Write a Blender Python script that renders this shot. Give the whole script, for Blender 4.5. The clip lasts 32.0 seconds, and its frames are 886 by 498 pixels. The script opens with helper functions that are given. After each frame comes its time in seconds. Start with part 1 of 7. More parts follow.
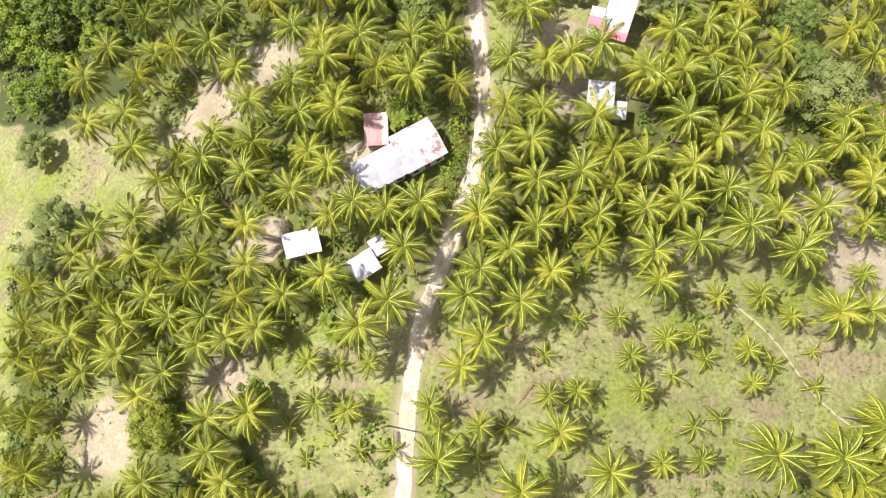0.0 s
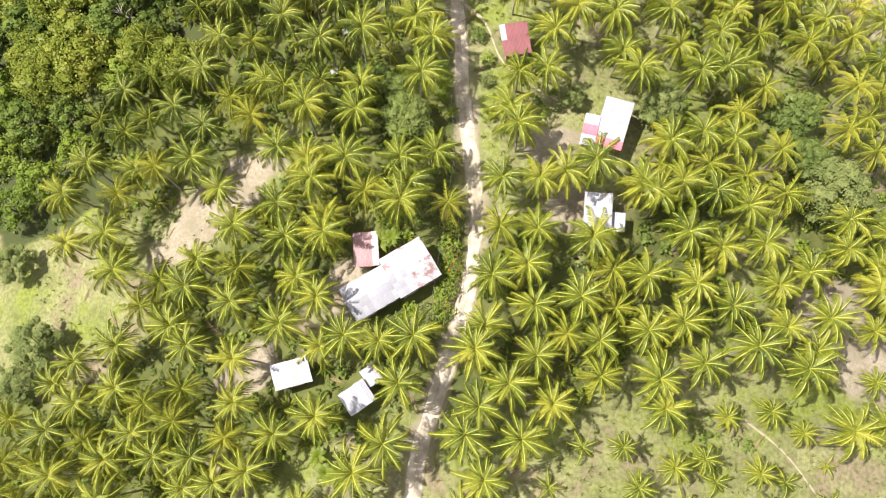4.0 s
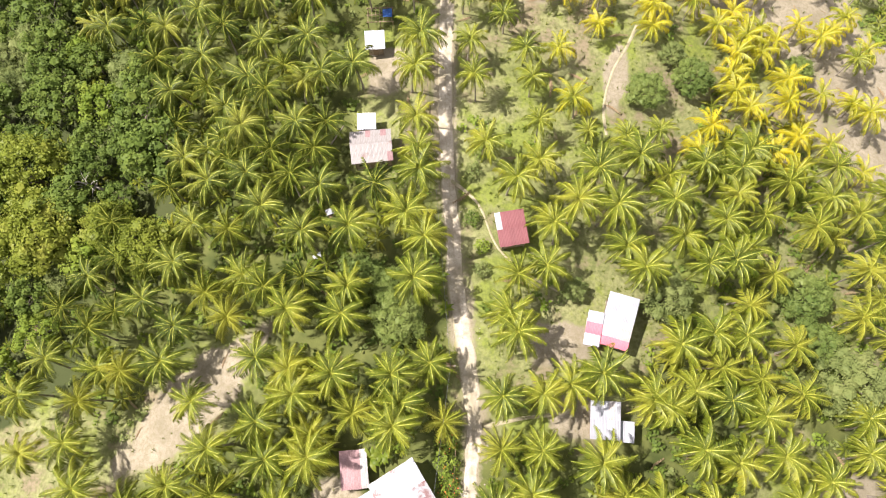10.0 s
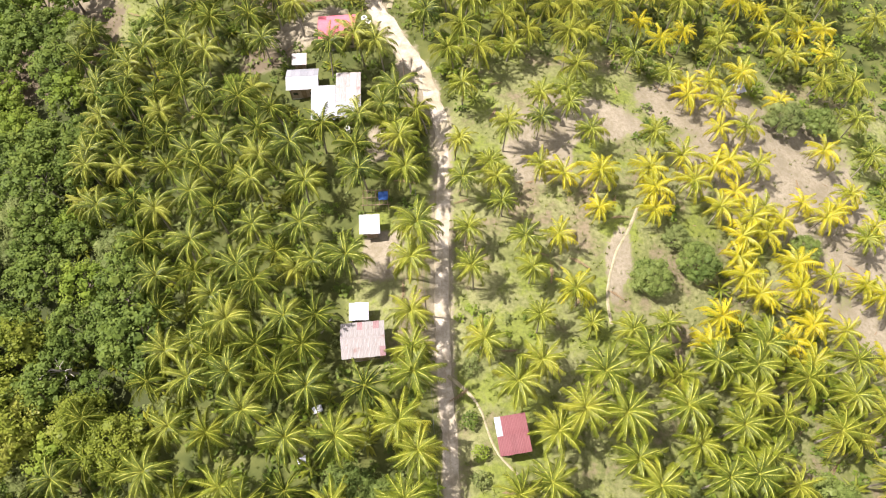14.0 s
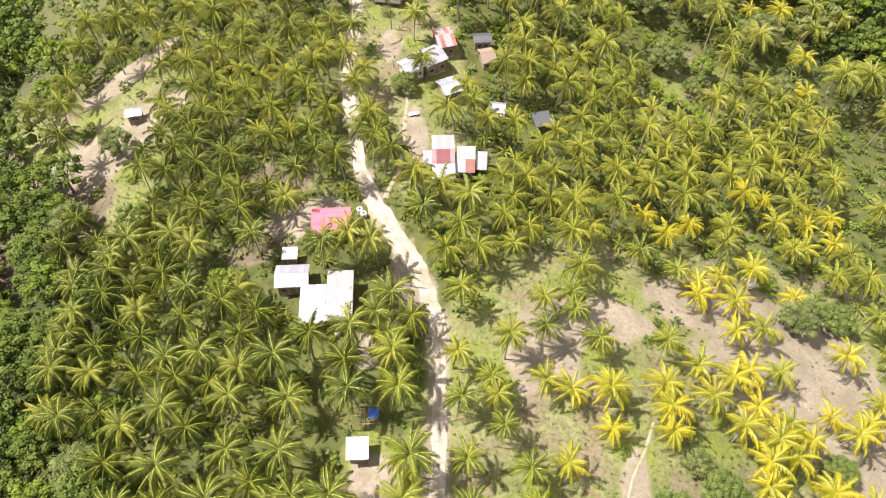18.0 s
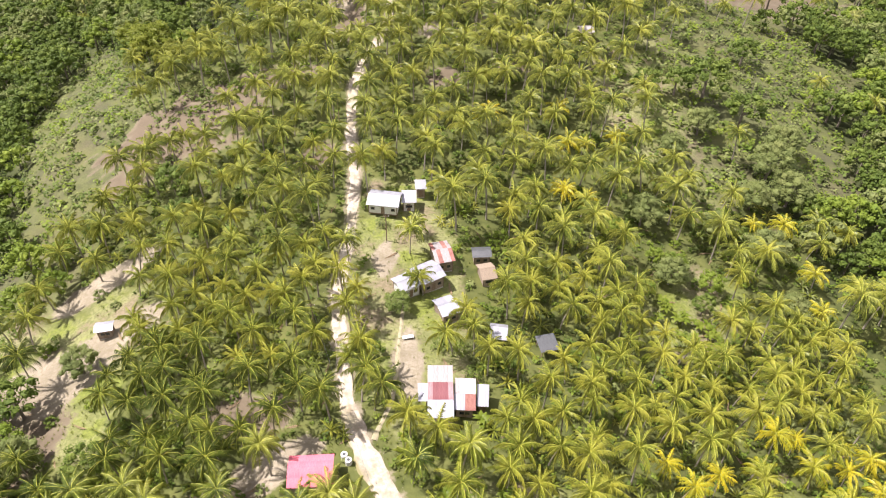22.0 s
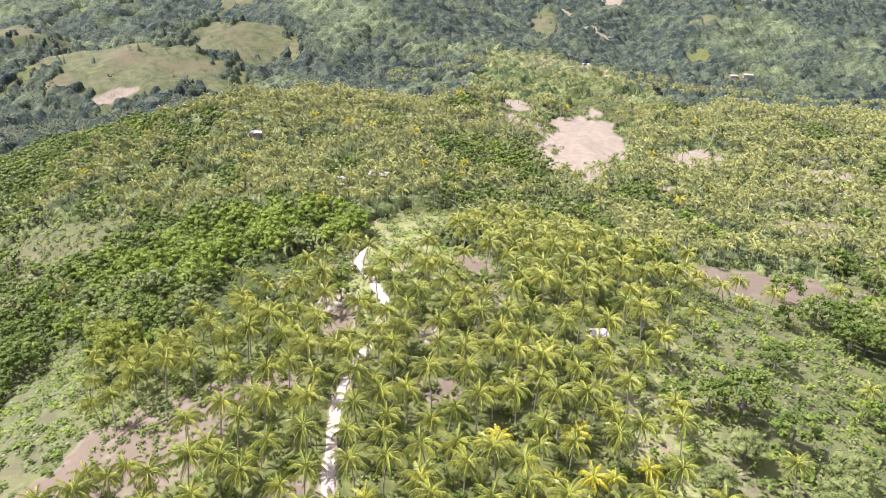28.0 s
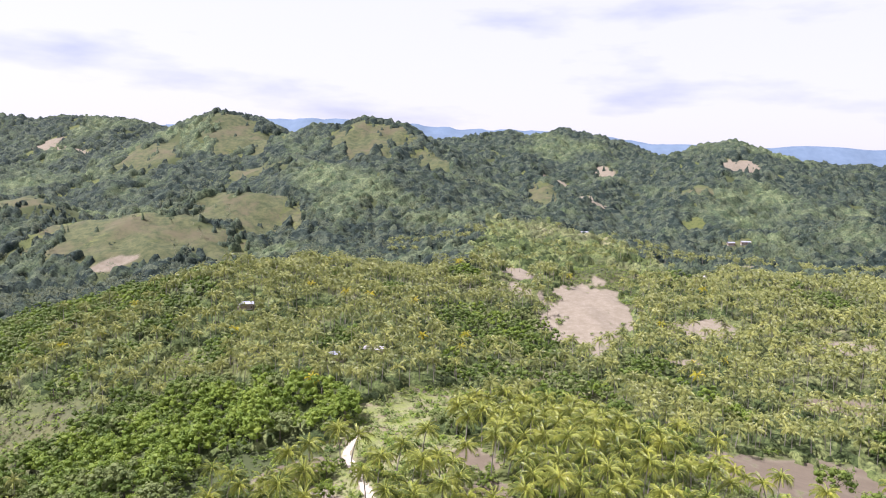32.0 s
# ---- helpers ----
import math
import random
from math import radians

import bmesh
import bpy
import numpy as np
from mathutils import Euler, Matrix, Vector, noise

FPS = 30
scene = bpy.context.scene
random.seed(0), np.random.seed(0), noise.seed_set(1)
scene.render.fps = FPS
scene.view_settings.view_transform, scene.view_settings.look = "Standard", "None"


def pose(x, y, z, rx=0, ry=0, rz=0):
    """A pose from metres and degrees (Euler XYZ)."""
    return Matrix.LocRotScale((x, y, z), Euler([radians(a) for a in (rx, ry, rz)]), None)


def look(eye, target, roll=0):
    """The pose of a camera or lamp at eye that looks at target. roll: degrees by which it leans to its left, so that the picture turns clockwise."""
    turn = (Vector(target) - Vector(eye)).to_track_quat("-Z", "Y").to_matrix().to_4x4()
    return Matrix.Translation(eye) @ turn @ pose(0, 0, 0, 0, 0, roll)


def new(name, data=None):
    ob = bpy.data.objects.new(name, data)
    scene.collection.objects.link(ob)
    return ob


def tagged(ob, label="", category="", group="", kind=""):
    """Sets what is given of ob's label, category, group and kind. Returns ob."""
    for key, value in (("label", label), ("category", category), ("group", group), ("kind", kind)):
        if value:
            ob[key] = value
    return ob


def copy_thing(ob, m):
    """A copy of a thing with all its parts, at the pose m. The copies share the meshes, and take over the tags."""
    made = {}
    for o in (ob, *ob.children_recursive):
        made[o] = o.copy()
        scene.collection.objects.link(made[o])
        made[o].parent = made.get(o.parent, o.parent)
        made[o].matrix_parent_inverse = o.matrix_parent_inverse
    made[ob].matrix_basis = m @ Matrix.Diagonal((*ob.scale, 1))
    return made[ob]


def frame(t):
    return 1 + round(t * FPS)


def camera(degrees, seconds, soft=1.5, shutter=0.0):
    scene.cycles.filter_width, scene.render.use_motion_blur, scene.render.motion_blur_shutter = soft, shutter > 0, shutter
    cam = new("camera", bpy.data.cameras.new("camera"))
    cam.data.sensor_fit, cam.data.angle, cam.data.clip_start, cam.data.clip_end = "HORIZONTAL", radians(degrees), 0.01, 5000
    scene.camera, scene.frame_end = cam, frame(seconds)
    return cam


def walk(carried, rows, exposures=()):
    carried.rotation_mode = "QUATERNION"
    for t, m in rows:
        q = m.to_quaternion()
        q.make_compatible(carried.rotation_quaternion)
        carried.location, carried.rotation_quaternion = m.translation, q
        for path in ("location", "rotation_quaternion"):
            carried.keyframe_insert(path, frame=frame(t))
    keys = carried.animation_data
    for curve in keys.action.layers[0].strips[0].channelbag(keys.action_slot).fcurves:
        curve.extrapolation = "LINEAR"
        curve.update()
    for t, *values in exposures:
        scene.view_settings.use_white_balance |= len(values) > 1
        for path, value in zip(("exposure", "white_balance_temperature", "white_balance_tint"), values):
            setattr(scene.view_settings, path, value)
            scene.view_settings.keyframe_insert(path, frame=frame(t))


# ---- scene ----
import collections

cam = camera(65.4, 32.0, soft=1.1)
PATH = [
    (0, -0.00, 5.93, 96.61, 12.37, 2.23, 2.36),
    (0.5, -0.13, 7.79, 96.41, 12.40, 2.12, 1.22),
    (1, -0.43, 9.72, 96.19, 12.50, 2.01, 1.01),
    (1.5, -0.43, 11.66, 96.16, 12.64, 2.05, 0.98),
    (2, -0.44, 13.61, 96.10, 12.80, 2.10, 0.93),
    (2.5, -0.51, 15.72, 96.05, 12.92, 2.07, 0.87),
    (3, -0.51, 18.06, 96.18, 12.96, 2.05, 0.85),
    (3.5, -0.31, 20.05, 96.18, 13.24, 2.20, 0.79),
    (5.5, -0.81, 28.25, 95.77, 14.21, 2.05, 0.43),
    (6, -1.31, 30.65, 95.79, 14.27, 1.76, 0.23),
    (6.5, -1.91, 33.21, 95.85, 14.20, 1.42, 0.02),
    (7, -2.41, 35.43, 95.64, 14.39, 1.10, -0.12),
    (7.5, -2.76, 37.36, 95.40, 14.75, 0.85, -0.29),
    (8, -2.99, 39.38, 95.28, 15.06, 0.66, -0.39),
    (8.5, -3.22, 41.47, 95.17, 15.28, 0.47, -0.54),
    (9, -3.30, 43.43, 95.02, 15.62, 0.37, -0.53),
    (9.5, -3.11, 45.42, 94.99, 15.96, 0.42, -0.51),
    (10, -2.85, 47.26, 94.89, 16.41, 0.52, -0.51),
    (10.5, -2.74, 49.15, 94.81, 17.10, 0.56, -0.53),
    (11, -2.67, 50.82, 94.58, 18.08, 0.56, -0.52),
    (11.5, -2.49, 52.31, 94.22, 19.25, 0.56, -0.43),
    (12, -2.20, 53.91, 93.89, 20.44, 0.62, -0.35),
    (12.5, -2.07, 55.64, 93.79, 21.53, 0.63, -0.30),
    (13, -2.07, 57.67, 93.81, 22.65, 0.60, -0.31),
    (13.5, -2.16, 59.74, 93.94, 23.79, 0.49, -0.31),
    (14, -2.26, 61.68, 93.95, 25.01, 0.41, -0.33),
    (14.5, -2.26, 63.64, 94.11, 26.21, 0.38, -0.35),
    (16.5, -2.73, 71.13, 93.17, 31.61, -0.07, -0.26),
    (17, -2.54, 73.32, 93.17, 32.77, -0.08, -0.16),
    (17.5, -2.48, 75.42, 93.12, 34.01, -0.08, -0.15),
    (18, -2.44, 77.54, 93.09, 35.28, -0.16, -0.06),
    (18.5, -2.57, 79.46, 93.06, 36.72, -0.32, 0.01),
    (19, -2.99, 81.67, 92.86, 38.10, -0.57, -0.02),
    (19.5, -3.49, 83.74, 92.49, 39.61, -0.85, -0.08),
    (20, -3.95, 85.81, 92.30, 41.40, -1.11, -0.11),
    (20.5, -3.90, 88.07, 92.17, 43.24, -1.09, -0.17),
    (21, -3.80, 90.38, 92.02, 45.10, -1.07, -0.17),
    (21.5, -3.73, 92.50, 91.82, 47.04, -1.17, -0.07),
    (22, -3.75, 94.89, 92.08, 48.76, -1.27, -0.06),
    (22.5, -3.86, 97.59, 92.29, 50.46, -1.35, -0.07),
    (23, -3.71, 100.24, 92.21, 52.25, -1.31, -0.07),
    (23.5, -3.68, 102.91, 92.20, 54.00, -1.34, -0.07),
    (24, -3.70, 105.56, 92.24, 55.74, -1.35, -0.07),
    (24.5, -3.77, 108.41, 92.04, 57.51, -1.37, -0.10),
    (25, -3.61, 111.38, 91.96, 59.23, -1.39, -0.08),
    (25.5, -3.53, 114.13, 91.85, 60.98, -1.36, -0.07),
    (26, -3.65, 116.90, 91.72, 62.71, -1.40, -0.09),
    (26.5, -3.70, 119.55, 91.86, 64.40, -1.43, -0.09),
    (28.5, -3.53, 130.31, 91.85, 71.21, -1.43, -0.07),
    (29, -3.47, 133.01, 91.65, 72.93, -1.43, -0.06),
    (29.5, -3.55, 135.66, 91.66, 74.64, -1.41, -0.08),
    (30, -3.58, 138.31, 91.64, 76.32, -1.40, -0.09),
    (30.5, -3.54, 141.00, 91.64, 78.00, -1.38, -0.09),
    (31, -3.46, 143.67, 91.95, 79.66, -1.36, -0.08),
    (31.5, -3.47, 146.48, 91.96, 81.35, -1.37, -0.09),
    (32, -3.29, 148.86, 91.99, 82.96, -1.36, -0.07),
]
EXPOSURES = [(0, 1.04, 6500, 14), (12, 1.02, 6500, 17), (18, 1.0, 6450, 20), (22, 1.03, 6350, 22), (24, 1.15, 6150, 23), (26, 1.23, 5950, 27), (29, 1.33, 5700, 28), (30, 1.31, 5650, 28), (32, 0.98, 5700, 27)]
walk(cam, [(t, pose(x, y, z, a, b, c)) for t, x, y, z, a, b, c in PATH], EXPOSURES)

# ---- world, sun ----
SUN_EL, SUN_AZ = 60.0, 279.0      # elevation; compass bearing of the sun, clockwise from +y


def sky_world():
    world = bpy.data.worlds.new("sky")
    scene.world = world
    world.use_nodes = True
    nt = world.node_tree
    nt.nodes.clear()
    out = nt.nodes.new("ShaderNodeOutputWorld")
    bg = nt.nodes.new("ShaderNodeBackground")
    sky = nt.nodes.new("ShaderNodeTexSky")
    sky.sky_type = "NISHITA"
    sky.sun_disc = False
    sky.sun_elevation = radians(SUN_EL)
    sky.sun_rotation = radians(SUN_AZ)
    sky.air_density, sky.dust_density = 1.2, 2.0
    tc = nt.nodes.new("ShaderNodeTexCoord")
    mp = nt.nodes.new("ShaderNodeMapping")
    mp.inputs["Scale"].default_value = (1.0, 1.0, 4.0)
    n1 = nt.nodes.new("ShaderNodeTexNoise")
    n1.inputs["Scale"].default_value = 3.2
    n1.inputs["Detail"].default_value = 6
    ramp = nt.nodes.new("ShaderNodeValToRGB")
    ramp.color_ramp.elements[0].position, ramp.color_ramp.elements[0].color = 0.30, (4.3, 4.4, 4.8, 1)
    ramp.color_ramp.elements[1].position, ramp.color_ramp.elements[1].color = 0.47, (6.9, 6.7, 6.5, 1)
    mix = nt.nodes.new("ShaderNodeMix")
    mix.data_type = "RGBA"
    mix.inputs["Factor"].default_value = 0.8
    nt.links.new(tc.outputs["Generated"], mp.inputs["Vector"])
    nt.links.new(mp.outputs[0], n1.inputs["Vector"])
    nt.links.new(n1.outputs["Fac"], ramp.inputs["Fac"])
    nt.links.new(sky.outputs[0], mix.inputs["A"])
    nt.links.new(ramp.outputs[0], mix.inputs["B"])
    nt.links.new(mix.outputs["Result"], bg.inputs["Color"])
    bg.inputs["Strength"].default_value = 0.08
    nt.links.new(bg.outputs[0], out.inputs["Surface"])


sky_world()
sun = new("sun", bpy.data.lights.new("sun", "SUN"))
sun.data.energy, sun.data.angle, sun.data.color = 5.0, radians(0.6), (1.0, 0.95, 0.86)
_az, _el = radians(SUN_AZ), radians(SUN_EL)
SUN_FROM = Vector((math.sin(_az) * math.cos(_el), math.cos(_az) * math.cos(_el), math.sin(_el)))
sun.matrix_world = look(SUN_FROM * 300, (0, 0, 0))


# ---- materials ----
def nodes_of(name):
    m = bpy.data.materials.new(name)
    m.use_nodes = True
    nt = m.node_tree
    return m, nt, nt.nodes["Principled BSDF"]


def add(nt, kind, **values):
    n = nt.nodes.new(kind)
    for k, v in values.items():
        n.inputs[k.replace("_", " ")].default_value = v
    return n


def ramp_of(nt, fac, stops):
    r = nt.nodes.new("ShaderNodeValToRGB")
    while len(r.color_ramp.elements) < len(stops):
        r.color_ramp.elements.new(0.5)
    for e, (p, c) in zip(r.color_ramp.elements, stops):
        e.position, e.color = p, (*c, 1)
    nt.links.new(fac, r.inputs["Fac"])
    return r.outputs["Color"]


def mixed(nt, fac, a, b):
    m = nt.nodes.new("ShaderNodeMix")
    m.data_type = "RGBA"
    for sock, v in ((m.inputs["Factor"], fac), (m.inputs["A"], a), (m.inputs["B"], b)):
        if isinstance(v, (int, float)):
            sock.default_value = v
        elif isinstance(v, tuple):
            sock.default_value = (*v, 1)
        else:
            nt.links.new(v, sock)
    return m.outputs["Result"]


def noise_fac(nt, scale, detail=4, rough=0.6, coords="Object"):
    tc = nt.nodes.new("ShaderNodeTexCoord")
    n = add(nt, "ShaderNodeTexNoise", Scale=scale, Detail=detail, Roughness=rough)
    nt.links.new(tc.outputs[coords], n.inputs["Vector"])
    return n.outputs["Fac"]


def bumped(nt, bsdf, fac, strength, distance):
    b = add(nt, "ShaderNodeBump", Strength=strength, Distance=distance)
    nt.links.new(fac, b.inputs["Height"])
    nt.links.new(b.outputs[0], bsdf.inputs["Normal"])


def leaf_material(name, dark, mid, light, island=False, gloss=0.42, through_light=0.35):
    """Foliage: colour varies from plant to plant or leaf to leaf, and along it; some light passes through."""
    m, nt, bsdf = nodes_of(name)
    rnd = nt.nodes.new("ShaderNodeNewGeometry").outputs["Random Per Island"]
    if not island:
        # half from the plant or frond, half from each leaflet
        own = nt.nodes.new("ShaderNodeMath")
        own.operation = "ADD"
        nt.links.new(nt.nodes.new("ShaderNodeObjectInfo").outputs["Random"], own.inputs[0])
        nt.links.new(rnd, own.inputs[1])
        half = nt.nodes.new("ShaderNodeMath")
        half.operation = "MULTIPLY"
        half.inputs[1].default_value = 0.5
        nt.links.new(own.outputs[0], half.inputs[0])
        rnd = half.outputs[0]
    n = noise_fac(nt, 0.9, 3)
    if island:
        geo = nt.nodes.new("ShaderNodeNewGeometry")
        patch = add(nt, "ShaderNodeTexNoise", Scale=0.1, Detail=5, Roughness=0.7)
        nt.links.new(geo.outputs["Position"], patch.inputs["Vector"])
        wide = add(nt, "ShaderNodeMapRange", From_Min=0.28, From_Max=0.72, To_Max=1.5)
        nt.links.new(patch.outputs["Fac"], wide.inputs["Value"])
        n = wide.outputs[0]
    s = nt.nodes.new("ShaderNodeMath")
    s.operation = "MULTIPLY_ADD"
    s.inputs[1].default_value = 0.32 if island else 0.65
    nt.links.new(rnd, s.inputs[0])
    s2 = nt.nodes.new("ShaderNodeMath")
    s2.operation = "MULTIPLY"
    s2.inputs[1].default_value = 0.45
    nt.links.new(n, s2.inputs[0])
    nt.links.new(s2.outputs[0], s.inputs[2])
    col = ramp_of(nt, s.outputs[0], [(0.12, dark), (0.5, mid), (0.92, light)])
    nt.links.new(col, bsdf.inputs["Base Color"])
    bsdf.inputs["Roughness"].default_value = gloss
    bsdf.inputs["Specular IOR Level"].default_value = 0.15
    tr = nt.nodes.new("ShaderNodeBsdfTranslucent")
    nt.links.new(col, tr.inputs["Color"])
    mx = nt.nodes.new("ShaderNodeMixShader")
    mx.inputs[0].default_value = through_light
    nt.links.new(bsdf.outputs[0], mx.inputs[1])
    nt.links.new(tr.outputs[0], mx.inputs[2])
    nt.links.new(mx.outputs[0], nt.nodes["Material Output"].inputs["Surface"])
    return m


def palm_material(name, dark, mid, light, through_light=0.22, size=0.13):
    """Palm leaflets: tone drifts from palm to palm and frond to frond, and a little from leaflet to leaflet."""
    m, nt, bsdf = nodes_of(name)
    geo = nt.nodes.new("ShaderNodeNewGeometry")
    n = add(nt, "ShaderNodeTexNoise", Scale=size, Detail=4, Roughness=0.65)
    nt.links.new(geo.outputs["Position"], n.inputs["Vector"])
    wide = add(nt, "ShaderNodeMapRange", From_Min=0.3, From_Max=0.7)
    nt.links.new(n.outputs["Fac"], wide.inputs["Value"])
    total = wide.outputs[0]
    for sock, w, keep in ((nt.nodes.new("ShaderNodeObjectInfo").outputs["Random"], 0.22, 0.6), (geo.outputs["Random Per Island"], 0.18, 1.0)):
        a = nt.nodes.new("ShaderNodeMath")
        a.operation = "MULTIPLY"
        a.inputs[1].default_value = keep
        nt.links.new(total, a.inputs[0])
        s = nt.nodes.new("ShaderNodeMath")
        s.operation = "MULTIPLY_ADD"
        s.inputs[1].default_value = w
        nt.links.new(sock, s.inputs[0])
        nt.links.new(a.outputs[0], s.inputs[2])
        total = s.outputs[0]
    col = ramp_of(nt, total, [(0.15, dark), (0.5, mid), (0.88, light)])
    nt.links.new(col, bsdf.inputs["Base Color"])
    bsdf.inputs["Roughness"].default_value = 0.45
    bsdf.inputs["Specular IOR Level"].default_value = 0.35
    tr = nt.nodes.new("ShaderNodeBsdfTranslucent")
    nt.links.new(col, tr.inputs["Color"])
    mx = nt.nodes.new("ShaderNodeMixShader")
    mx.inputs[0].default_value = through_light
    nt.links.new(bsdf.outputs[0], mx.inputs[1])
    nt.links.new(tr.outputs[0], mx.inputs[2])
    nt.links.new(mx.outputs[0], nt.nodes["Material Output"].inputs["Surface"])
    return m


def plain_material(name, a, b, scale, rough=0.8, bump=0.3, metal=0.0, vary=0.0, dist=0.02):
    """A worn surface: two colours mixed by grain at two scales, with fine relief."""
    m, nt, bsdf = nodes_of(name)
    n1, n2 = noise_fac(nt, scale, 6), noise_fac(nt, scale * 7.3, 4)
    s = nt.nodes.new("ShaderNodeMath")
    s.operation = "MULTIPLY_ADD"
    s.inputs[1].default_value = 0.5
    nt.links.new(n2, s.inputs[0])
    h = nt.nodes.new("ShaderNodeMath")
    h.operation = "MULTIPLY"
    h.inputs[1].default_value = 0.5
    nt.links.new(n1, h.inputs[0])
    nt.links.new(h.outputs[0], s.inputs[2])
    col = ramp_of(nt, s.outputs[0], [(0.36, a), (0.64, b)])
    if vary:
        rnd = nt.nodes.new("ShaderNodeObjectInfo").outputs["Random"]
        hv = nt.nodes.new("ShaderNodeHueSaturation")
        mr = add(nt, "ShaderNodeMapRange", To_Min=1 - vary, To_Max=1 + vary)
        nt.links.new(rnd, mr.inputs["Value"])
        nt.links.new(mr.outputs[0], hv.inputs["Value"])
        nt.links.new(col, hv.inputs["Color"])
        col = hv.outputs[0]
    nt.links.new(col, bsdf.inputs["Base Color"])
    bsdf.inputs["Roughness"].default_value = rough
    bsdf.inputs["Metallic"].default_value = metal
    if bump:
        bumped(nt, bsdf, s.outputs[0], bump, dist)
    return m


PALM_LEAF = palm_material("palm_leaf", (0.045, 0.074, 0.007), (0.14, 0.17, 0.013), (0.31, 0.30, 0.03), 0.12)
PALM_YELLOW = palm_material("palm_leaf_yellow", (0.15, 0.19, 0.014), (0.36, 0.335, 0.014), (0.62, 0.49, 0.018), 0.22)
PALM_GROVE = palm_material("palm_grove_leaf", (0.045, 0.072, 0.008), (0.135, 0.163, 0.015), (0.30, 0.29, 0.034), 0.12)
PALM_DEEP = palm_material("western_palm_leaf", (0.032, 0.056, 0.007), (0.10, 0.13, 0.013), (0.235, 0.24, 0.03), 0.12)
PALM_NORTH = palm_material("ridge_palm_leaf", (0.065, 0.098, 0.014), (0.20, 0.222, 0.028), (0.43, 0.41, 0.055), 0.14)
# palm ribs: their own pale green, with the frond's sunlit crest painted in
RACHIS = plain_material("sunlit_palm_rib", (0.24, 0.27, 0.035), (0.42, 0.41, 0.07), 3, 0.4, 0)
DEAD_LEAF = plain_material("dead_palm_leaf", (0.16, 0.11, 0.06), (0.28, 0.20, 0.11), 3, 0.8, 0)
PALM_TRUNK = plain_material("palm_trunk", (0.20, 0.17, 0.14), (0.36, 0.32, 0.27), 1.5, 0.9, 0.4)
BARK = plain_material("bark", (0.10, 0.08, 0.06), (0.24, 0.20, 0.16), 2.0, 0.9, 0.5)
COCONUT = plain_material("coconut", (0.10, 0.13, 0.02), (0.24, 0.20, 0.05), 5, 0.5, 0)
TREE_LEAF = leaf_material("tree_leaf", (0.048, 0.08, 0.015), (0.10, 0.146, 0.025), (0.175, 0.218, 0.042), island=True, gloss=0.6, through_light=0.2)
MANGO_LEAF = leaf_material("mango_leaf", (0.075, 0.12, 0.026), (0.145, 0.19, 0.046), (0.22, 0.26, 0.075), island=True, gloss=0.5, through_light=0.2)
BRIGHT_LEAF = leaf_material("bright_leaf", (0.085, 0.138, 0.018), (0.152, 0.213, 0.027), (0.24, 0.292, 0.042), island=True, gloss=0.55, through_light=0.25)
BAMBOO_LEAF = leaf_material("bamboo_leaf", (0.13, 0.17, 0.024), (0.21, 0.25, 0.035), (0.32, 0.33, 0.06), island=True)
GREY_LEAF = leaf_material("grey_leaf", (0.10, 0.135, 0.04), (0.165, 0.20, 0.062), (0.25, 0.27, 0.095), island=True, gloss=0.6, through_light=0.25)
BANANA_LEAF = leaf_material("banana_leaf", (0.07, 0.12, 0.012), (0.13, 0.18, 0.02), (0.22, 0.25, 0.04))
GRASS = leaf_material("grass_blade", (0.08, 0.11, 0.02), (0.15, 0.19, 0.035), (0.25, 0.26, 0.07), island=True)
# far palms, paler and bluer: ridge sunlight and haze put into the colour
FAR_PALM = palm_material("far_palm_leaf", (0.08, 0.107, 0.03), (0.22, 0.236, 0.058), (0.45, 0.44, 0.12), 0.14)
# hill leaves: bluish for haze, darkened for cloud shade, both put into the colour
HAZY_HILL_LEAF = leaf_material("hazy_hill_leaf", (0.03, 0.045, 0.03), (0.055, 0.075, 0.045), (0.095, 0.115, 0.065), island=True, gloss=0.8, through_light=0.1)
HAZY_HILL_PALE = leaf_material("hazy_hill_pale_leaf", (0.055, 0.07, 0.04), (0.10, 0.115, 0.064), (0.17, 0.178, 0.095), island=True, gloss=0.8, through_light=0.1)
FLOWER_RED = plain_material("red_flower", (0.5, 0.06, 0.03), (0.6, 0.22, 0.03), 4, 0.6, 0)


# ---- the lie of the land ----
ROAD = [(-9.5, -60), (-8.9, -20), (-8.7, 4), (-7.6, 17), (-5.0, 25), (-2.6, 32), (-0.5, 40), (0.4, 47), (0.4, 54), (-0.4, 62), (-1.6, 70),
        (-2.3, 84), (-3.0, 97), (-2.8, 108), (-2.4, 122), (-3.0, 132), (-5.2, 140), (-9.0, 148), (-14.0, 157), (-18.3, 168), (-20.5, 180),
        (-22.6, 192), (-22.6, 204), (-22.2, 216), (-22.8, 232), (-25.6, 250), (-26.6, 272), (-24.4, 284), (-20.0, 300), (-18.2, 318),
        (-25.0, 339), (-31.8, 358), (-31.5, 366), (-28.0, 374)]
CREST_Y = [-400, -60, 0, 60, 120, 150, 185, 225, 275, 320, 360, 420, 480, 560, 700]
CREST_X = [0, -8, -8, 0, -3, -8, -18, -22, -26, -15, -25, -45, -60, -60, 40]
CREST_Z = [-20, -3, -2.5, -2.5, -3, -5, -7, -8, -3.5, -2, -3, 0, 2, 0, -6]
# x, y, top, slope, rounding of each hill
HILLS = [(-110, 595, 16, 0.38, 70), (115, 715, 6, 0.5, 45), (28, 335, 6, 0.28, 25), (270, 690, 2, 0.16, 90), (60, 760, 8, 0.16, 100)]
# crests of the far hills: slope of the flanks, points along the top
RIDGES = []


def ridge(slope, *points):
    RIDGES.append((slope, points))


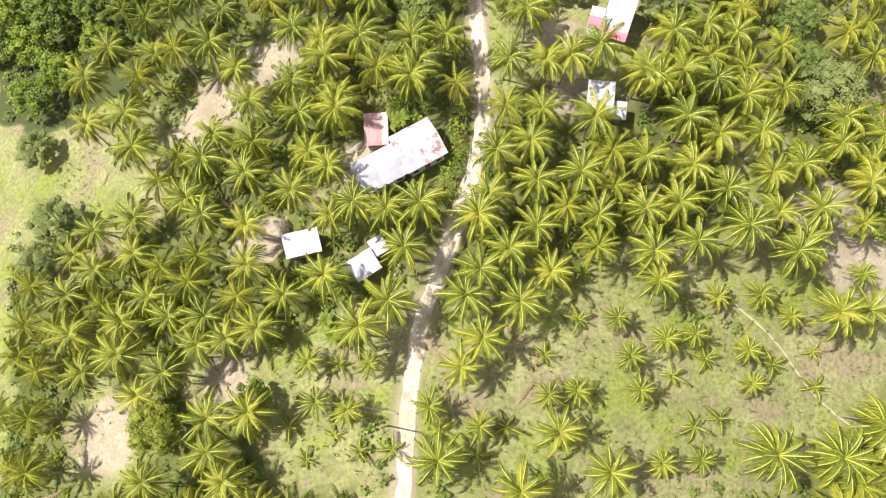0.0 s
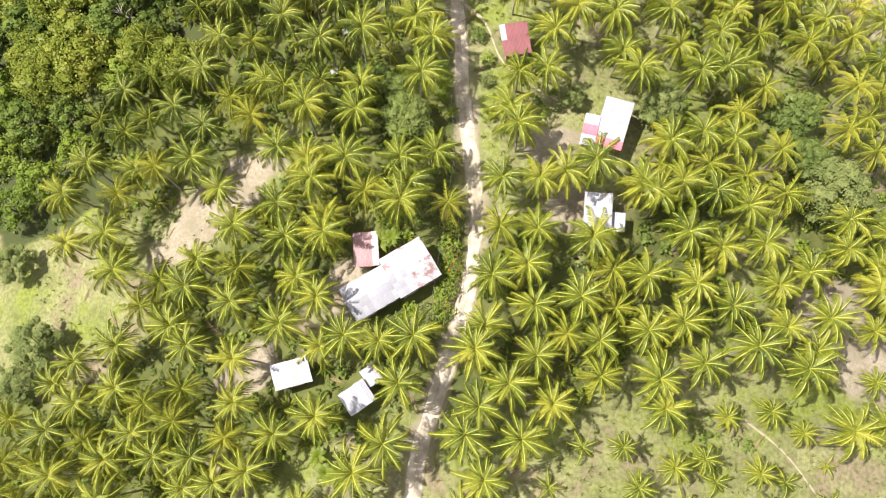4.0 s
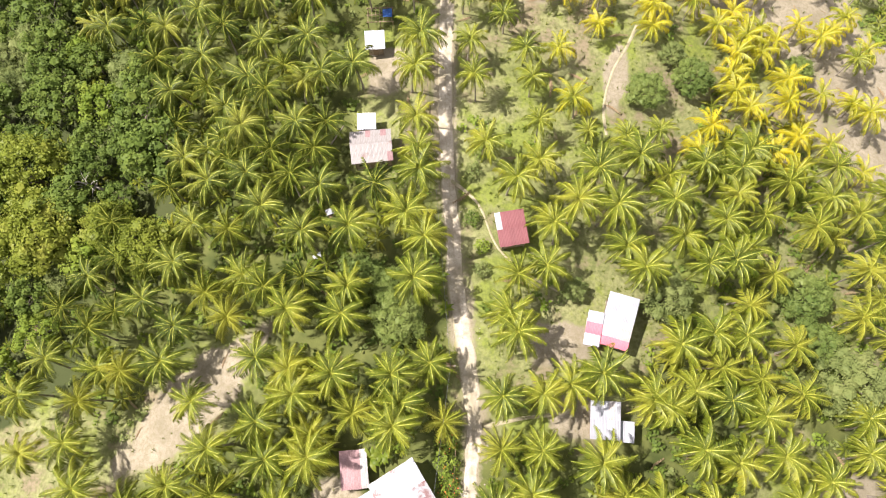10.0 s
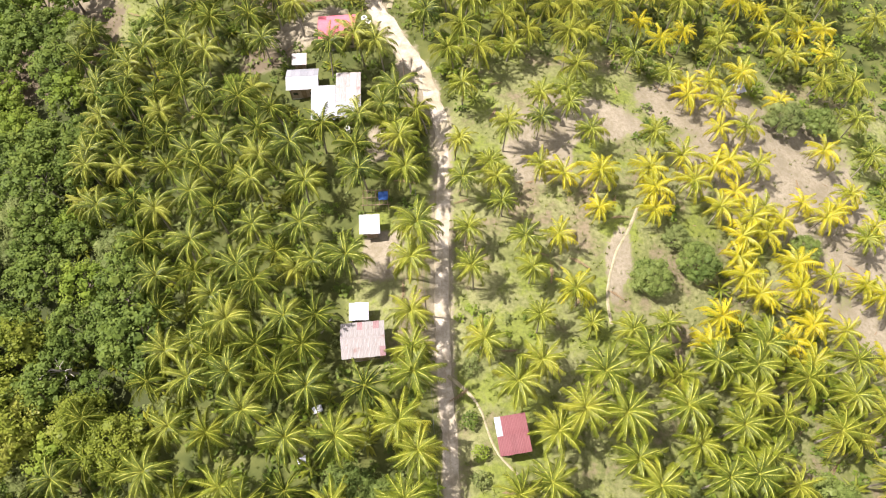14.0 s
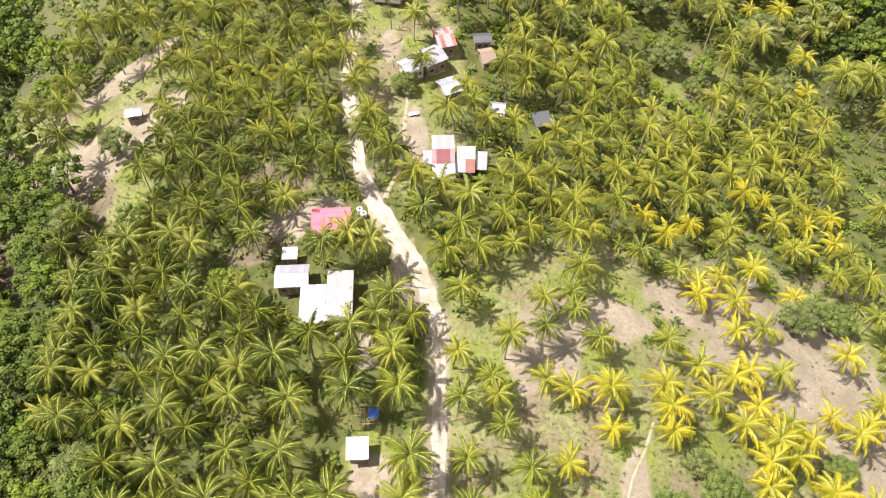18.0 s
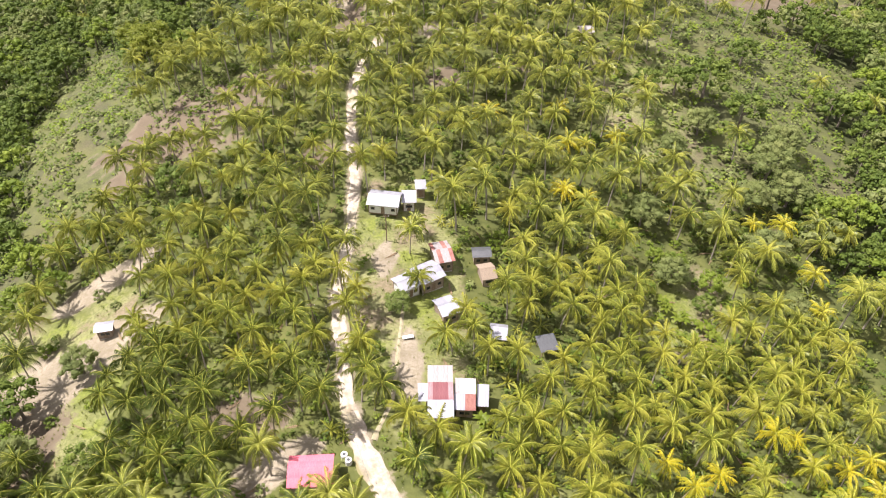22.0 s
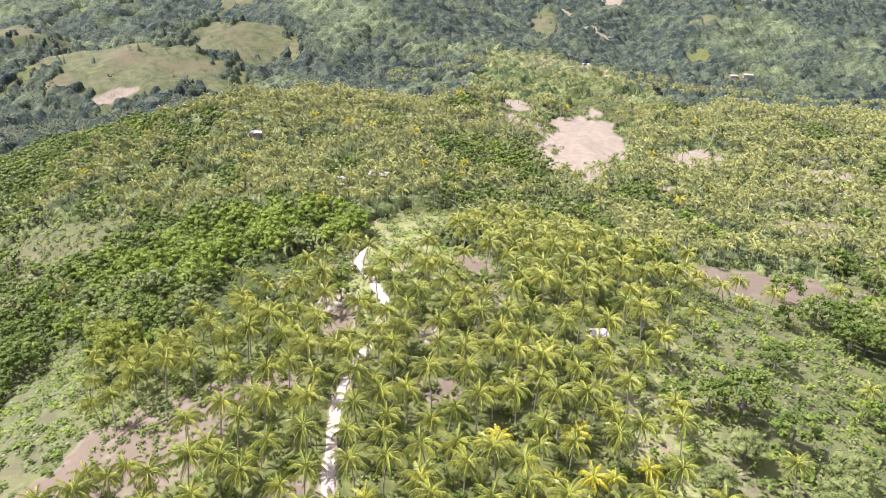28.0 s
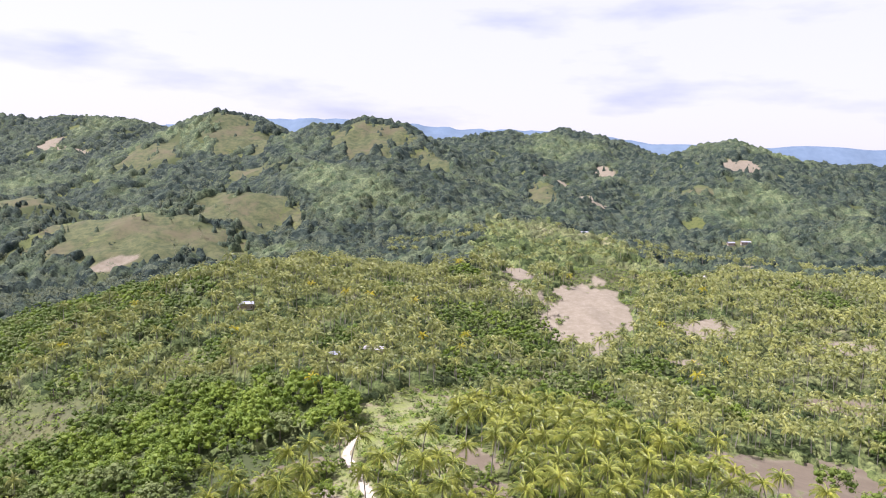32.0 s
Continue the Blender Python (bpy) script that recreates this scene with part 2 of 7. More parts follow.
ridge(0.42, (-532, 993, -24), (-483, 995, -9), (-442, 996, 4), (-373, 997, 16), (-317, 997, 14), (-274, 994, -11), (-239, 990, -41))
ridge(0.5, (-389, 1109, 19), (-334, 1111, 36), (-287, 1111, 39), (-248, 1110, 35), (-216, 1106, 5))
ridge(0.4, (-323, 1232, 36), (-253, 1234, 58), (-182, 1236, 75), (-94, 1236, 81), (-40, 1234, 67), (31, 1231, 40), (85, 1227, 11))
ridge(0.4, (-94, 1236, 81), (-114, 1110, 35), (-128, 994, -1), (-143, 922, -13))
ridge(0.45, (-692, 1148, 3), (-643, 1149, 10), (-594, 1151, 28), (-552, 1147, -4))
ridge(0.42, (-886, 1408, 61), (-804, 1407, 53), (-722, 1406, 47), (-619, 1404, 37), (-538, 1405, 49), (-467, 1408, 71))
ridge(0.5, (-671, 1665, 111), (-598, 1669, 142), (-543, 1671, 159), (-488, 1674, 184), (-445, 1673, 178), (-389, 1671, 164), (-352, 1668, 145), (-321, 1665, 119))
ridge(0.5, (-488, 1674, 184), (-397, 1565, 123), (-304, 1460, 90), (-265, 1376, 66))
ridge(0.5, (-543, 1671, 159), (-523, 1562, 91), (-549, 1457, 58), (-575, 1353, 35))
ridge(0.45, (-1337, 1980, 185), (-1160, 1979, 185), (-1101, 1977, 173), (-1013, 1978, 180), (-924, 1978, 186), (-835, 1977, 181), (-732, 1974, 160), (-657, 1971, 135))
ridge(0.45, (-1101, 1977, 173), (-968, 1818, 110), (-781, 1661, 74))
ridge(0.45, (-306, 1566, 137), (-260, 1568, 153), (-191, 1568, 156), (-157, 1569, 163), (-111, 1569, 163), (-76, 1567, 150), (-30, 1564, 123), (17, 1560, 93))
ridge(0.45, (-157, 1569, 163), (-197, 1452, 114), (-241, 1357, 77))
ridge(0.45, (-100, 1568, 158), (-16, 1408, 92), (41, 1273, 57))
ridge(0.4, (-64, 1867, 135), (6, 1868, 142), (89, 1869, 155), (159, 1870, 164), (242, 1870, 163), (298, 1870, 171), (354, 1869, 163), (410, 1867, 149), (466, 1865, 135), (522, 1862, 112))
ridge(0.45, (159, 1870, 164), (172, 1610, 96), (179, 1403, 56), (186, 1197, 20))
ridge(0.45, (354, 1869, 163), (338, 1660, 100), (327, 1505, 67), (222, 1299, 32))
ridge(0.4, (374, 1608, 89), (445, 1610, 105), (493, 1611, 115), (551, 1613, 134), (611, 1613, 140), (671, 1611, 121), (719, 1609, 108), (790, 1608, 104), (873, 1607, 101), (992, 1606, 97))
ridge(0.42, (611, 1613, 140), (509, 1435, 84), (412, 1280, 47))
ridge(0.42, (790, 1608, 104), (671, 1401, 57), (563, 1226, 18))
ridge(0.25, (158, 841, -7), (136, 913, 1), (117, 1005, 15), (88, 1076, 15), (55, 1167, 15))
ridge(0.3, (286, 1091, -18), (363, 1092, -9), (425, 1093, -2), (495, 1094, 7), (573, 1094, 17), (651, 1095, 23))


def smooth(a, b, v):
    t = np.clip((v - a) / (b - a), 0, 1)
    return t * t * (3 - 2 * t)


def waves(x, y, size, seed):
    """Gentle unevenness, a sum of crossed sines."""
    r = np.random.RandomState(seed)
    total = 0
    for k in range(6):
        a, ph, f = r.uniform(0, 6.28), r.uniform(0, 6.28), r.uniform(0.6, 1.7) * 6.28 / size
        total = total + np.sin((x * np.cos(a) + y * np.sin(a)) * f + ph)
    return total / 6


def road_offset(x, y):
    """Distance from the road's middle line."""
    best = np.full(np.shape(x), 1e9)
    for (ax, ay), (bx, by) in zip(ROAD, ROAD[1:]):
        ux, uy = bx - ax, by - ay
        s = np.clip(((x - ax) * ux + (y - ay) * uy) / (ux * ux + uy * uy), 0, 1)
        best = np.minimum(best, np.hypot(x - ax - s * ux, y - ay - s * uy))
    return best


def height(x, y):
    x, y = np.asarray(x, float), np.asarray(y, float)
    d = x - np.interp(y, CREST_Y, CREST_X)
    side = np.where(d < 0, 27.0, 25.0)
    z = np.interp(y, CREST_Y, CREST_Z) - side * (1 - np.exp(-(d / 78) ** 2)) - 0.10 * np.maximum(np.abs(d) - 110, 0)
    z = z - np.minimum(0.6 * np.maximum(-d - 88, 0), 48) * smooth(150, 200, y) * (1 - smooth(390, 470, y))
    z = np.maximum(z, -95 + 0 * z)
    z = z + smooth(600, 1500, y) * 45
    k = 7.0
    top = np.exp(np.clip(z / k, -60, 60))
    for hx, hy, hz, sl, c in HILLS:
        a = hz - sl * (np.sqrt((x - hx) ** 2 + (y - hy) ** 2 + c * c) - c)
        top = top + np.exp(np.clip(a / k, -60, 60))
    if np.any(y > 600):
        warp = 26 * waves(x, y, 150, 51) + 9 * waves(x, y, 55, 52)
        for slope, pts in RIDGES:
            for (ax, ay, az), (bx, by, bz) in zip(pts, pts[1:]):
                ux, uy = bx - ax, by - ay
                s = np.clip(((x - ax) * ux + (y - ay) * uy) / (ux * ux + uy * uy), 0, 1)
                d2 = np.hypot(x - ax - s * ux, y - ay - s * uy)
                a = az + (bz - az) * s - slope * (np.sqrt(d2 * d2 + 225) - 15) - slope * np.clip(d2 / 60, 0, 1) * np.abs(warp)
                top = top + np.exp(np.clip(a / k, -60, 60))
    z = k * np.log(top)
    far = smooth(250, 900, y)
    z = z + waves(x, y, 38, 3) * (0.5 + 1.2 * far) + waves(x, y, 160, 5) * (0.8 + 5 * far) - far * (12 * np.abs(waves(x, y, 280, 21)) + 8 * np.abs(waves(x, y, 90, 22)) - 6)
    return z


def ground(x, y):
    return float(height(x, y))


def part(name, bm, material, parent=None, label="", smooth_faces=False):
    me = bpy.data.meshes.new(name)
    bm.to_mesh(me)
    bm.free()
    for m in material if isinstance(material, (list, tuple)) else (material,):
        me.materials.append(m)
    if smooth_faces:
        me.polygons.foreach_set("use_smooth", [True] * len(me.polygons))
    ob = new(name, me)
    ob.parent = parent
    if label:
        tagged(ob, label)
    return ob


def share(name, mesh, parent, m=None):
    ob = new(name, mesh)
    ob.parent = parent
    if m is not None:
        ob.matrix_basis = m
    return ob


def mesh_from(name, verts, faces, material, indices=None, flat=False):
    me = bpy.data.meshes.new(name)
    verts, faces = np.asarray(verts, np.float32), np.asarray(faces, np.int32)
    n = faces.shape[1]
    me.vertices.add(len(verts))
    me.vertices.foreach_set("co", verts.ravel())
    me.loops.add(faces.size)
    me.loops.foreach_set("vertex_index", faces.ravel())
    me.polygons.add(len(faces))
    me.polygons.foreach_set("loop_start", np.arange(0, faces.size, n, dtype=np.int32))
    for mm in material if isinstance(material, (list, tuple)) else (material,):
        me.materials.append(mm)
    if indices is not None:
        me.polygons.foreach_set("material_index", np.asarray(indices, np.int32))
    if flat:
        me.polygons.foreach_set("use_smooth", [False] * len(me.polygons))
    me.update(calc_edges=True)
    return me


def turns(yaw, scale):
    c, s = np.cos(yaw) * scale, np.sin(yaw) * scale
    return c, s


def scattered(verts, faces, places, yaws, scales):
    """Copies of one small shape at many places, as one set of points and faces."""
    c, s = turns(yaws, scales)
    v = np.empty((len(places), len(verts), 3), np.float32)
    v[..., 0] = c[:, None] * verts[:, 0] - s[:, None] * verts[:, 1] + places[:, 0:1]
    v[..., 1] = s[:, None] * verts[:, 0] + c[:, None] * verts[:, 1] + places[:, 1:2]
    v[..., 2] = scales[:, None] * verts[:, 2] + places[:, 2:3]
    f = faces[None] + (np.arange(len(places)) * len(verts))[:, None, None]
    return v.reshape(-1, 3), f.reshape(-1, faces.shape[1])


# ---- the ground sheet ----
def ground_material():
    m, nt, bsdf = nodes_of("ground")
    at = nt.nodes.new("ShaderNodeAttribute")
    at.attribute_name = "cover"
    sep = nt.nodes.new("ShaderNodeSeparateColor")
    nt.links.new(at.outputs["Color"], sep.inputs[0])
    n_s, n_m, n_l = noise_fac(nt, 1.7, 6), noise_fac(nt, 0.22, 6), noise_fac(nt, 0.035, 4)
    n_w = noise_fac(nt, 0.11, 5, 0.7)
    grass = mixed(nt, ramp_of(nt, n_m, [(0.34, (0, 0, 0)), (0.64, (1, 1, 1))]), (0.135, 0.155, 0.045), (0.265, 0.26, 0.127))
    grass = mixed(nt, ramp_of(nt, n_w, [(0.51, (0, 0, 0)), (0.59, (0.9, 0.9, 0.9))]), grass, (0.172, 0.208, 0.036))
    grass = mixed(nt, ramp_of(nt, n_w, [(0.38, (0.9, 0.9, 0.9)), (0.47, (0, 0, 0))]), grass, (0.23, 0.18, 0.125))
    grass = mixed(nt, ramp_of(nt, n_s, [(0.40, (0, 0, 0)), (0.62, (0.55, 0.55, 0.55))]), grass, (0.075, 0.09, 0.025))
    soil = mixed(nt, ramp_of(nt, n_m, [(0.3, (0, 0, 0)), (0.7, (1, 1, 1))]), (0.20, 0.172, 0.122), (0.34, 0.297, 0.228))
    n_f = noise_fac(nt, 5.5, 5, 0.75)
    soil = mixed(nt, ramp_of(nt, n_s, [(0.42, (0, 0, 0)), (0.68, (0.75, 0.75, 0.75))]), soil, (0.19, 0.165, 0.10))
    tilled = nt.nodes.new("ShaderNodeAttribute")
    tilled.attribute_name = "tilled"
    soil = mixed(nt, tilled.outputs["Fac"], soil, mixed(nt, n_m, (0.09, 0.07, 0.046), (0.165, 0.132, 0.092)))
    soil = mixed(nt, ramp_of(nt, n_f, [(0.52, (0, 0, 0)), (0.68, (0.8, 0.8, 0.8))]), soil, (0.15, 0.13, 0.075))
    # wood cover colour: dark undergrowth, and the shade between palms painted in
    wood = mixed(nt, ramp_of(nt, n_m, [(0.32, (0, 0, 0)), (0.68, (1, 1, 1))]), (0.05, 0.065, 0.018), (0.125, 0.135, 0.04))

    def edge(sock, k):
        # ragged border of a patch
        s = nt.nodes.new("ShaderNodeMath")
        s.operation = "MULTIPLY_ADD"
        s.inputs[1].default_value = 0.9
        nt.links.new(n_s if k else n_m, s.inputs[0])
        nt.links.new(sock, s.inputs[2])
        return ramp_of(nt, s.outputs[0], [(0.72, (0, 0, 0)), (0.98, (1, 1, 1))])

    # forest floor and slope grass colours, darkened further for cloud shade on hills
    forest = mixed(nt, n_l, (0.028, 0.04, 0.014), (0.075, 0.085, 0.03))
    dry = noise_fac(nt, 0.018, 6, 0.75)
    slope_grass = mixed(nt, ramp_of(nt, n_w, [(0.36, (0, 0, 0)), (0.64, (1, 1, 1))]), (0.042, 0.054, 0.022), (0.098, 0.102, 0.042))
    slope_grass = mixed(nt, ramp_of(nt, dry, [(0.48, (0, 0, 0)), (0.64, (0.8, 0.8, 0.8))]), slope_grass, (0.105, 0.088, 0.05))
    grass = mixed(nt, at.outputs["Alpha"], slope_grass, grass)
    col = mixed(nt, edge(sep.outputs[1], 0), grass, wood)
    col = mixed(nt, edge(sep.outputs[2], 0), col, forest)
    col = mixed(nt, edge(sep.outputs[0], 1), col, soil)
    nt.links.new(col, bsdf.inputs["Base Color"])
    bsdf.inputs["Roughness"].default_value = 0.95
    bsdf.inputs["Specular IOR Level"].default_value = 0.2
    bumped(nt, bsdf, n_s, 0.6, 0.15)
    return m


# bare earth: x, y, half length, half width, turn
BARE = [(-36, 8, 5, 3.2, 80), (-55, -1, 6, 4, 60), (-41, 54.5, 12, 3.9, 40), (-33, 28, 4, 3, 20), (56, 38, 7, 4, 30), (62, 30, 6, 4, 0),
        (13, 62, 4.5, 2.6, 0), (15, 52, 3.5, 3, 0), (25, 106, 1.6, 6, -15), (58, 128, 15, 13, 10), (22, 134, 9, 4, 0), (14, 126, 5, 6, 0), (78, 104, 14, 14, 0), (44, 140, 9, 5, 0),
        (-28, 155, 7, 3, 20), (-80, 178, 12, 7, 30), (-68, 190, 9, 4, 30), (-76, 208, 12, 3.5, 40)]
BARE += [(-12, 128, 3, 4, 0), (-8, 140, 3, 5, 20), (-8, 176, 2, 8, 5), (-14, 205, 2, 5, 5), (-18, 40, 3, 4, 0), (-12, 106, 3, 4, 0), 
         (-5, 300, 3, 4, 0), (96, 602, 23, 56, -12), (165, 572, 20, 14, 10), (238, 548, 20, 7, 0), (205, 560, 10, 5, 0)]
BARE += [(250, 430, 14, 8, 0), (55, 640, 6, 14, 10), (70, 432, 4, 9, 20), (130, 520, 14, 5, 10)]
BARE += [(-36, 325, 4, 10, 0), (275, 790, 24, 34, -10), (-355, 884, 24, 6, 20), (-890, 1770, 60, 15, 10), (-930, 1800, 20, 40, 0), (210, 1500, 24, 40, 20), (225, 1440, 16, 20, 0),
         (560, 1480, 34, 30, 0), (250, 1320, 16, 30, 20), (500, 1230, 14, 10, 0), (330, 1560, 18, 36, 0), (60, 690, 12, 26, 10)]
# brown tilled or trodden soil under thin palms: the same
BROWN = [(-31, 312, 4, 15, 0), (-74, 262, 20, 15, 30), (-52, 280, 12, 6, 0), (-33, 241, 4, 5, 0), (11, 318, 5, 11, 0), (132, 385, 40, 19, 22), (-2, 276, 5, 4, 0), (19, 284, 5, 4, 0), (-88, 166, 15, 13, 0), (-35, 165, 7, 4, 0), (-36, 149, 5, 3, 0),
         (8, 345, 5, 10, 20), (-46, 350, 12, 6, 20), (190, 470, 18, 7, 0)]
# open grass, without trees: the same
OPEN = [(28, 8, 30, 14, 20), (35, 24, 20, 7, 15), (-66, 40, 11, 12, 0), (14, 66, 7, 8, 0), (10, 84, 6, 12, 0), (-12, 96, 5, 9, 0), (-5, 8, 14, 12, 0),
        (28, 118, 18, 22, 0), (-8, 196, 9, 30, 5), (-8, 408, 46, 14, 60), (-20, 366, 10, 12, 0), (-10, 354, 15, 22, 30), (122, 366, 34, 15, 22), (-28, 328, 5, 16, 0), (-117, 284, 14, 54, 14), (45, 45, 5, 7, 0), (96, 598, 26, 64, -12)]
OPEN += [(126, 700, 30, 34, 0), (-180, 434, 26, 20, 0), (132, 385, 40, 20, 22), (165, 574, 18, 12, 10), (90, 300, 8, 30, 30), (-340, 940, 95, 52, 0), (-430, 985, 40, 30, 0), (-265, 1060, 62, 52, 0),
         (-571, 1500, 56, 60, 30), (-410, 1560, 64, 60, 0), (-460, 1640, 40, 30, 0), (-160, 1470, 46, 66, 20)]
OPEN += [(86, 286, 22, 26, 20), (114, 316, 24, 20, 0), (102, 260, 14, 18, 0), (-98, 240, 9, 44, 0), (64, 264, 16, 26, 20), (388, 1050, 26, 20, 0), (184, 1030, 16, 26, 0), (204, 692, 11, 9, 0)]
OPEN += [(-128, 470, 10, 16, 0), (70, 430, 8, 14, 20), (190, 470, 22, 10, 0), (-70, 520, 9, 16, 0), (45, 640, 12, 20, 0)]
OPEN += [(-600, 1125, 60, 26, 0), (300, 880, 50, 44, 0), (275, 790, 30, 40, -10), (190, 770, 30, 22, 0), (175, 1330, 26, 60, 0), (-100, 1500, 40, 40, 0), (-20, 1400, 26, 50, 20), (40, 1600, 40, 40, 0), (420, 1330, 40, 30, 0),
         (-330, 1380, 40, 34, 0)]
# ground with single palms only: x, y, half length, half width, turn
SPARSE = [(-41, 54, 15, 6.0, 40), (-36, 8, 8, 6, 80), (-55, -1, 9, 7, 60), (-70, 42, 15, 15, 0), (13, 84, 15, 18, 0), (14, 118, 19, 22, 0), (28, 118, 18, 22, 0), (-8, 4, 22, 12, 0), (30, 10, 36, 16, 15), (11, 58, 12, 9, 0), (-12, 104, 5, 9, 0), (56, 128, 20, 24, 0), (74, 100, 14, 18, 0),
          (-82, 180, 20, 24, 0), (-10, 200, 9, 26, 5), (-20, 34, 5, 4, 0), (-34, 165, 7, 4, 0), (-30, 310, 5, 14, 0), (60, 206, 9, 8, 0), (50, 196, 10, 8, 0)]
# broadleaf woods
WOODS = [(-67, 104, 15, 22, 0), (-77, 135, 15, 14, 0), (-86, 92, 32, 22, 0), (-90, 125, 24, 26, 0), (-105, 155, 28, 26, 0), (-175, 320, 55, 110, 0), (-100, 350, 52, 36, 20), (-55, 375, 40, 24, 5), (-100, 400, 48, 26, -20), (-150, 230, 34, 70, 0),
         (165, 320, 36, 50, 10), (110, 250, 24, 40, 20), (40, 458, 34, 20, 0), (-260, 660, 120, 80, 0), (-380, 560, 160, 160, 0), (30, 550, 34, 34, 0), (-78, 62, 14, 10, 0)]


def inside(patches, x, y):
    best = np.zeros(np.shape(x))
    for px, py, a, b, turn in patches:
        c, s = math.cos(radians(turn)), math.sin(radians(turn))
        u, v = ((x - px) * c + (y - py) * s) / a, (-(x - px) * s + (y - py) * c) / b
        rag = 1.0 if min(a, b) < 15 else 2.0
        q = u * u + v * v + 0.75 * rag * waves(x, y, max(7.0, 1.1 * min(a, b)), 7) + 0.5 * rag * waves(x, y, max(3.0, 0.4 * min(a, b)), 8)
        best = np.maximum(best, np.clip(1.6 - q * 0.8, 0, 1) * (u * u + v * v < 3))
    return best


def steps(points):
    """A row of grid lines: (from, to, step) pieces."""
    out = []
    for a, b, st in points:
        out += list(np.arange(a, b, st))
    return np.array(out)


def make_ground():
    xs = steps([(-4800, -1500, 120), (-1500, -400, 18), (-400, -120, 8), (-120, 120, 2.0), (120, 400, 8), (400, 1500, 18), (1500, 4801, 120)])
    ys = steps([(-900, -60, 40), (-60, 240, 1.9), (240, 400, 2.2), (400, 480, 5), (480, 900, 10), (900, 2100, 14), (2100, 4960, 90)])
    gx, gy = np.meshgrid(xs, ys)
    gz = height(gx, gy)
    off = road_offset(gx, gy)
    gz = gz - 0.35 * (1 - smooth(1.2, 3.4, off))
    w, h = len(xs), len(ys)
    idx = np.arange(w * h).reshape(h, w)
    faces = np.stack([idx[:-1, :-1], idx[:-1, 1:], idx[1:, 1:], idx[1:, :-1]], -1).reshape(-1, 4)
    me = mesh_from("ground", np.stack([gx, gy, gz], -1).reshape(-1, 3), faces, ground_material())
    me.polygons.foreach_set("use_smooth", [True] * len(me.polygons))
    grassy = np.clip(1.3 * inside(OPEN, gx, gy), 0, 1)
    bare, woods, brown = inside(BARE, gx, gy), inside(WOODS, gx, gy) * (1 - grassy), inside(BROWN, gx, gy)
    tilled = np.maximum(np.clip(1.4 * brown - bare, 0, 1), 0.45 * smooth(330, 420, gy))
    bare = np.maximum(bare, 0.85 * brown)
    far = smooth(300, 420, gy) * (1 - inside(OPEN, gx, gy))
    # ground under the palms darkened, for undergrowth and for shade between crowns
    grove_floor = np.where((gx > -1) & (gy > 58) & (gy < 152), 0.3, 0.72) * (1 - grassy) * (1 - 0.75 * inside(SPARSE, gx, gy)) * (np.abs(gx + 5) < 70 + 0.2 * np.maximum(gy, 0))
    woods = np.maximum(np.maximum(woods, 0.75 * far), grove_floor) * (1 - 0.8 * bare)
    bare = np.maximum(bare, 0.7 * (1 - smooth(1.0, 2.4, off)))
    # dark forest floor under woods, and over far hills for their cloud shade
    forest = np.clip(np.maximum(inside(WOODS, gx, gy) * (1 - grassy), smooth(560, 820, gy) * (0.5 + 0.9 * waves(gx, gy, 300, 33)) * (1 - 0.8 * inside(OPEN, gx, gy))), 0, 0.95) * (1 - bare)
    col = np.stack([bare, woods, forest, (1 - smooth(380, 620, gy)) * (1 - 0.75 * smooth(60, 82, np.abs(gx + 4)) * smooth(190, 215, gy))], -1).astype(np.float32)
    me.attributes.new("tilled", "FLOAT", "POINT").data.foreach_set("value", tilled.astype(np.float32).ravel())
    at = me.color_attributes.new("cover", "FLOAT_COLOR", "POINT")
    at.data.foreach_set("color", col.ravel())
    tagged(new("ground", me), "hilly ground of dry grass and bare pale soil", "ground", kind="structure")


make_ground()


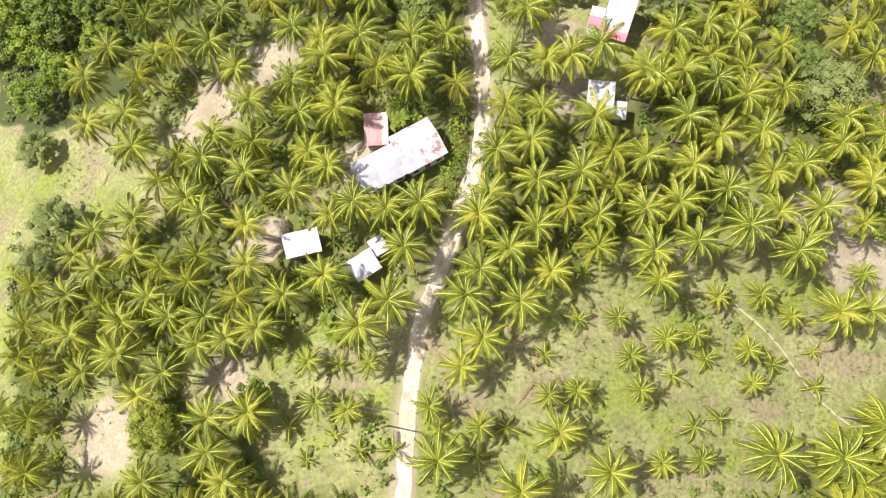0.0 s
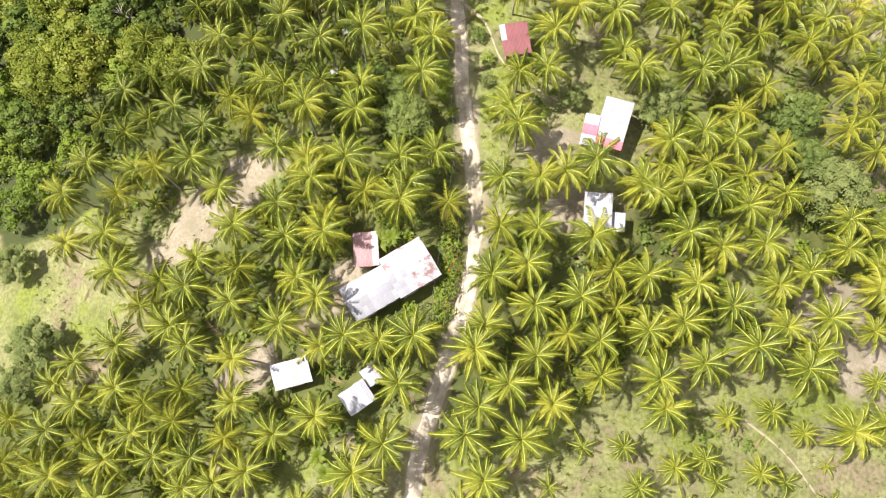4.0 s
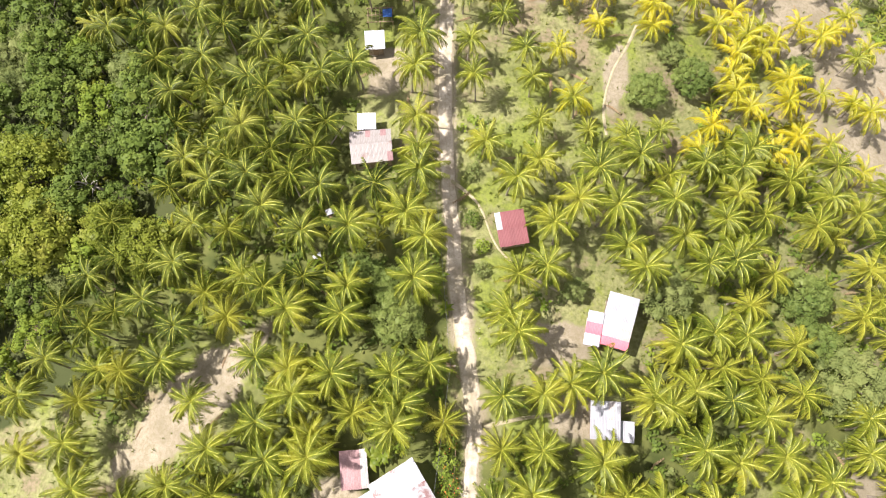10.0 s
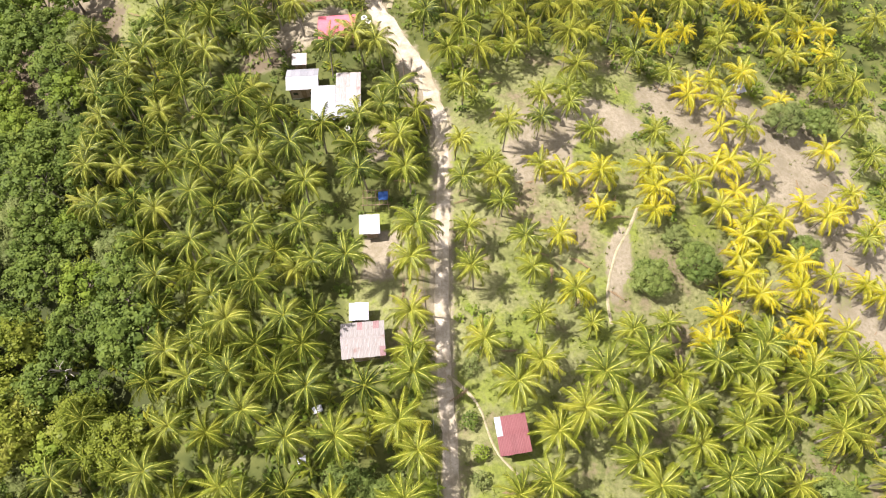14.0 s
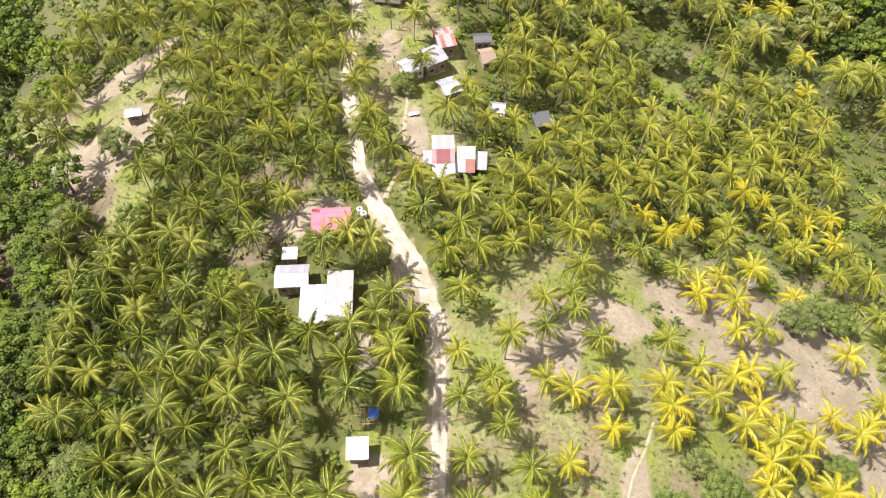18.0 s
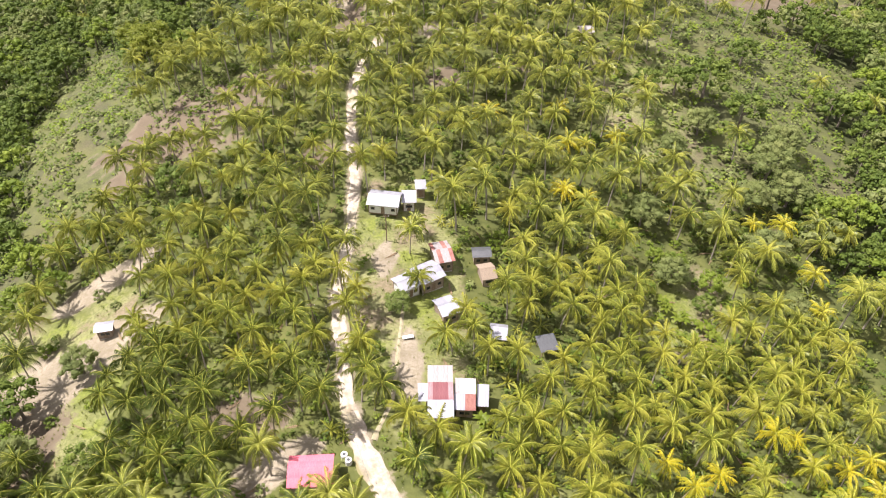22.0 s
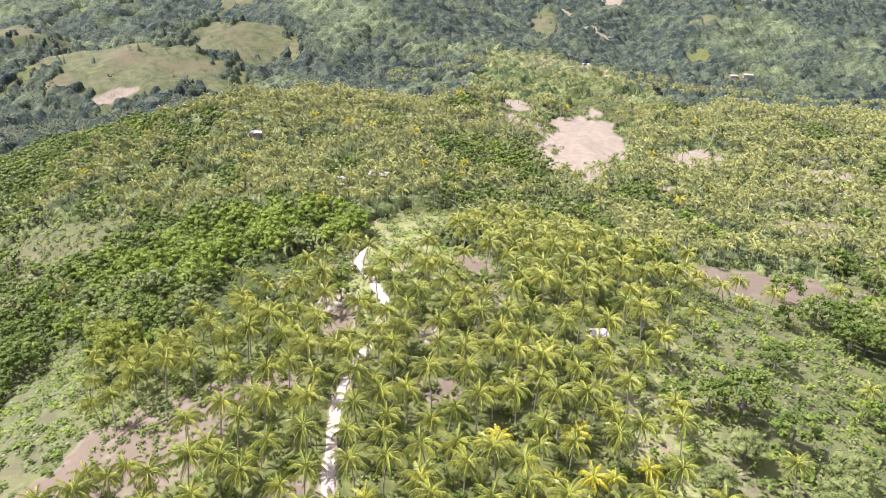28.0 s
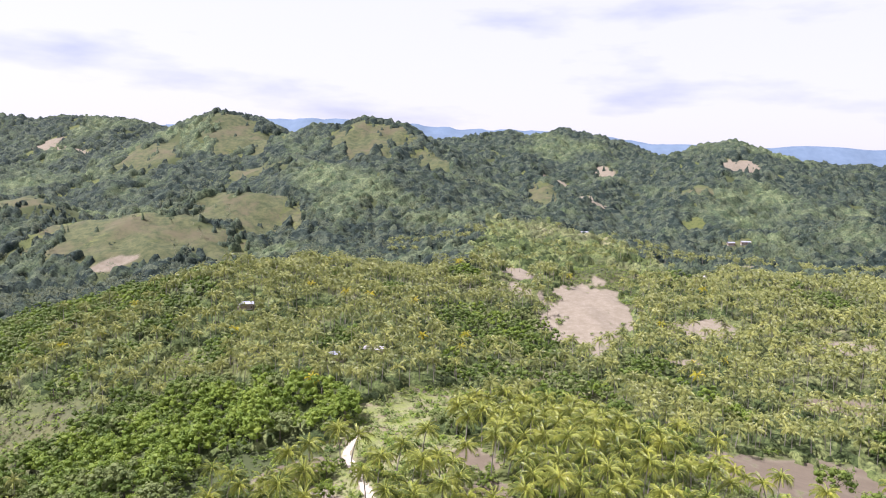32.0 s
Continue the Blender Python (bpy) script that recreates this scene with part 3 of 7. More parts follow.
def strip(points, half, lift, name, material, label, category, ragged=0.25, across=8, wider=None):
    """A track laid on the ground, with worn wheel ruts and ragged edges."""
    r = random.Random(5)
    pts = []
    for (ax, ay), (bx, by) in zip(points, points[1:]):
        n = max(2, int(math.hypot(bx - ax, by - ay) / 1.0))
        pts += [(ax + (bx - ax) * k / n, ay + (by - ay) * k / n) for k in range(n)]
    for _ in range(6):
        pts = [pts[0]] + [((a[0] + 2 * b[0] + c[0]) / 4, (a[1] + 2 * b[1] + c[1]) / 4) for a, b, c in zip(pts, pts[1:], pts[2:])] + [pts[-1]]
    verts, faces, sides = [], [], []
    wl = wr = narrow = half
    for k, (x, y) in enumerate(pts):
        half = narrow * (wider(y) if wider else 1.0)
        q = pts[min(k + 1, len(pts) - 1)]
        p = pts[max(k - 1, 0)]
        tx, ty = q[0] - p[0], q[1] - p[1]
        ln = math.hypot(tx, ty) or 1
        nx, ny = ty / ln, -tx / ln
        wl = 0.7 * wl + 0.3 * half * r.uniform(1 - ragged * 2, 1 + ragged * 2)
        wr = 0.7 * wr + 0.3 * half * r.uniform(1 - ragged * 2, 1 + ragged * 2)
        for j in range(across + 1):
            u = -wl + (wl + wr) * j / across
            gx, gy = x + nx * u, y + ny * u
            rel = abs(u) / half
            sides.append(rel)
            rut = -0.07 * math.exp(-((rel - 0.5) / 0.16) ** 2) if half > 1 else 0
            edge = -0.42 if j in (0, across) else 0
            verts.append((gx, gy, ground(gx, gy) - 0.35 * (1 - float(smooth(1.2, 3.4, abs(u) if half > 1 else 9))) + lift + rut + edge))
    for k in range(len(pts) - 1):
        for j in range(across):
            a = k * (across + 1) + j
            faces.append((a, a + 1, a + across + 2, a + across + 1))
    me = mesh_from(name, verts, faces, material)
    me.polygons.foreach_set("use_smooth", [True] * len(me.polygons))
    me.attributes.new("aside", "FLOAT", "POINT").data.foreach_set("value", sides)
    return tagged(new(name, me), label, category, kind="structure")


def dirt_material():
    """Trodden pale earth: dusty crown, darker mottling and scattered weeds."""
    m, nt, bsdf = nodes_of("pale_dirt")
    fine, mid, big = noise_fac(nt, 3.0, 6, 0.7), noise_fac(nt, 0.55, 5), noise_fac(nt, 0.13, 4)
    col = mixed(nt, ramp_of(nt, mid, [(0.32, (0, 0, 0)), (0.66, (1, 1, 1))]), (0.27, 0.225, 0.165), (0.55, 0.49, 0.40))
    col = mixed(nt, ramp_of(nt, fine, [(0.50, (0, 0, 0)), (0.70, (0.7, 0.7, 0.7))]), col, (0.25, 0.215, 0.15))
    col = mixed(nt, ramp_of(nt, big, [(0.52, (0, 0, 0)), (0.66, (0.6, 0.6, 0.6))]), col, (0.24, 0.22, 0.12))
    # grass and litter on the crown between the wheel tracks and along the edges
    at = nt.nodes.new("ShaderNodeAttribute")
    at.attribute_name = "aside"
    ragged = nt.nodes.new("ShaderNodeMath")
    ragged.operation = "MULTIPLY_ADD"
    ragged.inputs[1].default_value = 0.5
    nt.links.new(mid, ragged.inputs[0])
    nt.links.new(at.outputs["Fac"], ragged.inputs[2])
    verge = ramp_of(nt, ragged.outputs[0], [(0.22, (0.55, 0.55, 0.55)), (0.42, (0, 0, 0)), (1.0, (0, 0, 0)), (1.0, (0, 0, 0))])
    col = mixed(nt, verge, col, (0.26, 0.215, 0.14))
    out_edge = add(nt, "ShaderNodeMapRange", From_Min=1.0, From_Max=1.3)
    nt.links.new(ragged.outputs[0], out_edge.inputs["Value"])
    col = mixed(nt, out_edge.outputs[0], col, (0.21, 0.19, 0.09))
    nt.links.new(col, bsdf.inputs["Base Color"])
    bsdf.inputs["Roughness"].default_value = 0.95
    bumped(nt, bsdf, fine, 0.6, 0.08)
    return m


DIRT = dirt_material()
strip(ROAD, 1.3, 0.16, "road", DIRT, "pale rutted dirt road between the palms", "road", 0.32, 10, lambda y: 1 + 0.8 * math.exp(-((y - 150) / 17) ** 2) + 0.12 * math.exp(-((y - 45) / 20) ** 2) + (0.25 if y > 175 else 0))


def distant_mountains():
    """Blue ranges behind the last hills; their blue is haze put into the colour."""
    m = plain_material("hazed_range", (0.075, 0.115, 0.165), (0.105, 0.15, 0.205), 0.004, 0.95, 0)
    for k, (y, base, rise, seed) in enumerate(((3900, 182, 80, 41), (4600, 222, 110, 42))):
        xs = np.arange(-4600, 4601, 40.0)
        zs = base + rise * (0.55 + 0.9 * waves(xs, 0 * xs, 2600, seed) + 0.35 * waves(xs, 0 * xs, 700, seed + 1) + 0.12 * waves(xs, 0 * xs, 160, seed + 2))
        rows = [np.column_stack([xs, y - 500 + 0 * xs, -80 + 0 * xs]), np.column_stack([xs, y - 220 + 60 * waves(xs, 0 * xs, 300, seed + 3), zs * 0.45]), np.column_stack([xs, y + 0 * xs, zs]), np.column_stack([xs, y + 300 + 0 * xs, -80 + 0 * xs])]
        n = len(xs)
        f = [(r_ * n + i, r_ * n + i + 1, (r_ + 1) * n + i + 1, (r_ + 1) * n + i) for r_ in range(3) for i in range(n - 1)]
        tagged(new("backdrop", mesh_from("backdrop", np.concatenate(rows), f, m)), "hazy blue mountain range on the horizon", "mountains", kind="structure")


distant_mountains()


# ---- plants: shapes ----
GOLDEN = 2.39996


def frond_shape(length, rise, droop, leaves, leaf_len, seed, ribs=5, sag=0.6, bent=True):
    """One palm frond along +x: an arching rib with a comb of leaflets falling to both sides. Returns points, triangles, material of each."""
    r = np.random.RandomState(seed)
    fine = np.linspace(0, 1, 60)
    ang = rise - droop * fine ** 1.25
    px = np.concatenate([[0], np.cumsum(np.cos(ang[:-1]) * length / 59)])
    pz = np.concatenate([[0], np.cumsum(np.sin(ang[:-1]) * length / 59)])
    py = r.uniform(-0.24, 0.24) * length * fine ** 2
    twist = r.uniform(-0.5, 0.5)
    verts, tris, mat = [], [], []
    for k, q in enumerate(np.linspace(0, 1, ribs + 1)):
        x, y, z = (np.interp(q, fine, a) for a in (px, py, pz))
        # rib drawn broad, to carry the frond's crest highlight
        w = 0.085 * (1 - 0.7 * q)
        verts += [(x, y - w, z + 0.03), (x, y, z + 0.1), (x, y + w, z + 0.03)]
        if k:
            a, b = 3 * (k - 1), 3 * k
            for i in (0, 1):
                tris += [(a + i, a + i + 1, b + i + 1), (a + i, b + i + 1, b + i)]
                mat += [1, 1]
    gap = 0.9 * length / leaves
    for k in range(leaves):
        q = 0.1 + 0.9 * (k + 0.5) / leaves
        e = np.interp(q, fine, ang)
        prof = leaf_len * min(1, 0.35 + 2.4 * q) * (1 - 0.6 * max(0, q - 0.45) ** 1.4 * 2)
        for sd in (-1, 1):
            x, y, z = (np.interp(q + r.uniform(-0.2, 0.2) / leaves, fine, a) for a in (px, py, pz))
            ll = prof * r.uniform(0.85, 1.12)
            turn = 0.5 + 0.55 * q + r.uniform(-0.12, 0.12)
            tip = sag * (1.15 + sd * twist) * ll * r.uniform(0.8, 1.25)
            fx, fy = math.sin(turn) * ll, sd * math.cos(turn) * ll
            hx, hz = gap * 0.5 * math.cos(e), gap * 0.5 * math.sin(e)
            b = len(verts)
            ex, ez = fx * math.cos(e), fx * math.sin(e) - tip
            if bent:
                mx, mz = x + 0.5 * ex, z + 0.5 * fx * math.sin(e) - 0.3 * tip
                verts += [(x - 0.72 * hx, y, z - 0.72 * hz), (x + 0.72 * hx, y, z + 0.72 * hz), (mx + 0.7 * hx, y + 0.55 * fy, mz), (mx - 0.7 * hx, y + 0.55 * fy, mz), (x + ex, y + 0.82 * fy, z + ez - 0.4 * tip)]
                tris += [(b, b + 1, b + 2), (b, b + 2, b + 3), (b + 3, b + 2, b + 4)]
                mat += [0, 0, 0]
            else:
                verts += [(x - 1.05 * hx, y, z - 1.05 * hz), (x + 1.05 * hx, y, z + 1.05 * hz), (x + ex, y + 0.85 * fy, z + ez - 0.2 * tip)]
                tris += [(b, b + 1, b + 2)]
                mat += [0]
    return np.array(verts, float), np.array(tris), np.array(mat)


def tube(points, radii, sides=7):
    verts, faces = [], []
    for k, (p, rad) in enumerate(zip(points, radii)):
        for j in range(sides):
            a = 2 * math.pi * j / sides
            verts.append((p[0] + rad * math.cos(a), p[1] + rad * math.sin(a), p[2]))
        if k:
            a, b = (k - 1) * sides, k * sides
            faces += [(a + j, a + (j + 1) % sides, b + (j + 1) % sides, b + j) for j in range(sides)]
    return np.array(verts, float), np.array(faces)


def ball(rad, cuts=2):
    bm = bmesh.new()
    bmesh.ops.create_icosphere(bm, subdivisions=cuts, radius=rad)
    return bm


# six ages of frond, from upright to hanging, for green and for yellow palms
FROND = {}
FROND_AGES = ((3.7, 1.35, 1.25, 0.45), (4.2, 1.1, 1.6, 0.55), (4.5, 0.85, 1.75, 0.65), (4.5, 0.55, 1.75, 0.75), (4.3, 0.2, 1.55, 0.85), (3.9, -0.15, 1.25, 0.9))
for tone, mats in (("green", [PALM_LEAF, RACHIS]), ("yellow", [PALM_YELLOW, RACHIS])):
    for k, (ln, rise, droop, sag) in enumerate(FROND_AGES):
        v, f, mi = frond_shape(ln, rise, droop, 20, 0.98, 40 + k, sag=sag)
        FROND[tone, k] = mesh_from("frond", v, f, mats, mi)
v, f, mi = frond_shape(3.4, -0.75, 0.7, 12, 0.6, 77, sag=0.8)
FROND["dead", 0] = mesh_from("dead_frond", v, f, [DEAD_LEAF, DEAD_LEAF], mi)


CROWN_SHIFT = {}


def make_palm(tall, lean, count, seed, tone="green", dead=1, nuts=True, trunk=True):
    """A coconut palm: trunk, fronds in a spiral, a bunch of nuts and a dead frond or two."""
    r = random.Random(seed)
    root = new("coconut_palm")
    CROWN_SHIFT[root.name] = lean * tall
    tips = [(lean * (k / 8) ** 1.8 * tall, 0.05 * math.sin(k), -0.6 + (tall + 0.6) * k / 8) for k in range(9)]
    if trunk:
        v, f = tube(tips, [0.24 if k == 0 else 0.15 - 0.006 * k + (0.012 if k % 2 else 0) for k in range(9)], 7)
        me = mesh_from("trunk", v, f, PALM_TRUNK)
        share("trunk", me, root)
    cx, cy, cz = tips[-1]
    for k in range(count):
        q = k / (count - 1)
        kind = min(5, int(q * 5.99))
        kind = max(0, min(5, kind + r.choice((-1, 0, 0, 0))))
        m = pose(cx, cy, cz - 0.25 * q, 0, r.uniform(-6, 6), math.degrees(k * GOLDEN + r.uniform(-0.2, 0.2))) @ Matrix.Scale(r.uniform(0.86, 1.1), 4)
        share("frond", FROND[tone, kind], root, m)
    for k in range(dead):
        share("dead_frond", FROND["dead", 0], root, pose(cx, cy, cz - 0.3, 0, 0, r.uniform(0, 360)))
    if nuts:
        bm = bmesh.new()
        for k in range(7):
            a = k * 0.9 + r.uniform(-0.2, 0.2)
            bmesh.ops.create_icosphere(bm, subdivisions=1, radius=0.13, matrix=Matrix.Translation((cx + 0.3 * math.cos(a), cy + 0.3 * math.sin(a), cz - 0.35 - 0.1 * (k % 3))))
        part("coconut_bunch", bm, COCONUT, root)
    return root


def leaf_cloud(clumps, per, size, seed, flat=0.5, droop=0.0):
    """Leaves scattered round clump centres (x, y, z, radius): a quad folded from two triangles each."""
    r = np.random.RandomState(seed)
    c = np.repeat(np.array(clumps, float), per, 0)
    n = len(c)
    d = r.normal(size=(n, 3))
    d /= np.linalg.norm(d, axis=1)[:, None]
    d[:, 2] = np.where(d[:, 2] < -0.3, -d[:, 2], d[:, 2])
    p = c[:, :3] + d * (c[:, 3] * r.uniform(0.55, 1.08, n))[:, None] * [1, 1, 0.8]
    nrm = d * (1 - flat) + np.array([0, 0, flat]) + r.normal(size=(n, 3)) * 0.28
    nrm /= np.linalg.norm(nrm, axis=1)[:, None]
    t = np.cross(nrm, r.normal(size=(n, 3)))
    t /= np.linalg.norm(t, axis=1)[:, None] + 1e-9
    b = np.cross(nrm, t)
    ln, w = (size * r.uniform(0.7, 1.35, n))[:, None], (size * 0.42 * r.uniform(0.7, 1.3, n))[:, None]
    v = np.stack([p - t * ln * 0.5, p + b * w - nrm * 0.05 * size, p + t * ln * 0.55 - nrm * (0.12 + droop) * ln, p - b * w - nrm * 0.05 * size], 1)
    f = np.arange(n * 4).reshape(n, 4)
    return v.reshape(-1, 3), f


def crown_clumps(n, rx, rz, cz, seed, size=(0.22, 0.38)):
    r = np.random.RandomState(seed)
    out = []
    for k in range(n):
        u = 1 - 1.35 * (k + 0.5) / n
        a = k * GOLDEN + r.uniform(-0.3, 0.3)
        rr = math.sqrt(max(0, 1 - u * u))
        j = r.uniform(0.62, 0.95)
        out.append((rx * rr * math.cos(a) * j, rx * rr * math.sin(a) * j, cz + rz * u * j, rx * r.uniform(*size)))
    return out


def clump_cores(clumps, cuts, seed, size=0.6):
    """The dense inside of each leaf clump: a lumpy knot that fills the gaps between the leaves."""
    r = np.random.RandomState(seed)
    bm = ball(1.0, cuts)
    v0, f0 = np.array([v.co[:] for v in bm.verts]), np.array([[q.index for q in f.verts] for f in bm.faces])
    bm.free()
    vs = [np.array(c[:3]) + v0 * c[3] * size * r.uniform(0.6, 1.25, (len(v0), 1)) * [1, 1, 0.8] for c in clumps]
    return np.concatenate(vs), np.concatenate([f0 + k * len(v0) for k in range(len(clumps))])


def make_tree(name, tall, rx, rz, material, seed, clumps=26, per=48, leaf=0.42, label="", category="tree", droop=0.0):
    """A broadleaf tree: tapered trunk, forked limbs, a ragged crown of leaf clumps."""
    r = random.Random(seed)
    root = new(name)
    cz = tall - rz
    pts = crown_clumps(clumps, rx, rz, cz, seed)
    v, f = tube([(0.06 * k * math.sin(seed), 0.05 * k, -0.8 + (cz + 0.8) * k / 5) for k in range(6)], [0.05 * rx * (1.3 - 0.14 * k) + 0.05 for k in range(6)], 7)
    share("trunk", mesh_from("trunk", v, f, BARK), root)
    for k in range(3):
        c = pts[(k * 5 + 2) % len(pts)]
        b = Vector((0.2 * math.sin(seed), 0.15, cz * r.uniform(0.45, 0.8)))
        e = Vector(c[:3])
        q = [b.lerp(e, t) + Vector((0, 0, -0.5 * math.sin(t * 3.1))) for t in (0, 0.33, 0.66, 1)]
        v, f = tube(q, [0.03 * rx + 0.04, 0.024 * rx + 0.03, 0.017 * rx + 0.02, 0.02], 5)
        share("limb", mesh_from("limb", v, f, BARK), root)
    v, f = leaf_cloud(pts, per, leaf, seed, 0.3, droop=droop)
    f = np.concatenate([f[:, [0, 1, 2]], f[:, [0, 2, 3]]])
    cv, cf = clump_cores(pts, 1, seed, 0.62)
    share("crown", mesh_from("crown", np.concatenate([v, cv]), np.concatenate([f, cf + len(v)]), material, flat=True), root)
    if label:
        tagged(root, label, category)
    return root


def make_banana(seed):
    """A banana plant: a fleshy stem and broad arching leaves with a fold along the rib."""
    r = np.random.RandomState(seed)
    root = new("banana_plant")
    v, f = tube([(0, 0, -0.4), (0.03, 0, 1.0), (0.06, 0, 2.0)], [0.17, 0.14, 0.09], 7)
    share("stem", mesh_from("stem", v, f, PALM_TRUNK), root)
    for k in range(8):
        ln, rise = r.uniform(1.9, 2.7), r.uniform(0.5, 1.15)
        verts, faces = [], []
        x = z = 0.0
        for j in range(8):
            q = j / 7
            a = rise - 1.5 * q
            w = 0.36 * math.sin(min(1, q * 1.05 + 0.06) * math.pi) ** 0.6 + 0.02
            verts += [(x, -w, z - 0.10 * w), (x, 0, z + 0.06), (x, w, z - 0.10 * w)]
            if j:
                b = 3 * (j - 1)
                faces += [(b, b + 1, b + 4, b + 3), (b + 1, b + 2, b + 5, b + 4)]
            x += math.cos(a) * ln / 7
            z += math.sin(a) * ln / 7
        share("leaf", mesh_from("leaf", verts, faces, BANANA_LEAF), root, pose(0.06, 0, 1.95, 0, 0, math.degrees(k * GOLDEN)))
    return tagged(root, "green banana plant with broad arching leaves", "banana plant")


PALM_LABELS = ("tall green coconut palm with a full crown", "leaning coconut palm with yellow-green fronds", "coconut palm with drooping fronds and nuts",
               "yellowing coconut palm with bright golden fronds", "young coconut palm with short green fronds")
PALMS = [make_palm(8.2, 0.06, 25, 1), make_palm(7.0, 0.22, 23, 2), make_palm(9.2, 0.12, 26, 3, dead=2), make_palm(6.2, 0.3, 23, 4),
         make_palm(6.0, 0.12, 18, 5, "yellow"), make_palm(5.0, 0.25, 17, 6, "yellow", dead=2), make_palm(1.2, 0.0, 9, 7, dead=0, nuts=False)]
for p_, k_ in zip(PALMS, (0, 1, 2, 1, 3, 3, 4)):
    tagged(p_, PALM_LABELS[k_], "palm tree", "coconut palms of the grove")


# ---- buildings ----
TIN = plain_material("galvanised_sheet", (0.27, 0.275, 0.312), (0.39, 0.395, 0.435), 0.8, 0.5, 0.05, metal=0.25, vary=0.14)
TIN_OLD = plain_material("weathered_sheet", (0.27, 0.235, 0.225), (0.45, 0.43, 0.425), 1.2, 0.6, 0.1, metal=0.15, vary=0.15)
TIN_RUST = plain_material("rusty_sheet", (0.20, 0.065, 0.05), (0.34, 0.17, 0.14), 1.1, 0.8, 0.1, vary=0.2)
TIN_PINK = plain_material("faded_red_sheet", (0.22, 0.115, 0.12), (0.36, 0.235, 0.245), 0.7, 0.7, 0.1, vary=0.12)
TIN_RED = plain_material("red_painted_sheet", (0.16, 0.045, 0.052), (0.22, 0.085, 0.092), 0.8, 0.75, 0.05, vary=0.08)
TIN_ROSE = plain_material("rose_painted_sheet", (0.60, 0.10, 0.15), (0.70, 0.20, 0.24), 0.8, 0.75, 0.05, vary=0.06)


def streaked_sheet(name, clean, dull, rust, spread):
    """Old zinc sheet with rows of rusty nail stains down the flutes."""
    m, nt, bsdf = nodes_of(name)
    tc = nt.nodes.new("ShaderNodeTexCoord")
    mp = nt.nodes.new("ShaderNodeMapping")
    mp.inputs["Scale"].default_value = (7.0, 0.7, 1.0)
    nt.links.new(tc.outputs["Object"], mp.inputs["Vector"])
    n = add(nt, "ShaderNodeTexNoise", Scale=1.0, Detail=5.0, Roughness=0.7)
    nt.links.new(mp.outputs[0], n.inputs["Vector"])
    geo = nt.nodes.new("ShaderNodeNewGeometry")
    n2 = add(nt, "ShaderNodeTexNoise", Scale=0.75, Detail=5.0, Roughness=0.65)
    nt.links.new(geo.outputs["Position"], n2.inputs["Vector"])
    col = mixed(nt, ramp_of(nt, n.outputs["Fac"], [(0.4, (0, 0, 0)), (0.62, (1, 1, 1))]), clean, dull)
    col = mixed(nt, ramp_of(nt, n2.outputs["Fac"], [(spread, (0, 0, 0)), (spread + 0.12, (0.85, 0.85, 0.85))]), col, rust)
    nt.links.new(col, bsdf.inputs["Base Color"])
    bsdf.inputs["Roughness"].default_value, bsdf.inputs["Metallic"].default_value = 0.55, 0.15
    return m


TIN_STREAK = streaked_sheet("streaked_sheet", (0.33, 0.318, 0.32), (0.24, 0.205, 0.195), (0.22, 0.12, 0.105), 0.6)
TIN_PATCH = streaked_sheet("patched_sheet", (0.42, 0.42, 0.46), (0.33, 0.31, 0.32), (0.20, 0.085, 0.08), 0.5)
THATCH = plain_material("thatch", (0.18, 0.14, 0.10), (0.34, 0.27, 0.20), 3, 0.95, 0.8, dist=0.08)
TIN_DARK = plain_material("dark_sheet", (0.05, 0.055, 0.06), (0.11, 0.115, 0.12), 1, 0.4, 0.1)
BOARD = plain_material("weathered_board", (0.20, 0.15, 0.11), (0.38, 0.31, 0.25), 2.5, 0.85, 0.3, vary=0.2)
PAINT = plain_material("pale_wall_paint", (0.62, 0.62, 0.60), (0.76, 0.76, 0.74), 1, 0.8, 0.1)
WOOD = plain_material("timber", (0.16, 0.11, 0.07), (0.30, 0.22, 0.15), 3, 0.85, 0.3)
CONCRETE = plain_material("concrete", (0.36, 0.34, 0.31), (0.52, 0.50, 0.46), 1, 0.9, 0.3)
TARP = plain_material("blue_tarp", (0.02, 0.09, 0.35), (0.05, 0.16, 0.5), 2, 0.5, 0.2)
GLASS, _nt, _b = nodes_of("window_glass")
_b.inputs["Base Color"].default_value, _b.inputs["Roughness"].default_value = (0.03, 0.035, 0.04, 1), 0.08
SHEETS = {}


def box(bm, x0, y0, z0, x1, y1, z1):
    m = Matrix.Translation(((x0 + x1) / 2, (y0 + y1) / 2, (z0 + z1) / 2)) @ Matrix.Diagonal((x1 - x0, y1 - y0, z1 - z0, 1))
    bmesh.ops.create_cube(bm, size=1, matrix=m)


def box_part(name, a, b, material, parent, label="", bevel=0.0):
    bm = bmesh.new()
    box(bm, *a, *b)
    if bevel:
        bmesh.ops.bevel(bm, geom=bm.edges[:], offset=bevel, segments=1, affect="EDGES")
    return part(name, bm, material, parent, label)


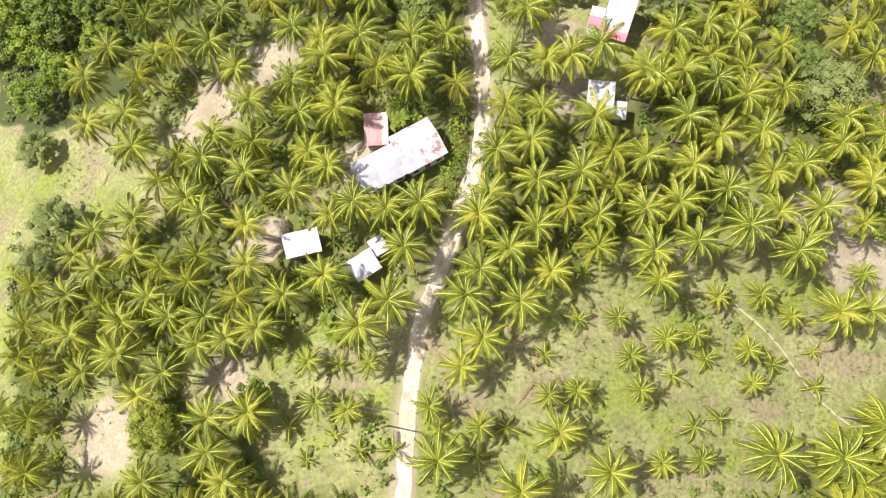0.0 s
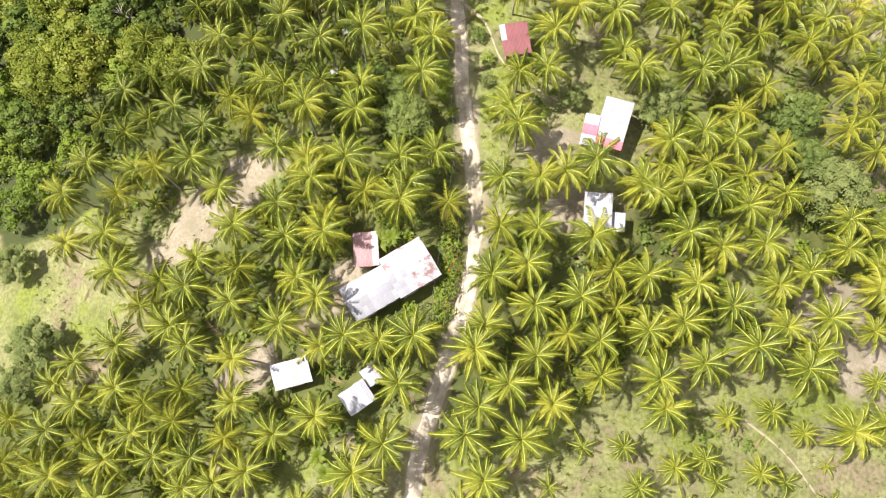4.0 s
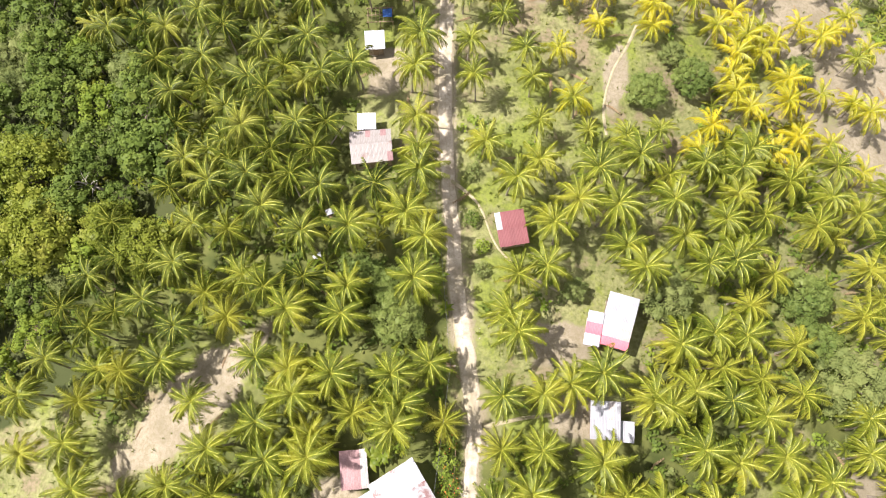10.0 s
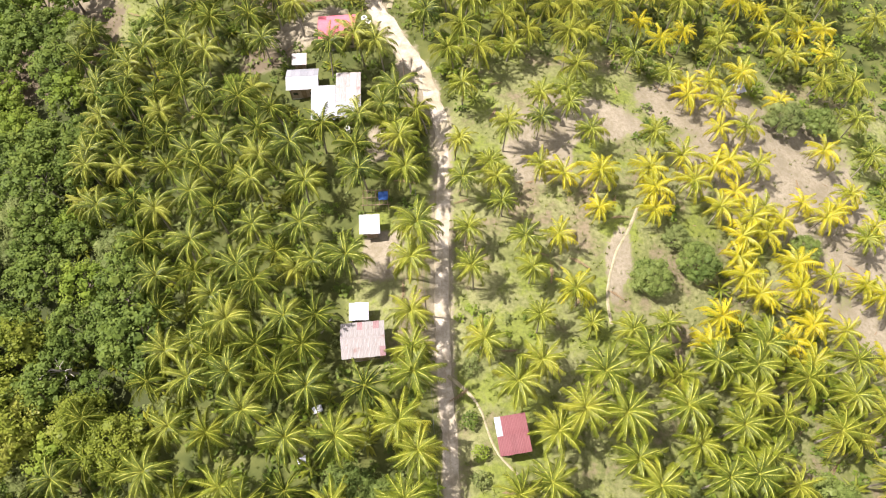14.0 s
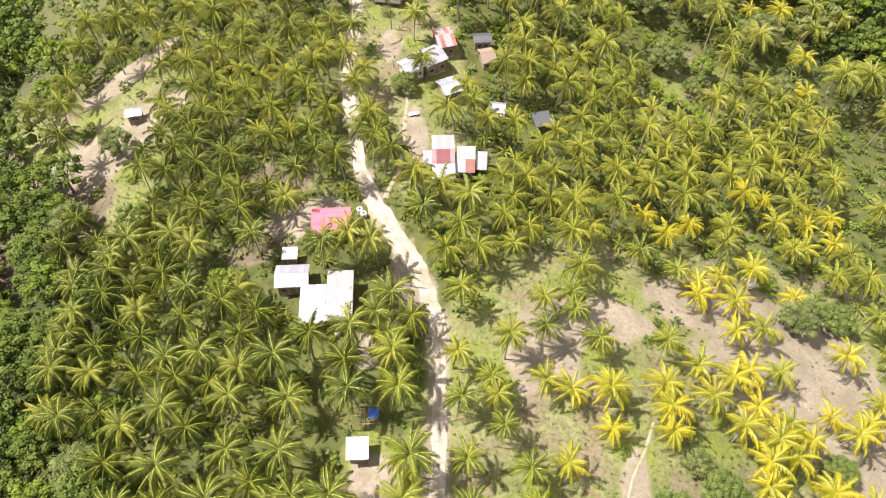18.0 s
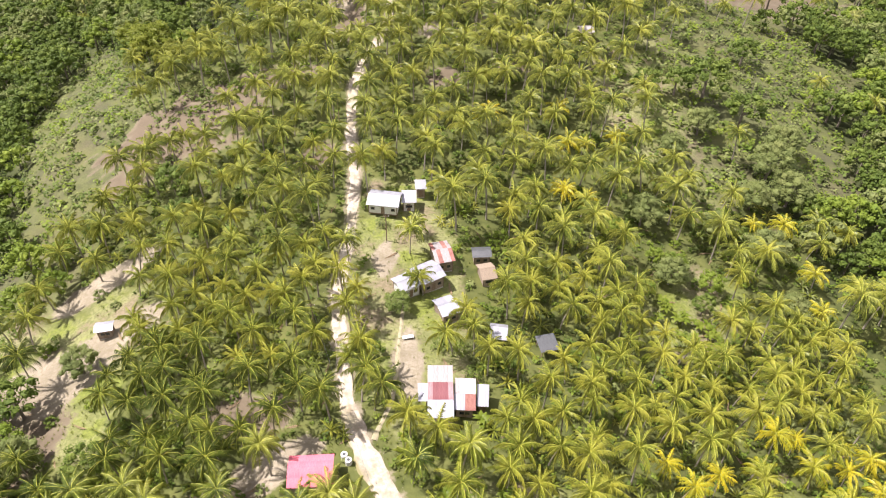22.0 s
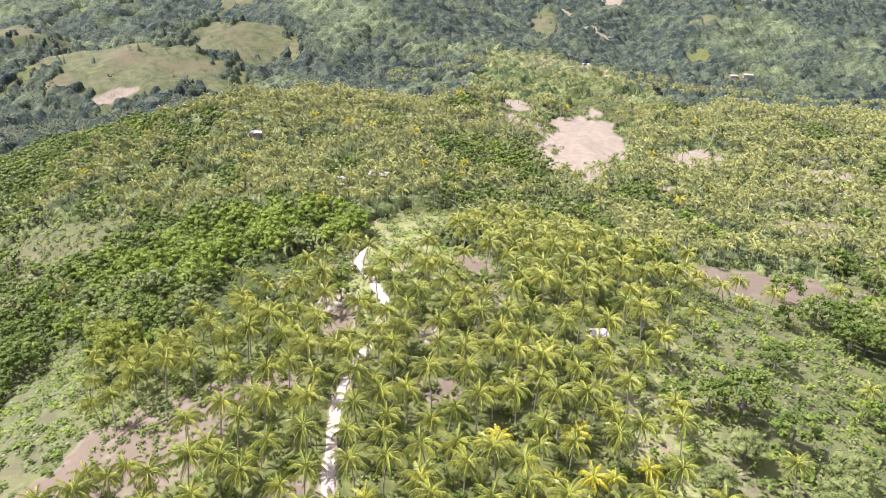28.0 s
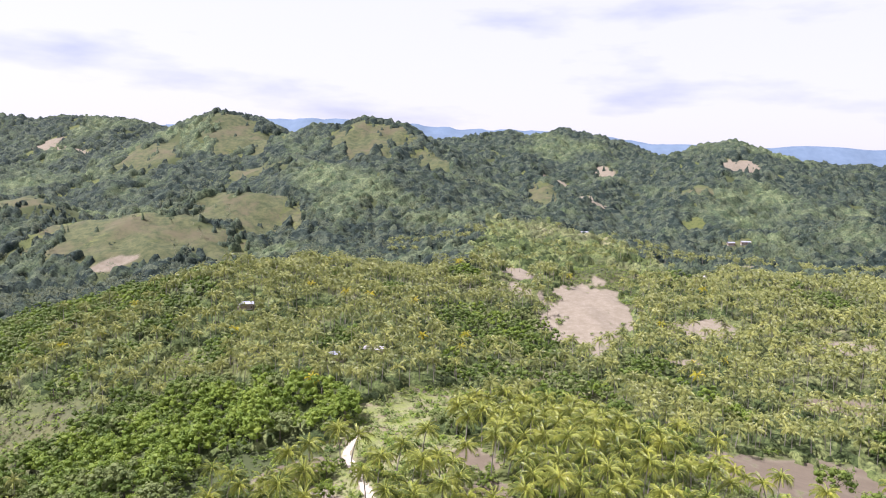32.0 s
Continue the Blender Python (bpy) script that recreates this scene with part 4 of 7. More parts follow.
def sheet_mesh(length, material, width=0.86):
    """A corrugated sheet, width along x, length along y, with a thin edge."""
    key = (round(length, 2), material.name)
    if key not in SHEETS:
        n = 9
        xs = [width * k / (n - 1) for k in range(n)]
        zs = [0.016 if k % 2 else 0.0 for k in range(n)]
        v, f = [], []
        for z_off in (0.012, 0.0):
            for y in (0, length):
                v += [(x, y, z + z_off) for x, z in zip(xs, zs)]
        for k in range(n - 1):
            f.append((k, k + 1, n + k + 1, n + k))
            f.append((2 * n + k + 1, 2 * n + k, 3 * n + k, 3 * n + k + 1))
            f.append((k + 1, k, 2 * n + k, 2 * n + k + 1))
            f.append((n + k, n + k + 1, 3 * n + k + 1, 3 * n + k))
        SHEETS[key] = mesh_from("roof_sheet", v, f, material, flat=True)
    return SHEETS[key]


def roof_plane(parent, corner, along, up, width, length, pick, rnd, courses=1, ragged=0.06):
    """Sheets side by side over a slope. corner: the eave's start; along: unit vector of the eave; up: unit vector up the slope."""
    along, up = Vector(along).normalized(), Vector(up).normalized()
    nz = along.cross(up)
    n = max(1, round(width / 0.8))
    step = width / n
    for c in range(courses):
        for k in range(n):
            ln = length / courses + (0.18 if c < courses - 1 else 0)
            sc = step / 0.8
            o = Vector(corner) + along * (k * step - 0.02) + up * (c * length / courses - (rnd.uniform(0, ragged) if c == 0 else 0)) + nz * (0.004 + 0.026 * c + 0.012 * (k % 2) + rnd.uniform(0, 0.012))
            m = Matrix.Translation(o) @ Matrix((along, up, nz)).transposed().to_4x4() @ Matrix.Diagonal((sc, 1, 1, 1))
            share("roof_sheet", sheet_mesh(ln, pick(k, c, n, rnd)), parent, m)


def house(x, y, yaw, length, width, eave, rise, pick, label, walls=BOARD, stilts=0.0, floor_z=None, overhang=0.45, mono=False, courses=1, open_sides=False, windows=2, group="", name="house"):
    """A small house with posts, walls, door, windows and a roof of metal sheets. Ridge along local x."""
    rnd = random.Random(int(x * 13 + y * 7))
    root = new(name)
    z = ground(x, y) if floor_z is None else floor_z
    root.matrix_basis = pose(x, y, z, 0, 0, yaw)
    hl, hw = length / 2 - overhang, width / 2 - overhang
    base = stilts
    for sx in (-1, 1):
        for sy in (-1, 1):
            box_part("post", (sx * hl - 0.07, sy * hw - 0.07, -1.2), (sx * hl + 0.07, sy * hw + 0.07, eave + (rise if mono and sy > 0 else 0) - 0.06), WOOD, root)
    if not open_sides:
        box_part("floor_slab", (-hl - 0.05, -hw - 0.05, -1.0 if not stilts else base - 0.15), (hl + 0.05, hw + 0.05, base + 0.06), CONCRETE if not stilts else WOOD, root)
        t = 0.08
        top = eave - 0.12
        box_part("wall", (-hl + 0.08, -hw, base + 0.06), (hl - 0.08, -hw + t, top), walls, root)
        box_part("wall", (-hl + 0.08, hw - t, base + 0.06), (hl - 0.08, hw, top), walls, root)
        for sx in (-1, 1):
            a, b = sorted((sx * hl, sx * (hl - t)))
            bm = bmesh.new()
            pts = [(-hw + 0.08, base + 0.06), (hw - 0.08, base + 0.06), (hw - 0.08, top + (rise * 0.8 if mono else 0)), (-hw + 0.08, top)]
            if not mono:
                pts.insert(3, (0, top + rise * 0.86))
            va = [bm.verts.new((a, p, q)) for p, q in pts]
            vb = [bm.verts.new((b, p, q)) for p, q in pts]
            bm.faces.new(va[::-1])
            bm.faces.new(vb)
            for k in range(len(pts)):
                j = (k + 1) % len(pts)
                bm.faces.new((va[k], va[j], vb[j], vb[k]))
            part("gable_wall", bm, walls, root)
        d = box_part("door", (-0.42, -hw - 0.03, base + 0.08), (0.42, -hw + 0.005, base + 2.0), WOOD, root, "dark timber door")
        for k in range(windows):
            wx = (-hl + 0.9 if k % 2 == 0 else hl - 0.9)
            fr = box_part("window", (wx - 0.45, -hw - 0.04, base + 0.95), (wx + 0.45, -hw + 0.005, base + 1.75), WOOD, root)
            box_part("pane", (wx - 0.38, -hw - 0.055, base + 1.02), (wx + 0.38, -hw - 0.035, base + 1.68), GLASS, fr)
    L2, W2 = length / 2, width / 2
    if mono:
        sl = math.hypot(width, rise)
        roof_plane(root, (-L2, -W2, eave), (1, 0, 0), (0, width, rise), length, sl, pick, rnd, courses)
    else:
        sl = math.hypot(W2, rise)
        roof_plane(root, (-L2, -W2, eave), (1, 0, 0), (0, W2, rise), length, sl, pick, rnd, courses)
        roof_plane(root, (L2, W2, eave), (-1, 0, 0), (0, -W2, rise), length, sl, pick, rnd, courses)
        bm = bmesh.new()
        vs = [bm.verts.new((sx * (L2 + 0.03), q, eave + rise + h)) for sx in (-1, 1) for q, h in ((-0.2, -0.2 * rise / W2 + 0.06), (0, 0.075), (0.2, -0.2 * rise / W2 + 0.06), (0, 0.05))]
        for k in range(4):
            bm.faces.new((vs[k], vs[(k + 1) % 4], vs[4 + (k + 1) % 4], vs[4 + k]))
        part("ridge_cap", bm, pick(0, 0, 9, rnd), root)
    for k in range(3):
        q = -hw + (2 * hw) * k / 2
        zz = eave + rise * ((q + W2) / width if mono else 1 - abs(q) / W2) - 0.06
        box_part("purlin", (-L2 + 0.05, q - 0.04, zz - 0.08), (L2 - 0.05, q + 0.04, zz), WOOD, root)
    return tagged(root, label, "house", group)


def only(m):
    return lambda k, c, n, r: m


def mix_of(*weighted):
    ms, ws = [m for m, _ in weighted], [w for _, w in weighted]
    return lambda k, c, n, r: r.choices(ms, ws)[0]


HOUSE_SPOTS = []


def put(x, y, *args, **kw):
    HOUSE_SPOTS.append((x, y, max(args[1], args[2]) / 2 + 1.0))
    return house(x, y, *args, **kw)


# the large house by the road, three roofs butted side by side
put(-14.6, 38.6, 31, 7.0, 5.4, 3.3, 0.8, only(TIN), "long house under bright galvanised metal roofing", walls=PAINT, courses=2)
put(-8.9, 42.2, 31, 6.6, 6.4, 3.5, 0.9, lambda k, c, n, r: TIN_PATCH if k > 2 else TIN, "house wing with white metal roofing and rust-red streaks", walls=PAINT, courses=3)
put(-15.5, 45.2, 5, 3.6, 5.0, 2.4, 0.5, mix_of((TIN_PINK, 5), (TIN_OLD, 1)), "small shed under a faded pink metal roof", mono=True)
put(20.9, 64.6, -17, 4.2, 7.4, 3.2, 0.9, lambda k, c, n, r: TIN_ROSE if c == 0 else (TIN if k * 2 < n else TIN_OLD) if c < 3 else TIN, "house with a grey-white metal roof beside a round tree", mono=True, courses=6)
put(17.4, 63.6, -13, 2.2, 4.8, 2.7, 0.5, lambda k, c, n, r: TIN_ROSE if c == 1 else TIN, "lean-to with white and rose-red metal sheets", mono=True, courses=3, windows=0)
put(18.1, 51.2, -4, 4.0, 5.0, 2.9, 0.6, mix_of((TIN, 6), (TIN_OLD, 1)), "white tin-roofed hut among palms", mono=True, courses=2)
put(21.1, 49.7, -5, 2.0, 2.8, 2.5, 0.3, only(TIN), "small tin-roofed lean-to of a hut", mono=True, windows=0)
put(6.4, 78.0, 9, 4.2, 5.0, 3.2, 0.7, lambda k, c, n, r: TIN if c == 1 and k == 0 else TIN_RED, "small stilted house with a dark red metal roof", stilts=0.8, mono=True, courses=2)
put(-25.4, 27.4, 16, 5.3, 3.6, 2.8, 0.6, mix_of((TIN, 5), (TIN_OLD, 1)), "white tin-roofed hut half under palm fronds", mono=True)
put(-15.8, 24.2, 35, 4.0, 3.4, 2.9, 0.5, only(TIN), "hut with a stepped white metal roof", mono=True)
put(-14.0, 27.2, 35, 2.2, 2.6, 2.6, 0.3, mix_of((TIN, 1), (TIN_OLD, 1)), "small white-roofed annex of a hut", mono=True, windows=0)
put(-14.1, 91.5, 5, 6.2, 5.2, 3.2, 1.0, mix_of((TIN_STREAK, 9), (TIN_PINK, 1)), "house with a patched, rust-stained grey metal roof", courses=2)
put(-15.0, 96.0, 2, 2.8, 2.6, 2.6, 0.4, mix_of((TIN, 2), (TIN_OLD, 1)), "small tin-roofed kitchen behind a house", mono=True, windows=0)
put(-14.0, 110.2, 3, 3.1, 3.1, 2.5, 0.5, only(TIN), "little hut with a white metal roof", mono=True, windows=0)
put(-27.2, 140.2, 3, 5.6, 4.4, 3.0, 0.8, only(TIN), "white-roofed house standing in the palms", courses=1)
put(-28.4, 145.4, 3, 2.6, 2.4, 2.5, 0.3, mix_of((TIN, 1), (TIN_OLD, 1)), "small outhouse with a tin roof", mono=True, windows=0)
put(-22.9, 134.0, 2, 4.1, 6.6, 3.2, 0.7, only(TIN), "house with bright white metal roofing", mono=True, courses=2)
put(-18.7, 135.5, 2, 4.2, 8.9, 3.0, 0.6, lambda k, c, n, r: TIN if c == 0 else TIN_STREAK if k % 3 == 1 else TIN_OLD, "house wing with grey and white roof sheets", mono=True, courses=3)
put(-21.6, 151.3, 4, 6.8, 5.4, 3.4, 0.9, only(TIN_ROSE), "open shed with a bright rose-red metal roof", courses=2)
put(-2.0, 166.9, 1, 4.3, 10.4, 3.2, 0.7, lambda k, c, n, r: TIN if c == 0 else (TIN_RED if 0 < k < n - 1 else TIN_PINK) if c == 1 else TIN_STREAK if k % 2 else TIN_OLD, "house with white, red and grey roof sheets", mono=True, courses=3)
put(2.2, 166.9, -2, 3.6, 6.2, 2.8, 0.6, mix_of((TIN_RUST, 2), (TIN, 1), (TIN_OLD, 1)), "rust-roofed wing of a house", mono=True, courses=2)
put(5.3, 167.3, -4, 2.0, 4.4, 2.5, 0.4, only(TIN), "narrow lean-to with tin roofing", mono=True, windows=0)
put(-4.9, 167.2, 4, 1.8, 3.5, 2.5, 0.4, only(TIN), "white tin-roofed porch of a house", mono=True, windows=0, open_sides=True)
put(-14.9, 221.9, -8, 7.4, 5.8, 3.3, 1.1, only(TIN), "white-walled stilted house with a bright metal roof", walls=PAINT, stilts=0.7, windows=2)
put(-9.4, 223.5, 2, 3.4, 4.2, 2.8, 0.5, only(TIN), "white lean-to beside a house", walls=PAINT, mono=True)
put(-6.8, 228.0, 6, 2.6, 3.2, 2.8, 0.5, only(TIN), "small outbuilding with a white roof", mono=True, windows=0)
put(-4.6, 198.3, 33, 5.4, 5.6, 3.2, 0.9, only(TIN), "long white-roofed house beside the yard", courses=2)
put(-8.9, 195.3, 33, 4.8, 4.6, 2.9, 0.7, only(TIN), "white-roofed house wing on the yard", walls=PAINT)
put(-1.8, 205.1, 16, 4.2, 6.8, 3.0, 0.9, lambda k, c, n, r: TIN_RUST if k % 3 == 1 else TIN_PINK if k % 3 == 2 and k > n / 2 else TIN_STREAK, "house with a striped rust and grey metal roof", courses=2)
put(-0.8, 189.3, 25, 4.0, 5.0, 2.9, 0.8, only(TIN), "small house with a white metal roof", courses=1)
put(6.9, 207.2, 5, 4.2, 3.4, 2.6, 0.7, only(TIN_DARK), "dark-roofed hut in the shade of palms")
put(7.8, 201.6, 14, 3.4, 5.0, 2.4, 1.1, only(THATCH), "hut with a brown thatched roof")
put(9.3, 184.7, -8, 3.4, 4.0, 2.4, 1.3, only(TIN), "small steep-roofed tin shelter", open_sides=True)
put(18.8, 183.4, 14, 3.8, 3.8, 2.3, 0.6, only(TIN_DARK), "low shed with dark metal roofing", mono=True, open_sides=True)
put(-70.2, 190.0, 12, 3.6, 2.8, 2.5, 0.5, only(TIN), "little white-roofed hut on a bare slope")
put(54.5, 145.6, 16, 1.9, 2.2, 2.0, 0.3, only(TIN), "tiny tin-roofed hut among yellow palms", mono=True, windows=0)
put(42.4, 299.5, 8, 4.4, 5.0, 3.0, 0.9, only(TIN_OLD), "grey-roofed hut among palms on the hill")
put(-50.0, 452.5, 10, 9.0, 6.0, 3.2, 1.0, only(TIN), "white-roofed house among trees on the far ridge")
put(-33.5, 470.0, -10, 10.0, 7.0, 3.2, 1.0, only(TIN_OLD), "grey-roofed house on the far ridge")
put(-112.0, 530.0, 20, 9.0, 6.0, 3.2, 1.0, only(TIN), "white-roofed house in the far palm grove")
put(184.0, 1044.0, 15, 11.0, 7.0, 3.2, 1.2, only(TIN), "white-roofed farmhouse on a far spur")
put(382.0, 1058.0, 5, 10.0, 7.0, 3.2, 1.2, only(TIN), "white-roofed house in a clearing across the valley")
put(399.0, 1052.0, -10, 12.0, 8.0, 3.4, 1.2, only(TIN), "large pale house in a clearing across the valley")
put(204.0, 693.0, 8, 10.0, 6.0, 3.0, 1.0, only(TIN_OLD), "grey-roofed house at the edge of the far palms")


# ---- planting ----
STAND_A = [(-43.7, -6.6), (-32.1, -5.8), (6.7, -4.9), (18.6, -2.5), (-35.0, -2.3), (-3.9, -1.8), (-35.1, 2.1), (11.8, 2.3), (-29.8, 3.1), (-47.8, 4.6), (-56.7, 7.6), (-42.7, 8.0), (-1.4, 10.1), (-49.8, 10.2), (-38.8, 12.0), (-34.3, 12.9), (-59.5, 13.0), (1.4, 14.0), (-29.8, 14.5), (-14.9, 14.9), (-52.3, 15.2), (-44.1, 16.0), (-38.0, 16.1), (-11.3, 18.4), (-48.0, 19.0), (-61.9, 19.1), (6.2, 19.1), (-26.5, 19.3), (-1.0, 19.6), (52.4, 20.5), (58.1, 21.3), (-20.2, 21.7), (-57.4, 23.0), (25.3, 23.1), (0.8, 23.1), (-32.0, 23.3), (10.4, 23.6), (-50.6, 25.1), (-9.8, 25.9), (-64.0, 25.9), (4.6, 26.0), (24.5, 27.0), (46.3, 28.8), (-58.6, 29.0), (-32.7, 29.1), (31.3, 29.2)]
STAND_B = [(8.4, 29.8), (0.2, 30.2), (-21.0, 30.7), (-12.5, 31.1), (-40.5, 31.2), (38.3, 31.4), (-53.2, 31.5), (49.2, 31.6), (-17.0, 32.0), (-7.7, 32.0), (17.1, 32.0), (1.6, 33.4), (23.8, 33.5), (-25.9, 33.7), (-44.0, 34.1), (43.8, 34.5), (28.9, 34.8), (51.5, 36.2), (8.3, 36.6), (-33.7, 37.0), (35.7, 37.0), (-20.7, 37.5), (14.3, 37.5), (-40.7, 39.3), (30.6, 39.9), (43.1, 40.4), (2.6, 40.5), (-24.8, 40.6), (59.7, 40.7), (23.9, 41.0), (7.4, 42.1), (-54.7, 42.9), (49.0, 42.9), (-39.8, 43.4), (61.2, 44.6), (35.2, 45.6), (16.3, 45.8), (-18.9, 46.2), (41.5, 46.3), (55.2, 46.5), (-26.7, 46.6), (30.0, 47.2), (9.0, 47.3), (-63.9, 47.6), (-34.2, 48.0), (-57.4, 49.0)]
STAND_C = [(62.5, 49.3), (-20.9, 49.5), (-9.9, 50.4), (56.6, 51.3), (-28.1, 51.3), (39.0, 51.4), (25.7, 52.4), (23.1, 53.0), (-9.2, 53.1), (34.5, 53.4), (4.0, 54.0), (-37.4, 54.1), (9.3, 54.3), (29.7, 54.7), (-23.1, 54.7), (13.0, 55.5), (-65.9, 55.8), (17.2, 55.9), (-10.2, 56.8), (-17.9, 57.1), (-24.2, 58.1), (-5.3, 58.5), (-53.2, 59.0), (-28.5, 59.6), (-43.2, 59.9), (28.5, 60.9), (-62.5, 61.2), (6.3, 62.3), (38.7, 62.5), (33.5, 62.6), (-41.3, 64.7), (5.4, 65.1), (-17.2, 65.3), (-24.5, 65.9), (-47.2, 69.0), (-16.5, 69.1), (-7.4, 69.4), (24.0, 71.0), (-31.6, 71.5), (10.8, 71.6), (33.8, 72.3), (37.4, 72.6), (-57.7, 73.6), (-41.8, 73.6), (22.1, 74.5), (-5.9, 75.2)]
STAND_D = [(41.5, 75.4), (31.0, 76.6), (-16.3, 77.0), (-23.4, 77.5), (11.4, 77.9), (65.8, 78.4), (-8.4, 78.9), (37.5, 79.2), (-39.9, 79.6), (20.8, 79.9), (15.3, 80.4), (29.2, 81.0), (-29.1, 81.0), (40.1, 83.4), (7.0, 83.9), (56.1, 84.1), (-21.0, 84.2), (66.4, 85.0), (18.5, 85.2), (-6.6, 85.3), (-38.0, 86.1), (-31.8, 86.3), (38.2, 87.1), (10.5, 87.1), (41.0, 87.4), (35.3, 88.0), (25.3, 88.3), (-6.8, 88.7), (2.9, 90.0), (-42.4, 90.4), (43.4, 90.8), (-39.1, 91.8), (24.3, 92.6), (-36.6, 93.4), (29.5, 93.7), (-33.0, 93.8), (-24.8, 93.9), (10.8, 94.0), (-7.1, 94.1), (-36.8, 98.7), (1.4, 100.9), (-7.2, 101.6), (10.4, 101.6), (-24.1, 102.0)]
STAND_E = [(-16.4, 102.2), (-21.6, 102.7), (-46.5, 102.8), (-33.1, 102.9), (9.5, 106.4), (-6.4, 107.1), (1.1, 107.6), (-41.3, 107.8), (-23.8, 108.6), (-31.6, 109.5), (68.2, 111.8), (6.3, 112.1), (-48.3, 114.1), (0.4, 116.1), (-23.8, 116.1), (-42.5, 116.2), (-15.3, 116.6), (-59.7, 116.8), (-32.3, 116.8), (5.7, 117.1), (-8.3, 117.2), (-62.6, 118.1), (4.8, 119.9), (-31.7, 121.3), (-9.3, 122.4), (-26.5, 122.6), (0.1, 123.6), (-57.2, 124.0), (-44.5, 124.9), (-63.9, 125.1), (-38.8, 125.1), (7.8, 126.0), (-10.3, 126.3), (-15.7, 126.5), (21.8, 127.2), (32.6, 127.7), (-64.2, 128.2), (13.5, 128.4)]
STAND_F = [(75.1, 129.6), (-14.1, 131.1), (18.4, 131.6), (-64.1, 132.2), (-51.1, 133.4), (-14.3, 134.2), (0.7, 134.3), (13.9, 134.3), (18.3, 134.9), (-63.3, 135.2), (-34.9, 136.4), (-43.5, 137.0), (75.7, 138.7), (-65.9, 141.2), (-14.7, 141.8), (-59.6, 143.0), (-23.4, 143.5), (38.5, 143.6), (-66.6, 144.4), (-17.8, 144.9), (9.8, 145.1), (-59.6, 145.9), (32.0, 146.2), (-45.2, 146.5), (-34.3, 146.9), (-48.9, 148.4), (-57.3, 148.8), (-5.5, 151.3), (2.4, 152.7), (-28.0, 153.1), (9.9, 154.1), (16.7, 155.1), (51.5, 155.3), (-48.6, 157.5), (23.2, 158.4), (-41.5, 158.6), (-7.1, 158.9), (-28.1, 159.1), (-55.9, 159.2), (-21.2, 162.5), (48.1, 162.6), (-40.2, 163.3), (44.2, 164.6)]
STAND_G = [(8.0, 165.3), (-8.4, 165.5), (-55.1, 166.1), (88.4, 166.2), (23.9, 166.2), (-33.8, 167.8), (16.8, 168.7), (23.9, 168.7), (39.9, 169.7), (-26.9, 170.0), (-49.4, 170.3), (47.8, 172.9), (-44.2, 174.6), (-57.5, 174.9), (31.0, 176.9), (-1.3, 178.0), (-35.6, 178.0), (-80.8, 178.6), (39.8, 179.3), (-50.1, 180.4), (-28.4, 180.5), (68.1, 181.8), (-58.4, 182.5), (-19.3, 183.1), (4.3, 184.4), (-44.9, 185.5), (-39.1, 188.1), (15.0, 188.6), (-21.8, 191.5), (-3.5, 193.2), (-55.2, 193.2), (34.2, 194.8), (68.7, 196.3), (-64.7, 199.4), (22.6, 203.0), (-59.7, 205.4), (64.5, 206.0), (-26.9, 206.7), (39.1, 213.0), (-48.2, 213.7), (-70.5, 214.5), (13.3, 216.6), (-57.5, 218.6), (-29.5, 219.2), (97.0, 223.3), (-2.4, 225.3)]
STAND_H = [(-19.8, 227.6), (-76.0, 228.6), (-41.8, 231.3), (-84.6, 231.5), (-16.0, 233.7), (-49.4, 234.9), (-32.7, 236.3), (22.1, 244.0), (-71.3, 246.2), (-68.9, 249.8), (-77.8, 250.0)]
MEDIUM_PALMS = [(26.4, -1.4), (32.2, -0.9), (1.4, 2.6), (-16.6, 4.0), (-5.5, 4.9), (-21.1, 4.9), (10.5, 7.0), (14.4, 7.9), (23.3, 8.3), (40.4, 9.9), (-13.9, 10.2), (-22.7, 10.3), (22.0, 12.9), (39.8, 14.7), (27.1, 15.5), (31.8, 16.6), (20.1, 18.1), (47.3, 20.1), (35.6, 22.2), (42.4, 23.1), (59.9, 27.5), (18.7, 93.8), (-7.7, 196.1), (-7.5, 213.5)]
YOUNG_PALMS = [(-22.6, -3.2), (1.2, -1.6), (-15.1, -1.6), (-10.4, -1.0), (-18.8, 0.4), (-25.5, 1.3), (-4.3, 1.9), (5.0, 2.6), (32.3, 3.6), (36.3, 4.9), (52.3, 10.1), (-18.7, 10.1), (29.0, 10.6), (10.3, 12.6), (45.3, 13.1), (34.3, 13.3), (52.2, 15.4), (15.1, 17.9), (23.0, 115.2), (23.2, 121.8)]
LARGE_PALMS = [(49.9, 0.4), (40.2, 0.6), (56.8, 4.6)]
